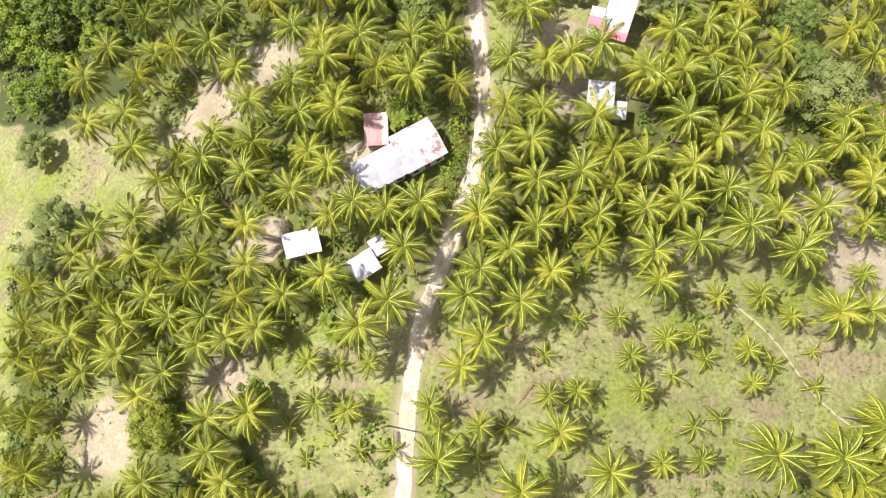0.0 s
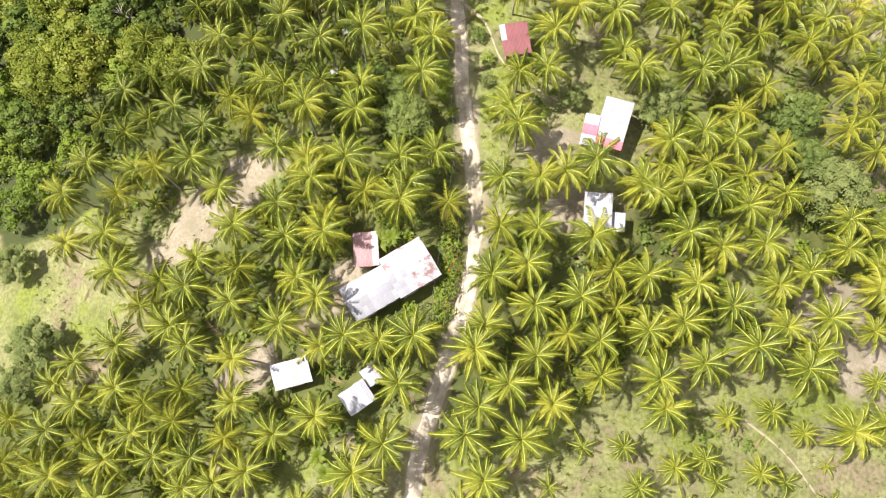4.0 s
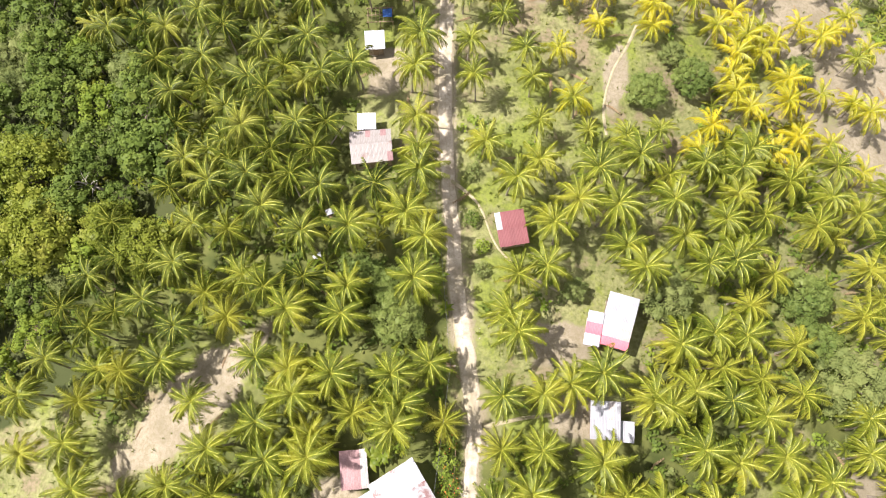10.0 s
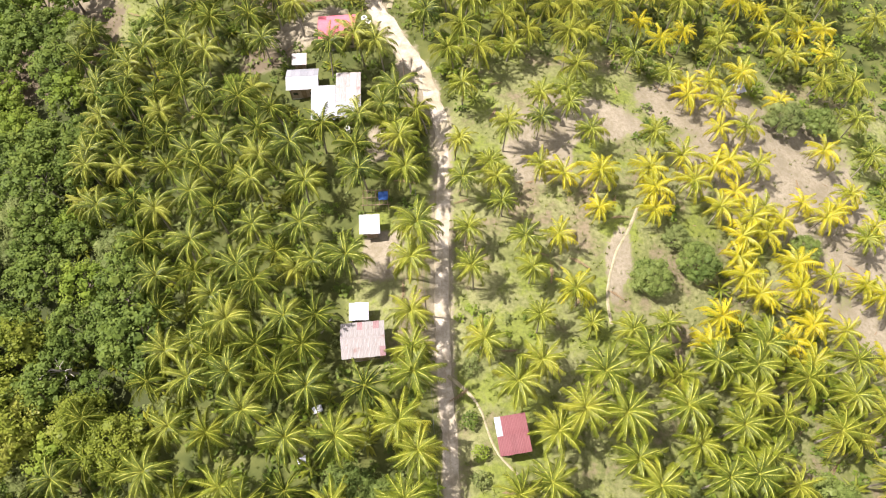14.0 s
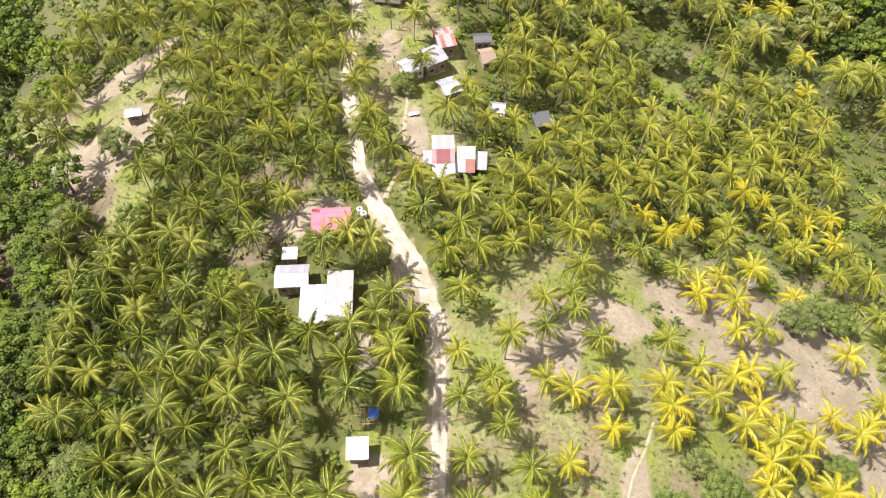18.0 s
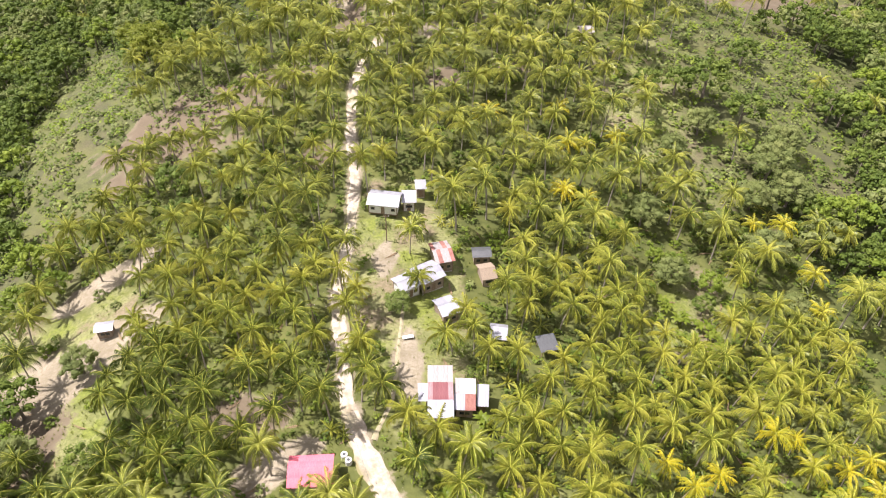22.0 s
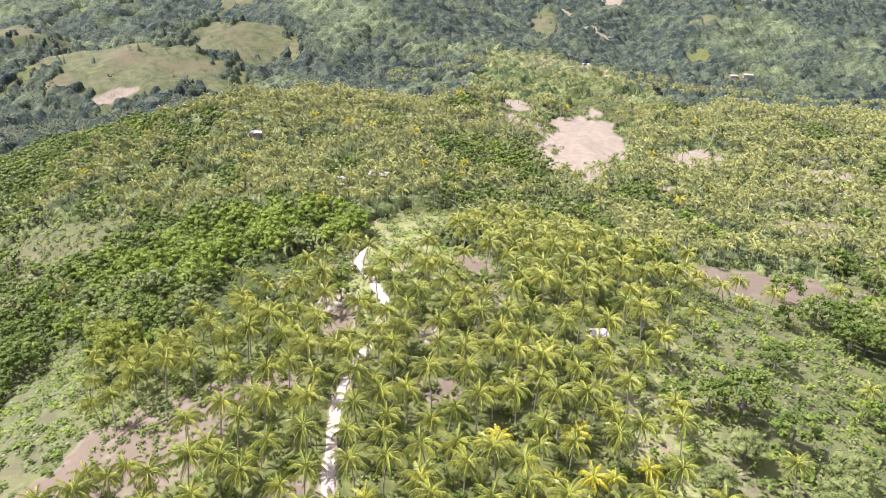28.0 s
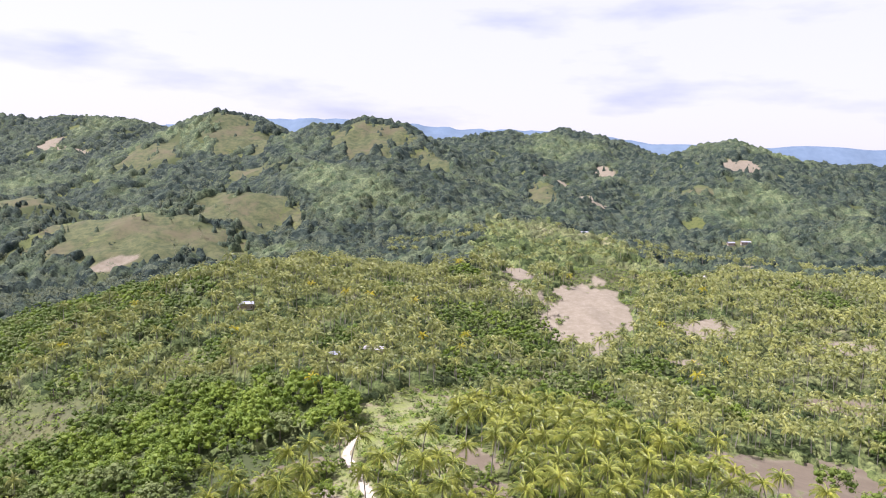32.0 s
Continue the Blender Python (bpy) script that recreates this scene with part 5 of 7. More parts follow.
GOLDEN_NEAR = [(52.8, 89.6), (35.8, 91.1), (66.2, 91.2), (48.8, 92.5), (60.6, 95.6), (54.2, 95.6), (56.0, 98.2), (16.5, 98.8), (46.0, 100.0), (68.7, 101.7), (44.1, 103.1), (66.5, 103.6), (60.9, 105.1), (53.7, 105.8), (44.3, 106.3), (14.9, 107.9), (44.9, 109.7), (50.0, 111.0), (30.8, 113.2), (47.2, 113.2), (21.9, 113.2), (53.4, 113.8), (42.5, 115.1), (72.1, 115.3), (62.1, 115.4), (31.0, 116.5), (51.1, 116.7), (65.5, 118.0), (59.0, 118.7), (22.1, 118.7), (16.5, 118.8), (46.3, 119.0), (38.3, 119.0), (30.6, 120.0), (12.9, 120.1), (69.0, 121.4), (43.1, 123.1), (45.8, 124.4), (37.7, 124.9), (51.9, 125.3), (66.3, 130.1), (46.4, 132.5), (51.5, 133.4), (47.5, 138.0), (41.5, 139.3)]
GOLDEN_FAR = [(61.1, 141.9), (42.6, 142.6), (46.9, 144.0), (53.6, 146.1), (67.7, 154.5), (75.3, 157.1), (52.5, 158.3), (63.5, 160.4), (77.2, 164.4), (83.8, 201.7), (85.9, 212.3), (97.3, 225.9), (82.6, 226.3), (75.2, 226.8), (27.9, 229.7), (33.8, 230.1), (30.6, 246.8), (36.0, 249.1), (44.0, 251.7), (8.0, 254.4), (11.2, 256.2), (29.7, 260.5)]
YELLOW_PALMS = GOLDEN_NEAR + GOLDEN_FAR
TALL_PALMS = STAND_A + STAND_B + STAND_C + STAND_D + STAND_E + STAND_F + STAND_G + STAND_H


def near_road(x, y, road=2.2):
    return road_offset(np.asarray(x, float), np.asarray(y, float)) < road


def plant(proto, x, y, yaw, scale=1.0, sink=0.0):
    off = CROWN_SHIFT.get(proto.name, 0.0) * scale
    x, y = x - off * math.cos(radians(yaw)), y - off * math.sin(radians(yaw))
    return copy_thing(proto, pose(x, y, ground(x, y) - sink, 0, 0, yaw) @ Matrix.Scale(scale, 4))


def grid_spots(x0, x1, y0, y1, step, seed, jitter=0.38):
    r = np.random.RandomState(seed)
    gx, gy = np.meshgrid(np.arange(x0, x1, step), np.arange(y0, y1, step))
    gx = gx + r.uniform(-jitter, jitter, gx.shape) * step + (np.arange(gx.shape[0]) % 2)[:, None] * step * 0.5
    gy = gy + r.uniform(-jitter, jitter, gy.shape) * step
    return gx.ravel(), gy.ravel(), r


def palm_arrays(tall, lean, fronds, leaves, seed, sides=5, bent=False, ribs=3):
    """A whole palm, its crown above the middle and its trunk leaning in, as one set of triangles."""
    r = np.random.RandomState(seed)
    cx = lean * tall
    v, f = tube([(-cx * (1 - (k / 4) ** 1.8), 0, -1.0 + (tall + 1.0) * k / 4) for k in range(5)], [0.24, 0.16, 0.14, 0.13, 0.12], sides)
    vs, fs, ms, n = [v], [f[:, [0, 1, 2]], f[:, [0, 2, 3]]], [np.full(2 * len(f), 2)], len(v)
    for k in range(fronds):
        q = min(1, max(0, k / (fronds - 1) + r.uniform(-0.06, 0.06))) * 4.99
        lo, t = FROND_AGES[int(q)], q - int(q)
        ln, rise, droop, sag = [a + (b - a) * t for a, b in zip(lo, FROND_AGES[int(q) + 1])]
        v, f, m = frond_shape(ln * r.uniform(0.86, 1.1), rise + r.uniform(-0.1, 0.1), droop, leaves, 1.0, seed * 31 + k, ribs=ribs, sag=sag, bent=bent)
        a = k * GOLDEN + r.uniform(-0.25, 0.25)
        c, s = math.cos(a), math.sin(a)
        vs.append(np.stack([v[:, 0] * c - v[:, 1] * s, v[:, 0] * s + v[:, 1] * c, v[:, 2] + tall - 0.05 * q], 1))
        fs.append(f + n)
        ms.append(m)
        n += len(v)
    return np.concatenate(vs), np.concatenate(fs), np.concatenate(ms)


def grove(name, label, shapes, spots, seed, mats, lo=0.8, hi=1.12, category="palm grove"):
    """Many plants of a few shapes as one object of kind stuff."""
    r = np.random.RandomState(seed)
    pick = r.randint(0, len(shapes), len(spots))
    yaw, sc = r.uniform(0, 6.28, len(spots)), r.uniform(lo, hi, len(spots))
    vs, fs, ms, n = [], [], [], 0
    for k, shape in enumerate(shapes):
        sel = np.where(pick == k)[0]
        if not len(sel):
            continue
        v, f = scattered(shape[0], shape[1], spots[sel], yaw[sel], sc[sel])
        vs.append(v)
        fs.append(f + n)
        if len(shape) > 2:
            ms.append(np.tile(shape[2], len(sel)))
        n += len(v)
    if not vs:
        return None
    me = mesh_from(name, np.concatenate(vs), np.concatenate(fs), mats, np.concatenate(ms) if ms else None, flat=True)
    return tagged(new(name, me), label, category, kind="stuff")


def joined_palm(tall, lean, fronds, seed, tone="green", leaves=17):
    """A palm thing whose crown is one mesh."""
    root = new("coconut_palm")
    v, f, m = palm_arrays(tall, lean, fronds, leaves, seed, bent=True)
    stem = m == 2
    share("crown", mesh_from("crown", v, f[~stem], [{"green": PALM_LEAF, "deep": PALM_DEEP, "yellow": PALM_YELLOW}[tone], RACHIS], m[~stem]), root)
    share("trunk", mesh_from("trunk", v[:25], f[stem], PALM_TRUNK), root)
    return root


JOINED = [joined_palm(8.0, 0.08, 23, 51), joined_palm(7.0, 0.2, 22, 52), joined_palm(9.0, 0.12, 24, 53), joined_palm(6.0, 0.15, 19, 54, "yellow"), joined_palm(5.2, 0.25, 16, 55, "yellow"),
          joined_palm(8.4, 0.1, 23, 56, "deep"), joined_palm(7.4, 0.2, 22, 57, "deep"), joined_palm(9.2, 0.12, 24, 58, "deep")]
for p_, k_ in zip(JOINED, (0, 1, 2, 3, 3, 0, 1, 2)):
    tagged(p_, PALM_LABELS[k_], "palm tree", "coconut palms of the grove")

def pushed(x, y):
    """Keeps a palm off the roofs."""
    for hx, hy, rad in HOUSE_SPOTS:
        d = math.hypot(x - hx, y - hy)
        away = rad + (2.2 if hy < 120 else 3.6)
        if d < away:
            x, y = hx + (x - hx) * away / max(d, 0.1), hy + (y - hy) * away / max(d, 0.1)
    return x, y


def western(x, y):
    """The dense grove on the western side of the road, in a deeper green."""
    return (x < -11) & (y > 74 + 6 * np.sin(x * 0.3)) & (y < 172) | (x < -40) & (y > 60) & (y < 180)


rnd = random.Random(4)
taken = []
TALL_PALMS.sort(key=lambda p: p[1])
rest = []
for k, (x, y) in enumerate(TALL_PALMS):
    yaw, sc = rnd.uniform(0, 360), rnd.uniform(0.88, 1.08)
    x, y = pushed(x, y)
    if x > -2 and 92 < y < 150:
        sc *= 0.74
    if k < 70:
        plant(PALMS[rnd.choice((0, 0, 1, 2, 2, 3))], x, y, yaw, sc)
    elif k < 250:
        plant(JOINED[rnd.choice((0, 1, 2)) + (5 if western(x, y) else 0)], x, y, yaw, sc)
    else:
        rest.append((x, y))
    taken.append((x, y))
for x, y in MEDIUM_PALMS:
    plant(PALMS[rnd.choice((1, 3))], x, y, rnd.uniform(0, 360), rnd.uniform(0.58, 0.7))
for x, y in ((-8.2, 207.4), (-21.6, 203.0), (-17.6, 171.5)):
    plant(PALMS[0], x, y, rnd.uniform(0, 360), 0.85)
for x, y in LARGE_PALMS:
    plant(PALMS[2], x, y, rnd.uniform(0, 360), 1.25)
for x, y in YOUNG_PALMS:
    plant(PALMS[6], x, y, rnd.uniform(0, 360), rnd.uniform(0.45, 0.7))
for k, (x, y) in enumerate(YELLOW_PALMS):
    plant((PALMS[4], JOINED[3], JOINED[4], JOINED[3], JOINED[4], JOINED[3], PALMS[5], JOINED[4])[k % 8], x, y, rnd.uniform(0, 360), rnd.uniform(0.72, 0.98))
taken += MEDIUM_PALMS + YELLOW_PALMS + LARGE_PALMS
TAKEN = np.array(taken)

# trees that stand alone: x, y, crown radius, height, kind
MANGO = make_tree("tree", 8, 5, 3.6, MANGO_LEAF, 3, 56, 84, 0.27)
FOREST = [make_tree("tree", 9, 4.6, 3.6, TREE_LEAF, 11, 22, 46, 0.44), make_tree("tree", 11, 5, 4.5, TREE_LEAF, 12, 26, 42, 0.48), make_tree("tree", 7, 4, 3, GREY_LEAF, 13, 42, 84, 0.22),
          make_tree("tree", 8, 4.6, 3.4, BRIGHT_LEAF, 14, 24, 54, 0.4), make_tree("tree", 12, 6, 5, BAMBOO_LEAF, 15, 40, 80, 0.42, droop=0.3)]
KINDS = {"mango": (MANGO, 5.0, "round dense dark-green mango tree"), "grey": (FOREST[2], 4.0, "round grey-green broadleaf tree"), "lime": (FOREST[3], 4.6, "bright lime-green broadleaf tree"),
         "wood": (FOREST[0], 4.6, "dark-green broadleaf tree at the forest edge"), "tall": (FOREST[1], 5.0, "tall dark-green forest tree"), "bamboo": (FOREST[4], 6.0, "feathery yellow-green bamboo clump")}
SOLO = [("mango", -9.7, 65.2, 4.4), ("mango", -15.3, 71.0, 4.2), ("mango", -11.0, 70.0, 3.2), ("grey", 28.4, 68.2, 4.5), ("mango", 51.1, 69.2, 4.7), ("grey", 55.7, 56.2, 6.2), ("mango", 52.7, 62.2, 4.0), ("grey", 61.4, 138.2, 4.4), ("mango", 70.3, 139.8, 3.6), ("grey", 34.4, 109.6, 2.6),
        ("grey", 15.2, 69.4, 2.2), ("mango", 29.0, 102.0, 3.7), ("mango", 37.4, 105.4, 3.8), ("mango", 58.5, 110.5, 3.0), ("mango", -10.3, 189.9, 3.0),
        ("lime", 97.3, 233.1, 6.5), ("lime", 48.0, 215.0, 2.7), ("lime", 38.1, 222.0, 3.8), ("grey", 47.4, 227.2, 5.6), ("grey", 50.4, 208.8, 4.7), ("grey", 76.0, 218.7, 6.0)]
SOLO += [("grey", 88.9, 239.0, 6.5), ("grey", 86.0, 248.0, 7.0), ("lime", -97.9, 214.1, 6.1), ("wood", -67.0, 232.3, 6.0), ("wood", 75.5, 278.3, 8.0), ("wood", 66.8, 278.2, 5.3),
        ("lime", -25.1, 337.8, 3.1), ("lime", -20.6, 336.9, 3.4), ("lime", -35.0, 340.9, 3.4), ("lime", -33.0, 325.5, 3.6), ("lime", -10.2, 323.2, 2.6), ("bamboo", -96.2, 310.6, 8.0),
        ("wood", 128.1, 364.8, 7.0), ("bamboo", -72.0, 92.0, 7.6), ("bamboo", -82.0, 96.0, 7.0), ("bamboo", -78.0, 84.0, 6.0), ("lime", -75.0, 60.0, 5.0), ("lime", -82.0, 66.0, 5.0), ("lime", -68.0, 66.0, 4.2),
        ("lime", -80.0, 56.0, 4.6), ("wood", -70.0, 72.0, 4.6), ("grey", -78.0, 46.0, 4.0), ("grey", -70.0, 32.0, 5.0), ("wood", -30.5, 4.5, 3.4), ("bamboo", -45.0, 0.5, 4.5), ("grey", -72.0, 26.0, 4.0)]
SOLO += [("grey", 76.8, 202.6, 4.6), ("wood", 56.3, 201.0, 3.2), ("wood", 106.0, 222.0, 5.0), ("lime", -39.2, 140.8, 3.2), ("wood", -60.5, 157.7, 4.0), ("grey", -71.5, 180.5, 4.2), ("lime", -95.4, 202.4, 4.4), ("wood", 94.3, 301.3, 5.5), ("wood", 131.4, 326.2, 7.0), ("bamboo", -107.6, 323.6, 7.0)]
SOLO += [("grey", 70.0, 262.0, 5.4), ("grey", 60.0, 252.0, 4.6), ("wood", 84.0, 268.0, 6.6), ("grey", 78.0, 236.0, 5.6), ("grey", 93.0, 258.0, 6.4), ("wood", 57.0, 276.0, 5.0), ("lime", 60.0, 208.0, 3.8), ("lime", 53.0, 213.0, 3.4),
         ("lime", -88.0, 206.0, 4.4), ("lime", -92.0, 218.0, 4.0), ("grey", -88.0, 228.0, 3.6), ("wood", -84.0, 222.0, 4.2), ("lime", 44.0, 204.0, 2.6), ("grey", 66.0, 226.0, 4.6), ("wood", -62.0, 222.0, 4.6), ("lime", -56.0, 218.0, 3.2)]
for kind, x, y, rad in SOLO:
    proto, base, lab = KINDS[kind]
    tagged(plant(proto, x, y, rnd.uniform(0, 360), 0.87 * rad / base), lab, "tree")

# the forest on the western flank
gx, gy, rr = grid_spots(-120, -44, 66, 175, 6.6, 31)
wd = inside(WOODS, gx, gy)
n_trees = 0
solo_xy = np.array([(x, y) for _, x, y, _ in SOLO])
for x, y, w_ in zip(gx, gy, wd):
    if w_ < 0.45 or np.min(np.hypot(TAKEN[:, 0] - x, TAKEN[:, 1] - y)) < 3.2 or np.min(np.hypot(solo_xy[:, 0] - x, solo_xy[:, 1] - y)) < 4.5 or n_trees > 150:
        continue
    kind = rnd.choice(("lime", "lime", "bamboo", "wood", "lime", "grey") if y < 82 else ("wood", "wood", "tall", "tall", "grey", "wood", "lime"))
    proto, base, lab = KINDS[kind]
    tagged(plant(proto, x, y, rnd.uniform(0, 360), rnd.uniform(0.7, 1.1)), lab, "tree", "trees of the western forest")
    n_trees += 1

def packed(x0, x1, y0, y1, gap, seed, taken, allowed):
    """Places at least gap apart from one another and from those taken, as many as will go in."""
    r = np.random.RandomState(seed)
    n = int((x1 - x0) * (y1 - y0) / gap ** 2 * 9)
    c = np.column_stack([r.uniform(x0, x1, n), r.uniform(y0, y1, n)])
    c = c[allowed(c[:, 0], c[:, 1])]
    cells = collections.defaultdict(list)
    for x, y in taken:
        cells[int(x // gap), int(y // gap)].append((x, y))
    out = []
    for x, y in c:
        i, j = int(x // gap), int(y // gap)
        g = gap * r.uniform(0.84, 1.12)
        if all((x - px) ** 2 + (y - py) ** 2 > g * g for di in (-1, 0, 1) for dj in (-1, 0, 1) for px, py in cells[i + di, j + dj]):
            cells[i, j].append((x, y))
            out.append((x, y))
    return out


def free_of_things(x, y, road, pad):
    ok = ~near_road(x, y, road)
    ok &= np.all([np.hypot(x - hx, y - hy) > rad + pad + (1.0 if hy > 120 else 0) for hx, hy, rad in HOUSE_SPOTS], axis=0)
    return ok & np.all([np.hypot(x - sx, y - sy) > 0.9 * rad + 2.4 for _, sx, sy, rad in SOLO], axis=0)


def grove_ground(x, y):
    ok = (inside(OPEN, x, y) < 0.35) & (inside(WOODS, x, y) < 0.35) & (inside(BARE, x, y) < 0.5) & (inside(SPARSE, x, y) < 0.5)
    return ok & (np.abs(x + 5) < 66 + 0.12 * np.maximum(y, 0)) & free_of_things(x, y, 3.2, 2.7)


def crest_ground(x, y):
    r = np.random.RandomState(22)
    ok = (inside(OPEN, x, y) < 0.4) & (inside(WOODS, x, y) < 0.5) & (inside(SPARSE, x, y) < 0.5) & ((inside(BARE, x, y) < 0.4) | (r.uniform(size=len(x)) < 0.25))
    ok &= (x < 60 + 0.22 * (372 - y)) & free_of_things(x, y, np.where(y < 275, 3.6, 2.0), 1.6)
    return ok & ((inside(BROWN, x, y) < 0.4) | (r.uniform(size=len(x)) < 0.2))


fill, fill_yellow = list(rest), []
for x, y in packed(-80, 95, -40, 200, 4.9, 21, taken, grove_ground):
    (fill_yellow if x > 34 and 92 < y < 168 and rnd.random() < 0.6 else fill).append((x, y))
north = packed(-84, 112, 200, 372, 6.2, 22, taken, crest_ground)


def spots_of(xy, sink=0.0):
    a = np.array(xy, float)
    return np.column_stack([a, height(a[:, 0], a[:, 1]) - sink])


NORTH3 = [PALM_NORTH, RACHIS, PALM_TRUNK]
GREEN3, YELLOW3 = [PALM_GROVE, RACHIS, PALM_TRUNK], [PALM_YELLOW, RACHIS, PALM_TRUNK]
MID_SHAPES = [palm_arrays(8.5, 0.08, 20, 14, 61), palm_arrays(7.5, 0.2, 19, 14, 62), palm_arrays(9.5, -0.1, 21, 14, 63), palm_arrays(6.8, 0.26, 18, 14, 64)]
deep = [p for p in fill if western(*p)]
fill = [p for p in fill if not western(*p)]
grove("palm_grove", "dense grove of green coconut palms", MID_SHAPES, spots_of(fill), 71, GREEN3, 0.82, 1.08)
grove("western_palm_grove", "dense grove of deep green coconut palms", MID_SHAPES, spots_of(deep), 171, [PALM_DEEP, RACHIS, PALM_TRUNK], 0.86, 1.1)
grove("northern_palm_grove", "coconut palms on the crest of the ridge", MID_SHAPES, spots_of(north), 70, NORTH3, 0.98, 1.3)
grove("yellow_palm_grove", "scattered yellowing coconut palms", MID_SHAPES[2:], spots_of(fill_yellow), 72, YELLOW3, 0.6, 0.95)

# far groves and woods
def star_palm(tall, lean, fronds, seed, width=0.75, length=4.4, folds=2, bend=0.75, top=0.95):
    """A distant palm: each frond a drooping ridge folded along its rib."""
    r = np.random.RandomState(seed)
    cx = lean * tall
    v, f, m = [(-0.15, 0, -1), (0.15, 0.1, -1), (cx, 0, tall)], [(0, 1, 2)], [2]
    for k in range(fronds):
        q = k / (fronds - 1)
        rise, a = top - 1.0 * q + r.uniform(-0.15, 0.15), k * GOLDEN + r.uniform(-0.25, 0.25)
        c, s, ln = math.cos(a), math.sin(a), length * r.uniform(0.8, 1.12)
        x = z = 0.0
        n = len(v)
        v.append((cx, 0, tall))
        for j in range(folds):
            e_ = rise - bend * j
            x, z = x + math.cos(e_) * ln / folds, z + math.sin(e_) * ln / folds
            w = width * (1.0 if j < folds - 1 else 0.12 if folds > 1 else 0.5)
            for off, dz in ((-w, -0.75 * w), (0, 0), (w, -0.75 * w)):
                v.append((cx + x * c - off * s, x * s + off * c, tall + z + dz))
        f += [(n, n + 1, n + 2), (n, n + 2, n + 3)]
        m += [0, 0]
        for j in range(folds - 1):
            b = n + 1 + 3 * j
            f += [(b, b + 3, b + 4), (b, b + 4, b + 1), (b + 1, b + 4, b + 5), (b + 1, b + 5, b + 2)]
            m += [0, 0, 0, 0]
    return np.array(v, float), np.array(f), np.array(m)


FAR_SHAPES = [palm_arrays(9.5, 0.06, 13, 7, 65, 3, ribs=1), palm_arrays(8.0, 0.12, 12, 7, 66, 3, ribs=1), palm_arrays(11.0, -0.08, 13, 7, 67, 3, ribs=1)]


def tree_arrays(rx, rz, tall, clumps, per, leaf, seed, core=0.72):
    pts = crown_clumps(clumps, rx, rz, tall - rz, seed, (0.26, 0.42))
    v, f = leaf_cloud(pts, per, leaf, seed, 0.2)
    cv, cf = clump_cores(pts, 1, seed, core)
    tv, tf = tube([(0, 0, -1.0), (0.1, 0, tall - rz)], [0.3, 0.2], 4)
    f = np.concatenate([f[:, [0, 1, 2]], f[:, [0, 2, 3]], cf + len(v)])
    tf = np.concatenate([tf[:, [0, 1, 2]], tf[:, [0, 2, 3]]]) + len(v) + len(cv)
    return np.concatenate([v, cv, tv]), np.concatenate([f, tf]), np.concatenate([np.zeros(len(f), int), np.ones(len(tf), int)])


def seen_from_path(x, y):
    return np.abs(x + 4) < 0.70 * np.where(y < 420, y - 62, y - 130 + 68 * np.clip((600 - y) / 180, 0, 1)) + 40


WOOD_SHAPES = [tree_arrays(4.6, 3.6, 8, 7, 11, 0.9, 81), tree_arrays(5.2, 4.4, 10, 8, 11, 0.95, 82), tree_arrays(3.6, 2.6, 6, 6, 10, 0.8, 83)]
gx, gy, rr = grid_spots(-330, 400, 150, 700, 6.8, 23)
op, wd, ba = inside(OPEN, gx, gy), inside(WOODS, gx, gy), inside(BARE, gx, gy)
near_zone = (gy < 372) & (gx > -84) & (gx < 60 + 0.22 * (372 - gy))
keep = seen_from_path(gx, gy) & ~near_zone & ~near_road(gx, gy, 4) & (op < 0.4) & (inside(BROWN, gx, gy) < 0.4)
keep &= np.all([np.hypot(gx - hx, gy - hy) > rad for hx, hy, rad in HOUSE_SPOTS], axis=0)
u = rr.uniform(size=len(gx))
patchy = waves(gx, gy, 90, 12)
woody = keep & ((wd > 0.4) | (patchy > 0.34))
palmy = keep & ~woody & (u > np.where(ba > 0.35, 0.9, np.where(gy > 400, 0.03, 0.15)))
a = np.column_stack([gx[palmy], gy[palmy]])
gold = rr.uniform(size=len(a)) < 0.012
beside = (a[:, 1] < 400) & (np.abs(a[:, 0]) < 150)
grove("flank_palms", "coconut palms on the flanks of the ridge", MID_SHAPES, spots_of(a[~gold & beside]), 173, NORTH3, 0.85, 1.2)
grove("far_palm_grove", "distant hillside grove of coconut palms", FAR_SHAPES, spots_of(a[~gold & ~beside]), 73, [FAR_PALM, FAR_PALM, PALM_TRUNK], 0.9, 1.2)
grove("far_yellow_palms", "distant yellowing coconut palms", FAR_SHAPES, spots_of(a[gold]), 74, YELLOW3, 0.7, 1.0)
a = np.column_stack([gx[woody], gy[woody]])
tone = rr.uniform(size=len(a)) + 0.5 * waves(a[:, 0], a[:, 1], 60, 30)
tone += 0.8 * inside([(-75, 385, 60, 26, -12)], a[:, 0], a[:, 1])
close = (a[:, 1] < 440) & (np.abs(a[:, 0]) < 190)
FINE_SHAPES = [tree_arrays(4.8, 3.8, 8.5, 14, 26, 0.6, 181, 0.64), tree_arrays(5.4, 4.4, 10, 15, 26, 0.62, 182, 0.64), tree_arrays(3.8, 2.8, 6.5, 11, 24, 0.55, 183, 0.64)]
for nm, lo, hi, mt, lab in (("wood", -9, 0.62, TREE_LEAF, "dark-green broadleaf woods on the flanks of the ridge"), ("pale_wood", 0.62, 0.86, GREY_LEAF, "grey-green broadleaf trees on the flanks of the ridge"), ("bright_wood", 0.86, 9, BRIGHT_LEAF, "fresh green broadleaf trees on the flanks of the ridge")):
    grove(nm, lab, FINE_SHAPES, spots_of(a[close & (tone >= lo) & (tone < hi)]), 175, [mt, BARK], 0.8, 1.25, "woodland")
a, tone = a[~close], tone[~close]
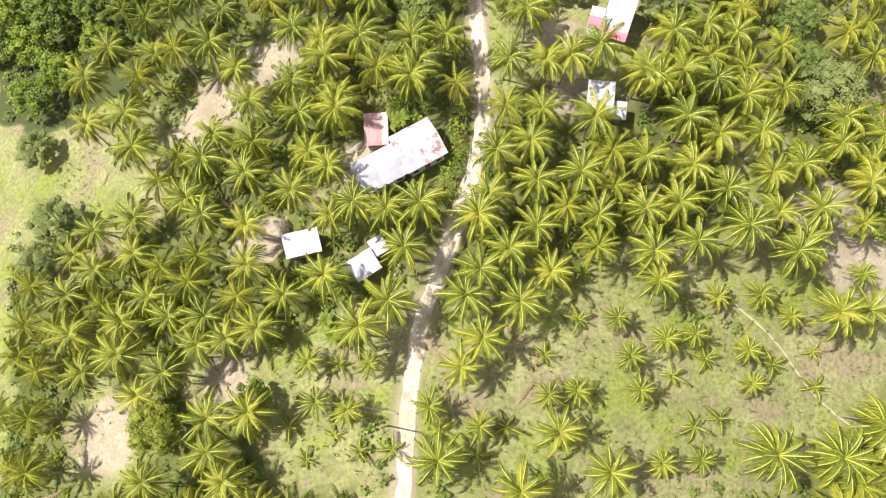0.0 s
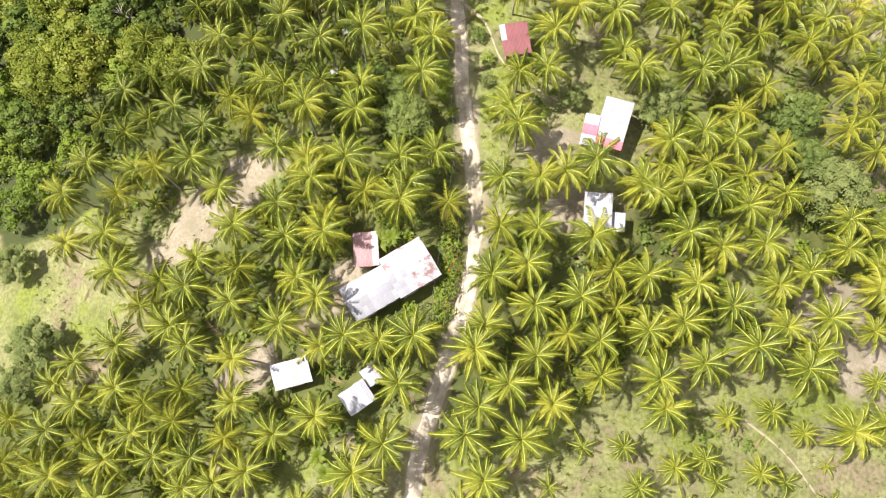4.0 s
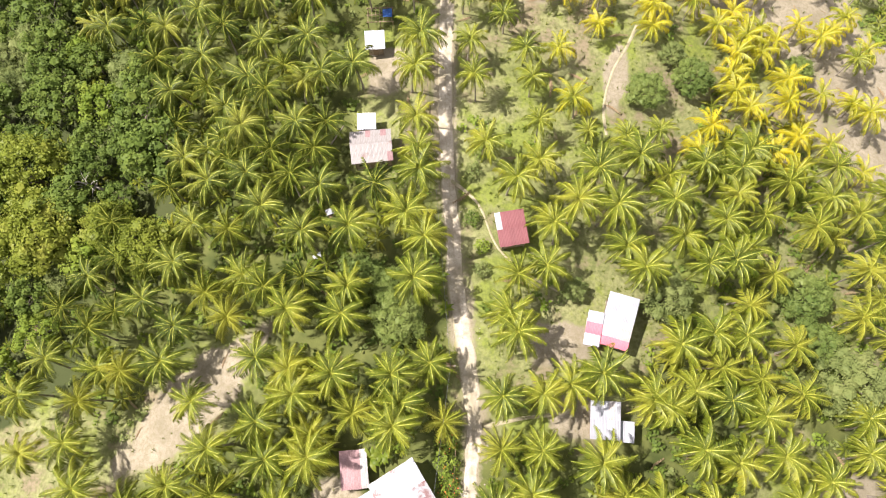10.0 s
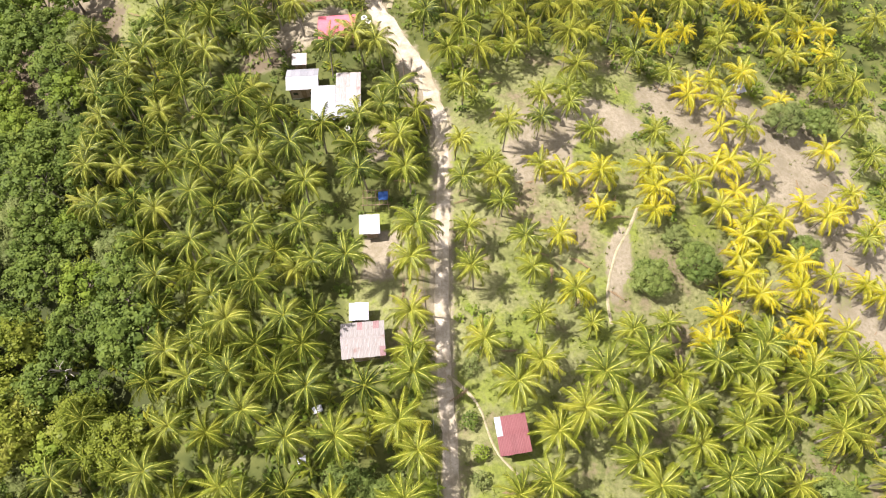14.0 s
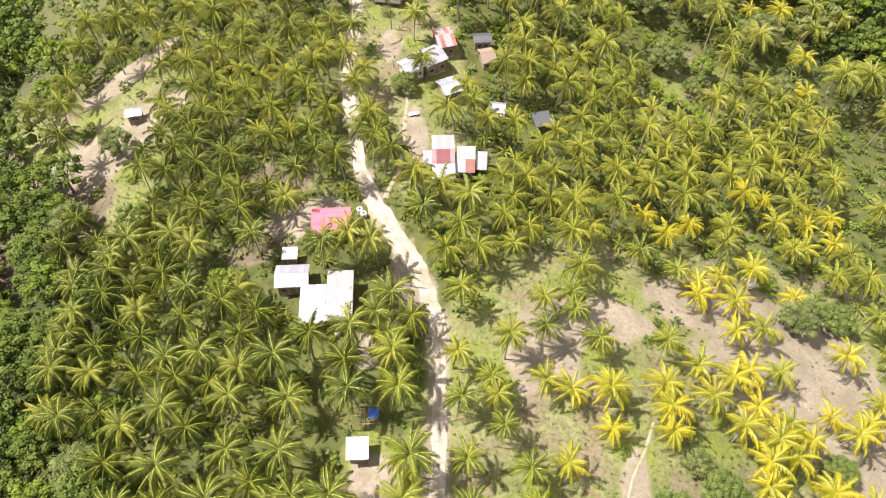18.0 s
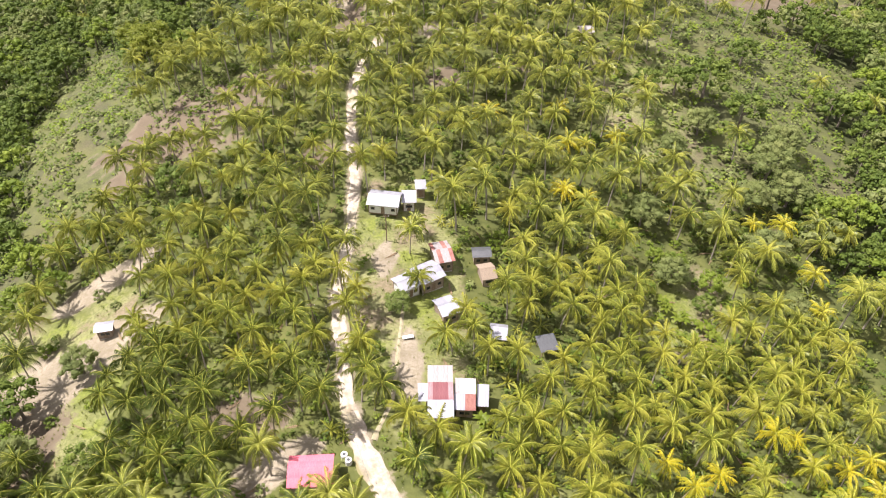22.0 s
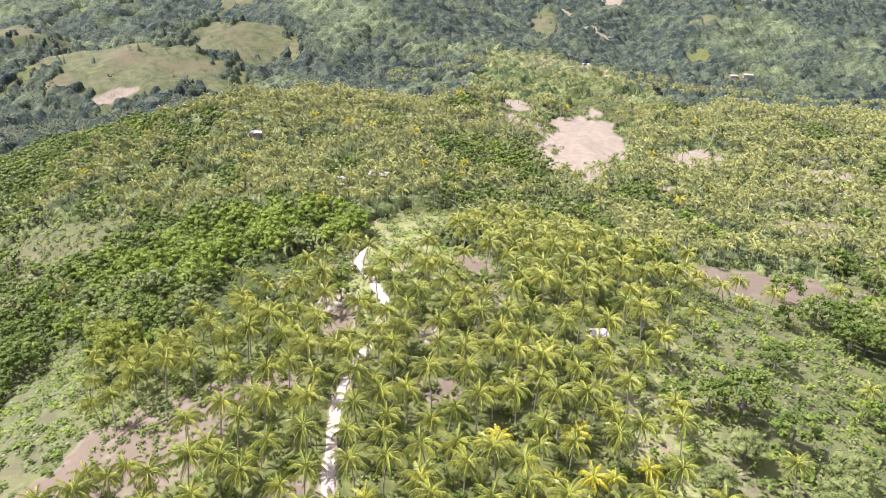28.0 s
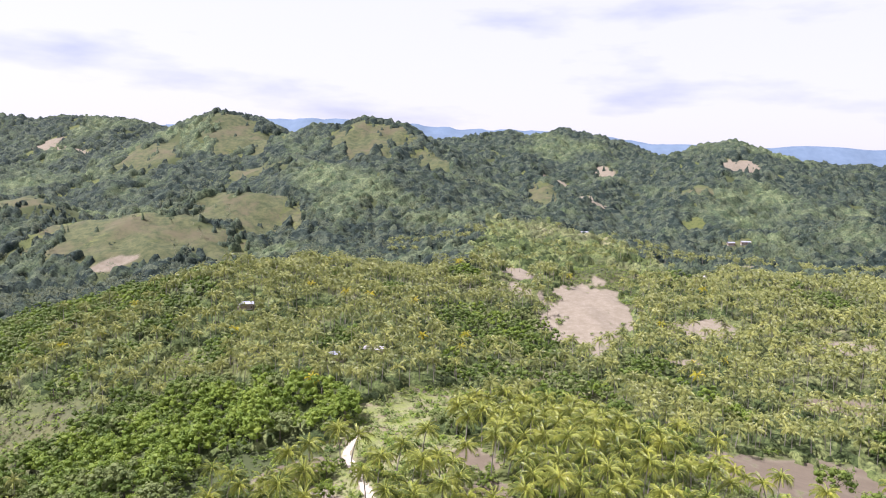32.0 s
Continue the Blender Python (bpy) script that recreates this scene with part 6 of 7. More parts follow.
grove("far_wood", "dark-green woods on the far slopes", WOOD_SHAPES, spots_of(a[tone < 0.58]), 75, [TREE_LEAF, BARK], category="woodland")
grove("far_pale_wood", "grey-green trees and scrub on the far slopes", WOOD_SHAPES, spots_of(a[(tone >= 0.58) & (tone < 0.86)]), 76, [GREY_LEAF, BARK], category="woodland")
grove("far_bright_wood", "bright green trees on the far slopes", WOOD_SHAPES, spots_of(a[tone >= 0.86]), 77, [BRIGHT_LEAF, BARK], category="woodland")

# forests of the hills beyond: a canopy of lumpy crowns, with palms and trees standing out of it
def canopy_material(name, deep, bright):
    m, nt, bsdf = nodes_of(name)
    tc = nt.nodes.new("ShaderNodeTexCoord")
    vo = add(nt, "ShaderNodeTexVoronoi", Scale=0.13)
    nt.links.new(tc.outputs["Object"], vo.inputs["Vector"])
    sep = nt.nodes.new("ShaderNodeSeparateColor")
    nt.links.new(vo.outputs["Color"], sep.inputs[0])
    crown = ramp_of(nt, sep.outputs[0], [(p, deep[k]) for k, p in enumerate((0.1, 0.55, 0.95))])
    big, mid = noise_fac(nt, 0.006, 5, 0.65), noise_fac(nt, 0.05, 4)
    pale = ramp_of(nt, sep.outputs[1], [(0.1, bright[0]), (0.9, bright[1])])
    col = mixed(nt, ramp_of(nt, big, [(0.51, (0, 0, 0)), (0.64, (1, 1, 1))]), crown, pale)
    col = mixed(nt, ramp_of(nt, mid, [(0.52, (0, 0, 0)), (0.72, (0.7, 0.7, 0.7))]), col, (0.062, 0.08, 0.034))
    leafy = nt.nodes.new("ShaderNodeMix")
    leafy.data_type, leafy.blend_type = "RGBA", "MULTIPLY"
    leafy.inputs["Factor"].default_value = 1.0
    nt.links.new(col, leafy.inputs["A"])
    nt.links.new(ramp_of(nt, noise_fac(nt, 0.4, 5, 0.8), [(0.38, (0.35, 0.4, 0.4)), (0.62, (1.5, 1.5, 1.4))]), leafy.inputs["B"])
    nt.links.new(leafy.outputs["Result"], bsdf.inputs["Base Color"])
    bsdf.inputs["Roughness"].default_value = 0.9
    bsdf.inputs["Specular IOR Level"].default_value = 0.15
    bumped(nt, bsdf, noise_fac(nt, 0.7, 4, 0.75), 0.9, 0.9)
    return m


# canopy darkened and blued: cloud shade and haze are in its base colours
SHADED_CANOPY = canopy_material("shaded_hill_canopy", ((0.016, 0.026, 0.022), (0.033, 0.046, 0.034), (0.068, 0.08, 0.052)), ((0.065, 0.09, 0.044), (0.13, 0.15, 0.075)))
# lighter copy for slopes and spur in sun: the sunlight is in the colour
SUNLIT_FLOOR = canopy_material("sunlit_slope_floor", ((0.04, 0.057, 0.019), (0.085, 0.107, 0.034), (0.15, 0.168, 0.062)), ((0.10, 0.11, 0.042), (0.20, 0.185, 0.10)))


def forested(x, y):
    """Where the far hills carry trees: 0 to 1."""
    return np.clip(1.15 - 1.6 * inside(OPEN, x, y) - 1.6 * inside(BARE, x, y) + 0.9 * waves(x, y, 60, 57) + 0.7 * waves(x, y, 21, 58) - 0.6 * (waves(x, y, 210, 14) < -0.3), 0, 1)


def canopy(name, label, x1, y0, y1, step, cell, seed, flat=1.0):
    r = np.random.RandomState(seed)
    tab = r.uniform(size=(4, 131, 127))
    gx, gy = np.meshgrid(np.arange(-x1, x1 + 1, step), np.arange(y0, y1 + 1, step))
    gx, gy = gx + r.uniform(-0.3, 0.3, gx.shape) * step, gy + r.uniform(-0.3, 0.3, gx.shape) * step
    ci, cj = np.floor(gx / cell).astype(int), np.floor(gy / cell).astype(int)
    dome = np.zeros(gx.shape)
    for di in (-1, 0, 1):
        for dj in (-1, 0, 1):
            t = tab[:, (ci + di) % 131, (cj + dj) % 127]
            cx, cy, rad = (ci + di + 0.15 + 0.7 * t[0]) * cell, (cj + dj + 0.15 + 0.7 * t[1]) * cell, cell * (0.42 + 0.4 * t[2])
            q = 1 - ((gx - cx) ** 2 + (gy - cy) ** 2) / rad ** 2
            dome = np.maximum(dome, np.where(q > 0, rad * (0.7 + 0.7 * t[3]) * np.sqrt(np.maximum(q, 0)) + 3.0 * t[3], 0))
    wood = forested(gx, gy)
    if flat < 1:
        wood = wood * ~near_road(gx, gy, 4) * np.all([np.hypot(gx - hx, gy - hy) > rad + 1 for hx, hy, rad in HOUSE_SPOTS], axis=0)
    wood[:2], wood[-2:], wood[:, :2], wood[:, -2:] = 0, 0, 0, 0
    gz = height(gx, gy) + np.where(wood > 0.4, flat * (dome - 0.6 + r.uniform(-0.5, 0.5, gx.shape)), -4.0)
    live = (wood > 0.4) & seen_from_path(gx, gy)
    h, w = gx.shape
    idx = np.arange(w * h).reshape(h, w)
    use = live[:-1, :-1] | live[:-1, 1:] | live[1:, 1:] | live[1:, :-1]
    f = np.stack([idx[:-1, :-1], idx[:-1, 1:], idx[1:, 1:], idx[1:, :-1]], -1)[use]
    used = np.unique(f)
    back = np.zeros(w * h, int)
    back[used] = np.arange(len(used))
    # lighter, thinner growth on the farmed spur beyond the cliff; sunlight painted into colour
    fx, fy = gx.ravel()[f[:, 0]], gy.ravel()[f[:, 0]]
    spur = (np.abs(fx - 105 - 0.1 * (fy - 700) - 40 * waves(fx, fy, 120, 61)) < 78) & (fy < 1010 + 60 * waves(fx, fy, 90, 62))
    me = mesh_from(name, np.stack([gx, gy, gz], -1).reshape(-1, 3)[used], back[f], [SHADED_CANOPY, SUNLIT_FLOOR], np.where(spur | (flat < 1), 1, 0))
    tagged(new(name, me), label, "woodland", kind="stuff")


canopy("slope_undergrowth", "dense low undergrowth between the palms on the far slopes", 320, 368, 700, 1.9, 4.4, 203, 0.6)
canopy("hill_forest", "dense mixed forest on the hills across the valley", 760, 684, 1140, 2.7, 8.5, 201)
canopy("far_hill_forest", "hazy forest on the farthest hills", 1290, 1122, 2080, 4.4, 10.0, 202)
TINY_PALM = [star_palm(8.5, 0.05, 9, 68, 1.0, 4.6, 1), star_palm(7.0, 0.15, 8, 69, 1.0, 4.6, 1)]
TINY_TREE = [tree_arrays(4.6, 3.6, 8, 5, 3, 1.9, 84), tree_arrays(3.8, 3.2, 7, 4, 3, 1.7, 85)]
gx, gy, rr = grid_spots(-1150, 1150, 680, 1500, 13.5, 24)
keep = seen_from_path(gx, gy) & (inside(BARE, gx, gy) < 0.4) & (gy < 780 + 720 * rr.uniform(size=len(gx)))
field = inside(OPEN, gx, gy) > 0.4
keep &= ~field | (rr.uniform(size=len(gx)) < 0.12)
patchy = waves(gx, gy, 240, 15) + rr.uniform(-0.4, 0.4, len(gx))
sel = keep & (patchy < 0.0)
# palms on the sunlit spur take the lighter leaf, its sunlight in the colour
sunny = sel & (gy < 960) & (gx > -60)
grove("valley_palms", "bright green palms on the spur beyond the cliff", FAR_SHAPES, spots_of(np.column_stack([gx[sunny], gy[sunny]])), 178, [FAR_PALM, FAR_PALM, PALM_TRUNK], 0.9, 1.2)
sel &= ~sunny
grove("hill_palms", "coconut palms on the distant hills", TINY_PALM, spots_of(np.column_stack([gx[sel], gy[sel]])), 78, [HAZY_HILL_PALE, HAZY_HILL_PALE, PALM_TRUNK], 0.9, 1.25)
sel = keep & (patchy >= 0.0)
a = np.column_stack([gx[sel], gy[sel]])
tone = rr.uniform(size=len(a))
grove("hill_woods", "dark trees standing out on the distant hills", TINY_TREE, spots_of(a[tone < 0.55]), 79, [HAZY_HILL_LEAF, BARK], 0.6, 1.1, "woodland")
grove("hill_scrub", "paler trees on the distant hills", TINY_TREE, spots_of(a[tone >= 0.55]), 80, [HAZY_HILL_PALE, BARK], 0.5, 1.0, "woodland")

# low scrub on the open far slopes
LOW = [leaf_cloud([(0, 0, 0.5, 1.1), (1.2, 0.6, 0.4, 0.9)], 8, 0.7, s) for s in (86, 87)]
gx, gy, rr = grid_spots(-330, 330, 190, 720, 2.7, 27, 0.5)
steep = (np.abs(gx - 10) > 38) | (gy > 300)
keep = steep & seen_from_path(gx, gy) & (inside(OPEN, gx, gy) > 0.3) & (inside(BARE, gx, gy) < 0.4) & (inside(BROWN, gx, gy) < 0.3) & (waves(gx, gy, 24, 20) > np.where((gy > 340) & (np.abs(gx) < 60), -0.25, -0.4)) & ~near_road(gx, gy, 3)
a = np.column_stack([gx[keep], gy[keep]])
tone = rr.uniform(size=len(a)) + 0.6 * waves(a[:, 0], a[:, 1], 26, 29)
for nm, lo, hi, mt, lab in (("slope_scrub", -9, 0.3, BRIGHT_LEAF, "pale green scrub on open slopes"), ("grey_slope_scrub", 0.3, 0.62, GREY_LEAF, "grey-green scrub on open slopes"), ("dark_slope_scrub", 0.62, 9, TREE_LEAF, "dark-green scrub on open slopes")):
    grove(nm, lab, LOW, spots_of(a[(tone >= lo) & (tone < hi)]), 88, mt, 0.5, 1.6, "scrub")

# bushes between the palms of the crest
gx, gy, rr = grid_spots(-84, 96, 150, 372, 6.0, 44, 0.5)
keep = (rr.uniform(size=len(gx)) < 0.42) & (inside(OPEN, gx, gy) < 0.5) & (inside(BARE, gx, gy) < 0.5) & ~near_road(gx, gy, 4)
keep &= np.all([np.hypot(gx - hx, gy - hy) > rad + 1 for hx, hy, rad in HOUSE_SPOTS], axis=0)
a = np.column_stack([gx[keep], gy[keep]])
tone = rr.uniform(size=len(a))
for nm, lo, hi, mt, lab in (("dark_bushes", 0, 0.4, TREE_LEAF, "dark-green bushes between the palm trunks"), ("bright_bushes", 0.4, 0.8, BRIGHT_LEAF, "lime-green bushes between the palm trunks"), ("grey_bushes", 0.8, 1.1, GREY_LEAF, "grey-green bushes between the palm trunks")):
    grove(nm, lab, FINE_SHAPES[2:], spots_of(a[(tone >= lo) & (tone < hi)], 1.0), 195, [mt, BARK], 0.32, 0.62, "bushes")

# undergrowth and grass
def tuft_arrays(blades, tall, seed):
    r = np.random.RandomState(seed)
    v, f = [], []
    for k in range(blades):
        a, q = r.uniform(0, 6.28), r.uniform(0.25, 0.9)
        b = np.array([r.uniform(-0.2, 0.2), r.uniform(-0.2, 0.2), -0.03])
        d = np.array([math.cos(a) * q, math.sin(a) * q, 1.0]) * tall * r.uniform(0.6, 1.2)
        s = np.array([-math.sin(a), math.cos(a), 0]) * tall * 0.13
        n = len(v)
        v += [b - s, b + s, b + d]
        f.append((n, n + 1, n + 2))
    return np.array(v), np.array(f)


SHRUBS = [leaf_cloud([(0, 0, 0.5, 0.8), (0.6, 0.3, 0.4, 0.6), (-0.4, 0.5, 0.45, 0.6)], 7, 0.5, s) for s in (91, 92, 93)]
gx, gy, rr = grid_spots(-150, 110, -45, 372, 2.6, 25, 0.5)
dens = waves(gx, gy, 30, 16) * 0.5 + waves(gx, gy, 11, 17) * 0.5
op, ba = inside(OPEN, gx, gy), inside(BARE, gx, gy)
keep = (dens > np.where((op > 0.4) | (inside(SPARSE, gx, gy) > 0.4), 0.25, -0.5)) & ((op < 0.3) | (np.abs(gx) < 60)) & (ba < 0.4) & ~near_road(gx, gy, 2.6) & (np.abs(gx + 5) < 70 + 0.25 * np.maximum(gy, 0))
keep &= np.all([np.hypot(gx - hx, gy - hy) > rad + 0.3 for hx, hy, rad in HOUSE_SPOTS], axis=0)
a = np.column_stack([gx[keep], gy[keep]])
tone = rr.uniform(size=len(a))
for nm, lo, hi, mt, lab in (("undergrowth", 0, 0.45, TREE_LEAF, "low dark-green undergrowth below the palms"), ("scrub", 0.45, 0.8, BRIGHT_LEAF, "fresh green scrub below the palms"), ("dry_scrub", 0.8, 1.1, GREY_LEAF, "dry grey-green scrub")):
    grove(nm, lab, SHRUBS, spots_of(a[(tone >= lo) & (tone < hi)]), 94, mt, 0.5, 1.3, "undergrowth")
TUFTS = [tuft_arrays(7, 0.5, s) for s in (95, 96, 97)]
gx, gy, rr = grid_spots(-75, 80, -40, 230, 1.5, 26, 0.5)
dens = waves(gx, gy, 17, 18) * 0.6 + waves(gx, gy, 5, 19) * 0.4
keep = (dens > -0.1) & ((inside(BARE, gx, gy) < 0.55) | (rr.uniform(size=len(gx)) < 0.22)) & ~near_road(gx, gy, 1.9)
keep &= np.all([np.hypot(gx - hx, gy - hy) > rad - 0.6 for hx, hy, rad in HOUSE_SPOTS], axis=0)
grove("grass", "tufts of dry yellow-green grass", TUFTS, spots_of(np.column_stack([gx[keep], gy[keep]])), 98, GRASS, 0.5, 1.3, "grass")
# young palms and spiky plants under the tall ones
SPIKY = [star_palm(0.5, 0.0, 11, s, 0.16, 1.7) for s in (101, 102, 103)]
gx, gy, rr = grid_spots(-80, 90, -40, 240, 4.2, 34, 0.5)
keep2 = (inside(OPEN, gx, gy) < 0.5) & (inside(SPARSE, gx, gy) < 0.5) & (inside(BARE, gx, gy) < 0.4) & ~near_road(gx, gy, 2.6) & (waves(gx, gy, 28, 35) > -0.05)
keep2 &= np.all([np.hypot(gx - hx, gy - hy) > rad + 0.5 for hx, hy, rad in HOUSE_SPOTS], axis=0)
grove("young_palm_undergrowth", "low spiky young palms between the trunks", SPIKY, spots_of(np.column_stack([gx[keep2], gy[keep2]])), 104, [PALM_GROVE, RACHIS, PALM_TRUNK], 0.6, 1.6, "undergrowth")
# fallen fronds
v_, f_, m_ = frond_shape(3.6, 0.12, 0.2, 9, 0.6, 105, ribs=3, sag=0.05)
v_[:, 2] += 0.08
gx, gy, rr = grid_spots(-75, 80, -40, 230, 7.5, 36, 0.5)
keep2 = ~near_road(gx, gy, 3.0) & (rr.uniform(size=len(gx)) < 0.6)
keep2 &= np.all([np.hypot(gx - hx, gy - hy) > rad + 1 for hx, hy, rad in HOUSE_SPOTS], axis=0)
grove("fallen_fronds", "dry brown palm fronds lying on the ground", [(v_, f_, m_)], spots_of(np.column_stack([gx[keep2], gy[keep2]])), 106, [DEAD_LEAF, DEAD_LEAF], 0.6, 1.0, "fallen fronds")
# loose stones on the road and its verges
ico = ball(0.13, 1)
sv, sf = np.array([v_.co[:] for v_ in ico.verts]) * [1.2, 0.9, 0.6], np.array([[q.index for q in f_.verts] for f_ in ico.faces])
ico.free()
STONE = plain_material("stone", (0.24, 0.21, 0.17), (0.40, 0.36, 0.30), 4, 0.9, 0.3)
rs = np.random.RandomState(37)
ks = rs.randint(2, len(ROAD) - 4, 420)
tt = rs.uniform(size=420)
rx_ = np.array([ROAD[k][0] + (ROAD[k + 1][0] - ROAD[k][0]) * t_ for k, t_ in zip(ks, tt)]) + rs.choice((-1, 1), 420) * rs.uniform(0.2, 2.8, 420)
ry_ = np.array([ROAD[k][1] + (ROAD[k + 1][1] - ROAD[k][1]) * t_ for k, t_ in zip(ks, tt)])
grove("road_stones", "pale loose stones along the dirt road", [(sv, sf)], spots_of(np.column_stack([rx_, ry_]), 0.06), 107, STONE, 0.25, 0.9, "stones")

for root_ in (*PALMS, *JOINED, MANGO, *FOREST):
    for o in (*root_.children_recursive, root_):
        bpy.data.objects.remove(o)


# ---- small things along the way ----
PATH_DIRT = plain_material("footpath_dirt", (0.22, 0.20, 0.105), (0.40, 0.35, 0.25), 0.8, 0.95, 0.4, dist=0.04)
strip([(38.9, 22.6), (46.3, 17.1), (50.0, 12.1), (52.7, 8.8), (57.1, 5.2), (64, 2)], 0.32, 0.05, "footpath", PATH_DIRT, "narrow trodden footpath through the grass", "path", across=4)
strip([(-2.1, 86.9), (1.3, 84.3), (3.1, 80.6), (3.8, 76.5), (8.5, 72.0), (14, 69)], 0.3, 0.05, "footpath", PATH_DIRT, "narrow footpath from the road to a hut", "path", across=4)
strip([(29.5, 116), (27.8, 112.2), (24.4, 106.9), (23.1, 102.8), (22.3, 99.8), (22.6, 94)], 0.42, 0.05, "footpath", PATH_DIRT, "pale footpath down the bare slope", "path", across=4)
strip([(-9.0, 197), (-9.6, 185.6), (-9.7, 176.2), (-10.1, 168.0), (-13, 158)], 0.7, 0.05, "footpath", PATH_DIRT, "worn dirt track across the yard", "path", across=4)
strip([(1.8, 50.5), (6, 51.5), (11, 52), (15, 52.5)], 0.4, 0.05, "footpath", PATH_DIRT, "trodden path from the road to a hut", "path", across=4)

BANANA = make_banana(3)
for x, y, n_, spread in ((-3.9, 67.5, 4, 2.2), (-4.2, 72.0, 2, 1.5), (54, 87, 6, 4), (58.5, 84, 4, 3), (-0.6, 147.4, 5, 2.4), (-1.6, 141.8, 4, 2), (48.2, 198.5, 12, 6), (54, 192, 12, 6), (-19.5, 14.5, 4, 2.5), (-12.5, 47.0, 3, 1.6), (4.4, 162, 3, 2), (-26, 130.0, 3, 2)):
    for k in range(n_):
        q, w = rnd.uniform(0, 6.28), spread * rnd.uniform(0.2, 1)
        px, py = x + math.cos(q) * w, y + math.sin(q) * w
        if not near_road(px, py, 2.0):
            plant(BANANA, px, py, rnd.uniform(0, 360), rnd.uniform(0.6, 0.95))
for o in (*BANANA.children_recursive, BANANA):
    bpy.data.objects.remove(o)


def shrub(x, y, rad, tall, material, seed, label, flowers=0, name="shrub"):
    root = new(name)
    root.matrix_basis = pose(x, y, ground(x, y), 0, 0, seed * 40)
    pts = crown_clumps(10, rad, tall * 0.6, tall * 0.5, seed, (0.35, 0.55))
    for k in range(4):
        c = pts[k * 2]
        v, f = tube([(0, 0, -0.2), (c[0] * 0.4, c[1] * 0.4, c[2] * 0.6), c[:3]], [0.05, 0.035, 0.015], 5)
        share("stem", mesh_from("stem", v, f, BARK), root)
    v, f = leaf_cloud(pts, 30, 0.26, seed)
    share("foliage", mesh_from("foliage", v, f, material), root)
    if flowers:
        v, f = leaf_cloud(pts, flowers, 0.16, seed + 9)
        v[:, 2] += 0.12
        share("flowers", mesh_from("flowers", v, f, FLOWER_RED), root, None)
    return tagged(root, label, "shrub")


for k, (x, y, rad, fl) in enumerate(((-3.4, 48.5, 1.5, 2), (-3.2, 45.5, 1.6, 1), (-3.0, 42.5, 1.6, 4), (-3.6, 39.5, 1.7, 0), (-4.4, 36.5, 1.6, 1))):
    shrub(x, y, rad, 1.9, BRIGHT_LEAF, 20 + k, "roadside flowering shrub with orange blossoms" if fl else "leafy green roadside shrub", fl)
for k, (x, y, rad) in enumerate(((-9.0, 34.5, 2.4), (-11.6, 33.0, 1.8), (-6.4, 36.0, 1.8), (-12.0, 50.2, 2.0), (-9.4, 51.2, 2.0), (-6.8, 51.6, 1.8), (-9.3, 87.2, 2.0), (-19.6, 222.4, 1.2), (-15.2, 216.3, 1.5), (-13.8, 227.5, 1.5), (3.8, 173.5, 1.6), (-6.5, 160.5, 1.7), (1.2, 179.5, 1.8), (-2.2, 180.3, 1.6), (4.2, 179.2, 1.7), (3.0, 94, 1.4), (2.6, 91, 1.3), (1.9, 72.6, 1.2), (2.2, 76.0, 1.1), (0.8, 80.4, 1.2), (1.0, 88.0, 1.2))):
    shrub(x, y, rad, 1.7, (BRIGHT_LEAF, TREE_LEAF, GREY_LEAF)[k % 3], 40 + k, ("fresh green leafy shrub near the houses", "dark green rounded shrub near the road", "dusty grey-green shrub on the verge")[k % 3])
shrub(-8.4, 52.6, 1.3, 1.6, TREE_LEAF, 71, "garden shrub with deep red flowers", 10)


def dead_tree(x, y):
    root = new("dead_tree")
    root.matrix_basis = pose(x, y, ground(x, y), 0, 14, 200)
    v, f = tube([(0, 0, -0.6), (0.2, 0, 3), (0.5, 0.1, 6.5)], [0.3, 0.22, 0.12], 7)
    share("trunk", mesh_from("trunk", v, f, DEAD_WOOD), root)
    r = random.Random(8)
    for k in range(16):
        z0 = r.uniform(2.2, 6.4)
        a, ln = k * GOLDEN, r.uniform(1.6, 3.4)
        b = Vector((0.08 * z0, 0, z0))
        e_ = b + Vector((math.cos(a) * ln, math.sin(a) * ln, ln * 0.7))
        v, f = tube([b, b.lerp(e_, 0.5) + Vector((0, 0, 0.25)), e_], [0.09, 0.06, 0.02], 5)
        share("branch", mesh_from("branch", v, f, DEAD_WOOD), root)
    return tagged(root, "bare dead tree with pale grey branches", "tree")


DEAD_WOOD = plain_material("dead_wood", (0.34, 0.30, 0.27), (0.52, 0.48, 0.44), 3, 0.9, 0.3)
dead_tree(-60.5, 90.5)


def utility_pole(x, y, tall=7.5, yaw=0):
    root = new("utility_pole")
    root.matrix_basis = pose(x, y, ground(x, y), 0, 0, yaw)
    v, f = tube([(0, 0, -0.8), (0, 0, tall * 0.5), (0, 0, tall)], [0.13, 0.11, 0.09], 8)
    share("pole", mesh_from("pole", v, f, WOOD), root)
    box_part("crossarm", (-0.7, -0.05, tall - 0.6), (0.7, 0.05, tall - 0.48), WOOD, root)
    for sx in (-0.6, 0, 0.6):
        bm = bmesh.new()
        bmesh.ops.create_cone(bm, cap_ends=True, segments=8, radius1=0.05, radius2=0.03, depth=0.14, matrix=Matrix.Translation((sx, 0, tall - 0.41)))
        part("insulator", bm, PAINT, root)
    return tagged(root, "slim wooden utility pole beside the dirt road", "utility pole", "utility poles along the road")


POLES = [(-11.3, 2.0), (-7.2, 26.0), (-2.6, 58.0), (-5.2, 96.0), (-9.2, 139.5), (-26.0, 184.0), (-13.9, 211.1), (-29.0, 255.0)]
for x, y in POLES:
    utility_pole(x, y)
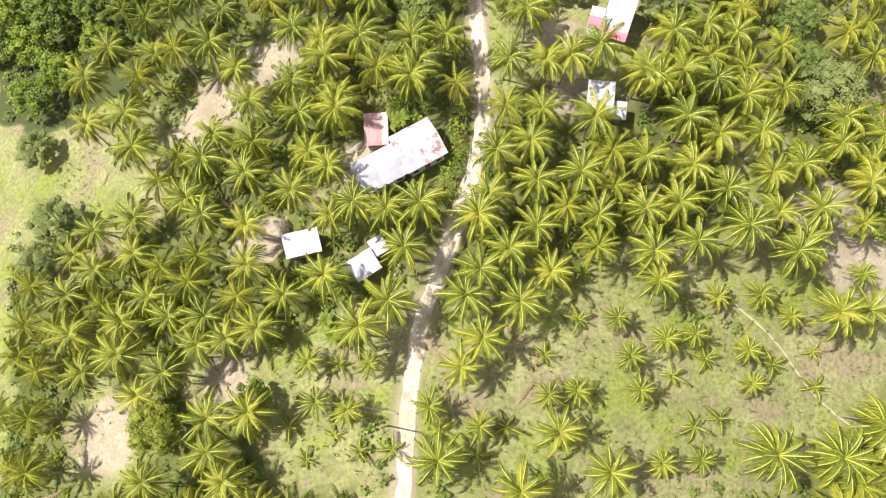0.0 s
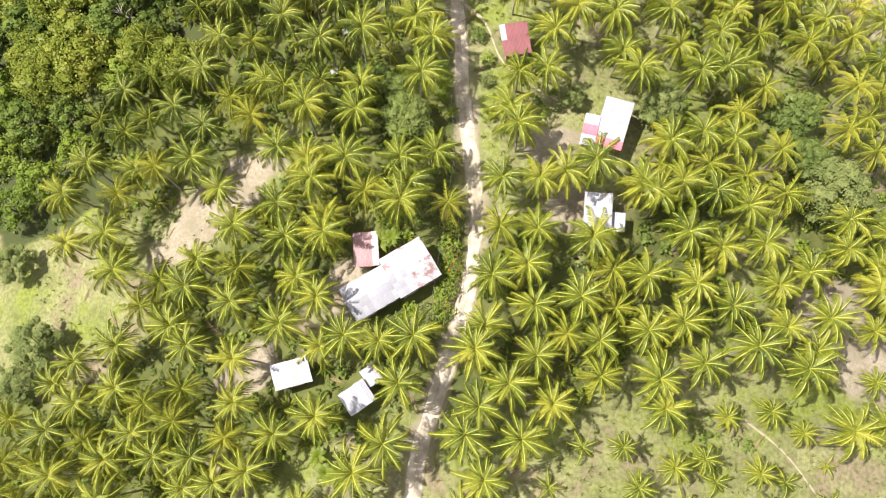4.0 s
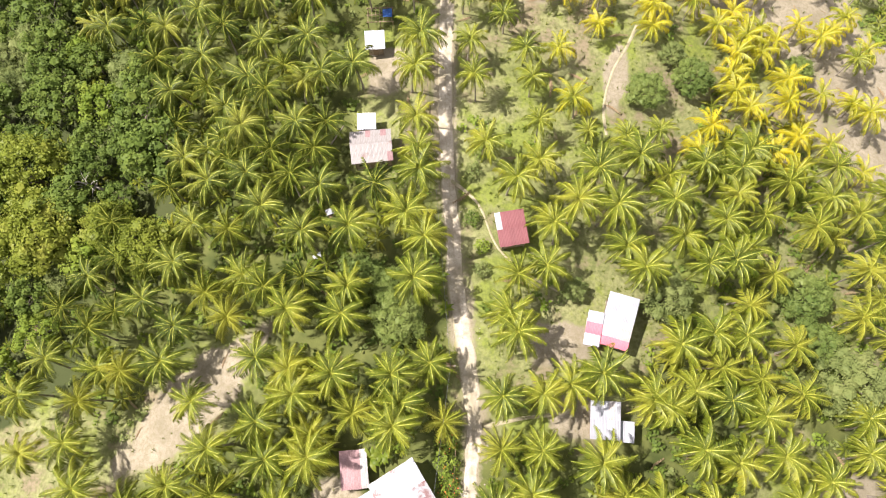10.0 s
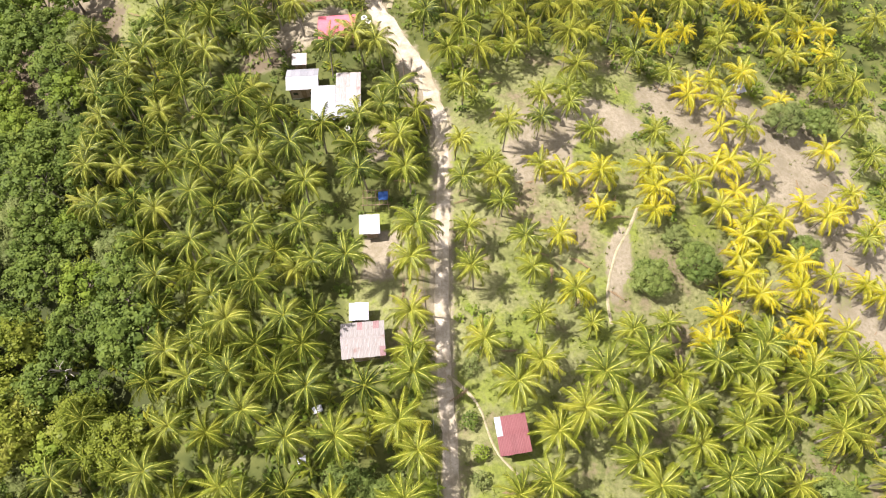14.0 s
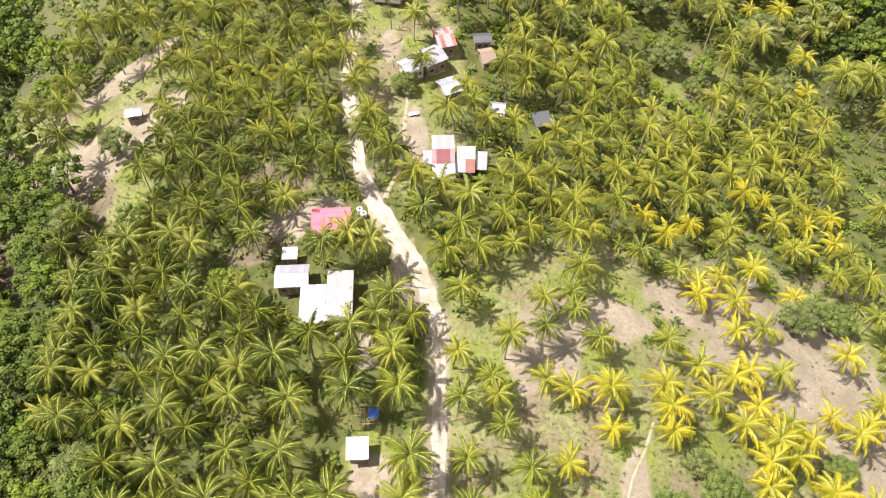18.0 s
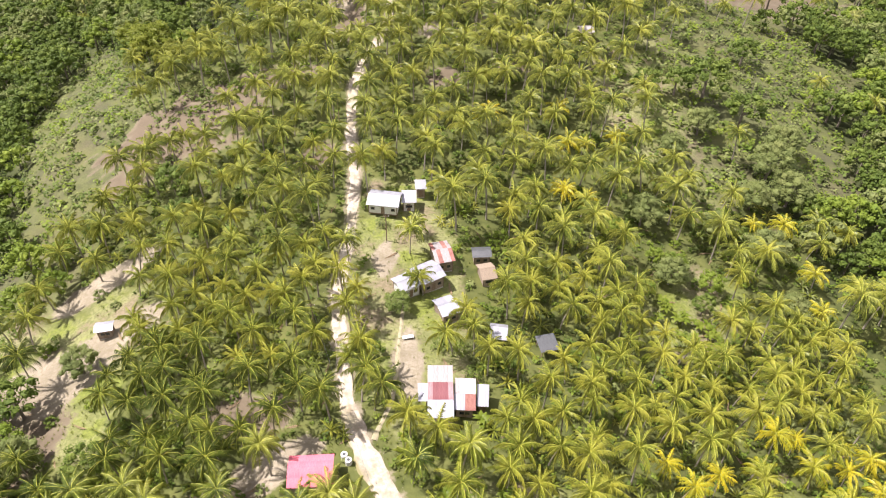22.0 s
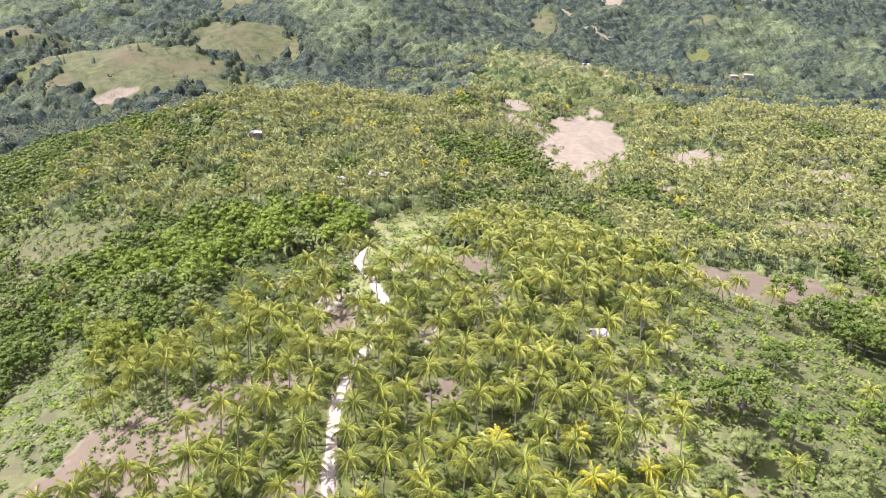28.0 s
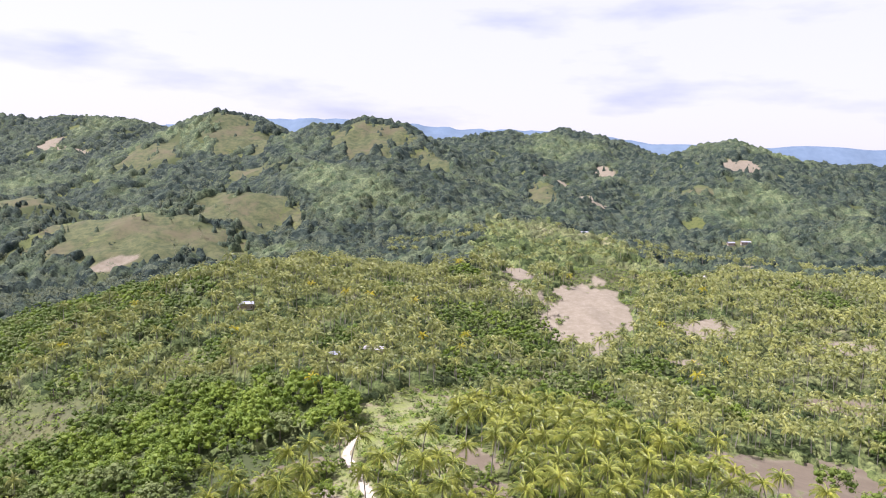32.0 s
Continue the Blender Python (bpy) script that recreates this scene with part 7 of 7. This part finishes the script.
for (ax, ay), (bx, by) in zip(POLES, POLES[1:]):
    a_, b_ = Vector((ax, ay, ground(ax, ay) + 7.0)), Vector((bx, by, ground(bx, by) + 7.0))
    pts = [a_.lerp(b_, k / 12) - Vector((0, 0, 0.9 * math.sin(math.pi * k / 12))) for k in range(13)]
    cu = bpy.data.curves.new("power_line", "CURVE")
    cu.dimensions, cu.bevel_depth, cu.bevel_resolution = "3D", 0.018, 0
    sp = cu.splines.new("POLY")
    sp.points.add(12)
    for p, q in zip(sp.points, pts):
        p.co = (*q, 1)
    cu.materials.append(TIN_DARK)
    tagged(new("power_line", cu), "thin black power line hanging between poles", "cable", "power lines along the road")


def log(x0, y0, x1, y1, rad=0.14):
    p0, p1 = Vector((x0, y0, ground(x0, y0) + rad * 0.8)), Vector((x1, y1, ground(x1, y1) + rad * 0.8))
    d = p1 - p0
    v, f = tube([(0, 0, k * d.length / 6) for k in range(7)], [rad * (1 - 0.05 * k) + (0.012 if k % 2 else 0) for k in range(7)], 8)
    ob = new("fallen_log", mesh_from("fallen_log", v, f, PALM_TRUNK))
    ob.matrix_basis = Matrix.Translation(p0) @ d.to_track_quat("Z", "Y").to_matrix().to_4x4()
    return tagged(ob, "fallen grey palm trunk lying on the grass", "log")


log(-14.5, 4.3, -10.2, 3.7)
log(-21.0, 93.8, -19.0, 97.0, 0.12)
log(-9.3, 95.6, -7.6, 94.6, 0.1)
log(62, 83, 68, 85, 0.16)


def shelter(x, y, yaw):
    """A bare pole frame of a shelter with a blue tarp over one end."""
    root = new("pole_shelter")
    root.matrix_basis = pose(x, y, ground(x, y), 0, 0, yaw)
    for px in (-2, 0, 2):
        for py in (-1.3, 1.3):
            box_part("post", (px - 0.06, py - 0.06, -0.6), (px + 0.06, py + 0.06, 2.0), WOOD, root)
    for py in (-1.3, 0, 1.3):
        box_part("beam", (-2.2, py - 0.05, 2.0), (2.2, py + 0.05, 2.1), WOOD, root)
    for k in range(7):
        box_part("rafter", (-2.0 + k * 0.64, -1.5, 2.1), (-1.93 + k * 0.64, 1.5, 2.17), WOOD, root)
    bm = bmesh.new()
    bmesh.ops.create_grid(bm, x_segments=8, y_segments=8, size=0.75, matrix=Matrix.Translation((1.2, 0.2, 2.24)))
    for v_ in bm.verts:
        v_.co.z += 0.05 * math.sin(v_.co.x * 5) * math.cos(v_.co.y * 6)
    bmesh.ops.solidify(bm, geom=bm.faces[:], thickness=0.02)
    part("tarp", bm, TARP, root, "crumpled blue tarpaulin")
    return tagged(root, "open shelter of rough poles with a blue tarp", "shelter")


shelter(-13.3, 115.2, 2)


def fence(points, label):
    root = new("fence")
    x0, y0 = points[0]
    z0 = ground(x0, y0)
    root.matrix_basis = pose(x0, y0, z0)
    for (ax, ay), (bx, by) in zip(points, points[1:]):
        ln = math.hypot(bx - ax, by - ay)
        n = max(1, int(ln / 1.6))
        for k in range(n + 1):
            x, y = ax + (bx - ax) * k / n, ay + (by - ay) * k / n
            z = ground(x, y) - z0
            box_part("post", (x - x0 - 0.05, y - y0 - 0.05, z - 0.4), (x - x0 + 0.05, y - y0 + 0.05, z + 1.1), WOOD, root)
        for h in (0.45, 0.9):
            p0, p1 = Vector((ax - x0, ay - y0, ground(ax, ay) - z0 + h)), Vector((bx - x0, by - y0, ground(bx, by) - z0 + h))
            v, f = tube([(0, 0, 0), (0, 0, ln)], [0.035, 0.035], 5)
            share("rail", mesh_from("rail", v, f, WOOD), root, Matrix.Translation(p0) @ (p1 - p0).to_track_quat("Z", "Y").to_matrix().to_4x4())
    return tagged(root, label, "fence")


fence([(-5.4, 131), (-8.2, 137), (-12.0, 144.5)], "rough bamboo fence along the road bank")
fence([(-4.6, 33.0), (-2.6, 40.0), (-2.0, 48.0), (-2.2, 52.0)], "low weathered pole fence by the road")


def slab(x, y, lx, ly, yaw, material, label, name="bench"):
    root = new(name)
    root.matrix_basis = pose(x, y, ground(x, y), 0, 0, yaw)
    box_part("seat", (-lx / 2, -ly / 2, 0.4), (lx / 2, ly / 2, 0.48), material, root, bevel=0.015)
    for sx in (-1, 1):
        box_part("leg", (sx * lx * 0.38 - 0.06, -ly * 0.4, -0.2), (sx * lx * 0.38 + 0.06, ly * 0.4, 0.4), WOOD, root)
    return tagged(root, label, name)


slab(-8.1, 182.2, 2.1, 0.8, 15, PAINT, "long pale bench standing on the yard")


def water_tank(x, y, rad=0.55):
    root = new("water_drum")
    root.matrix_basis = pose(x, y, ground(x, y))
    bm = bmesh.new()
    bmesh.ops.create_cone(bm, cap_ends=True, segments=14, radius1=rad, radius2=rad, depth=1.1, matrix=Matrix.Translation((0, 0, 0.5)))
    bmesh.ops.bevel(bm, geom=[e_ for e_ in bm.edges if abs(e_.verts[0].co.z - e_.verts[1].co.z) < 0.01], offset=0.05, segments=2, affect="EDGES")
    part("drum", bm, PAINT, root)
    bm = bmesh.new()
    bmesh.ops.create_cone(bm, cap_ends=True, segments=14, radius1=rad * 0.5, radius2=rad * 0.45, depth=0.1, matrix=Matrix.Translation((0, 0, 1.08)))
    part("lid", bm, TIN_DARK, root)
    return tagged(root, "white water drum standing beside a house", "water drum")


for x, y in ((-16.4, 154.6), (-17.2, 155.6), (-18.9, 130.0)):
    water_tank(x, y)
slab(-20.6, 82.5, 1.4, 1.0, 20, TIN, "small white washing platform in the grass", "platform")
slab(-22.2, 75.5, 1.4, 1.1, 30, TIN, "low white platform under palm fronds", "platform")
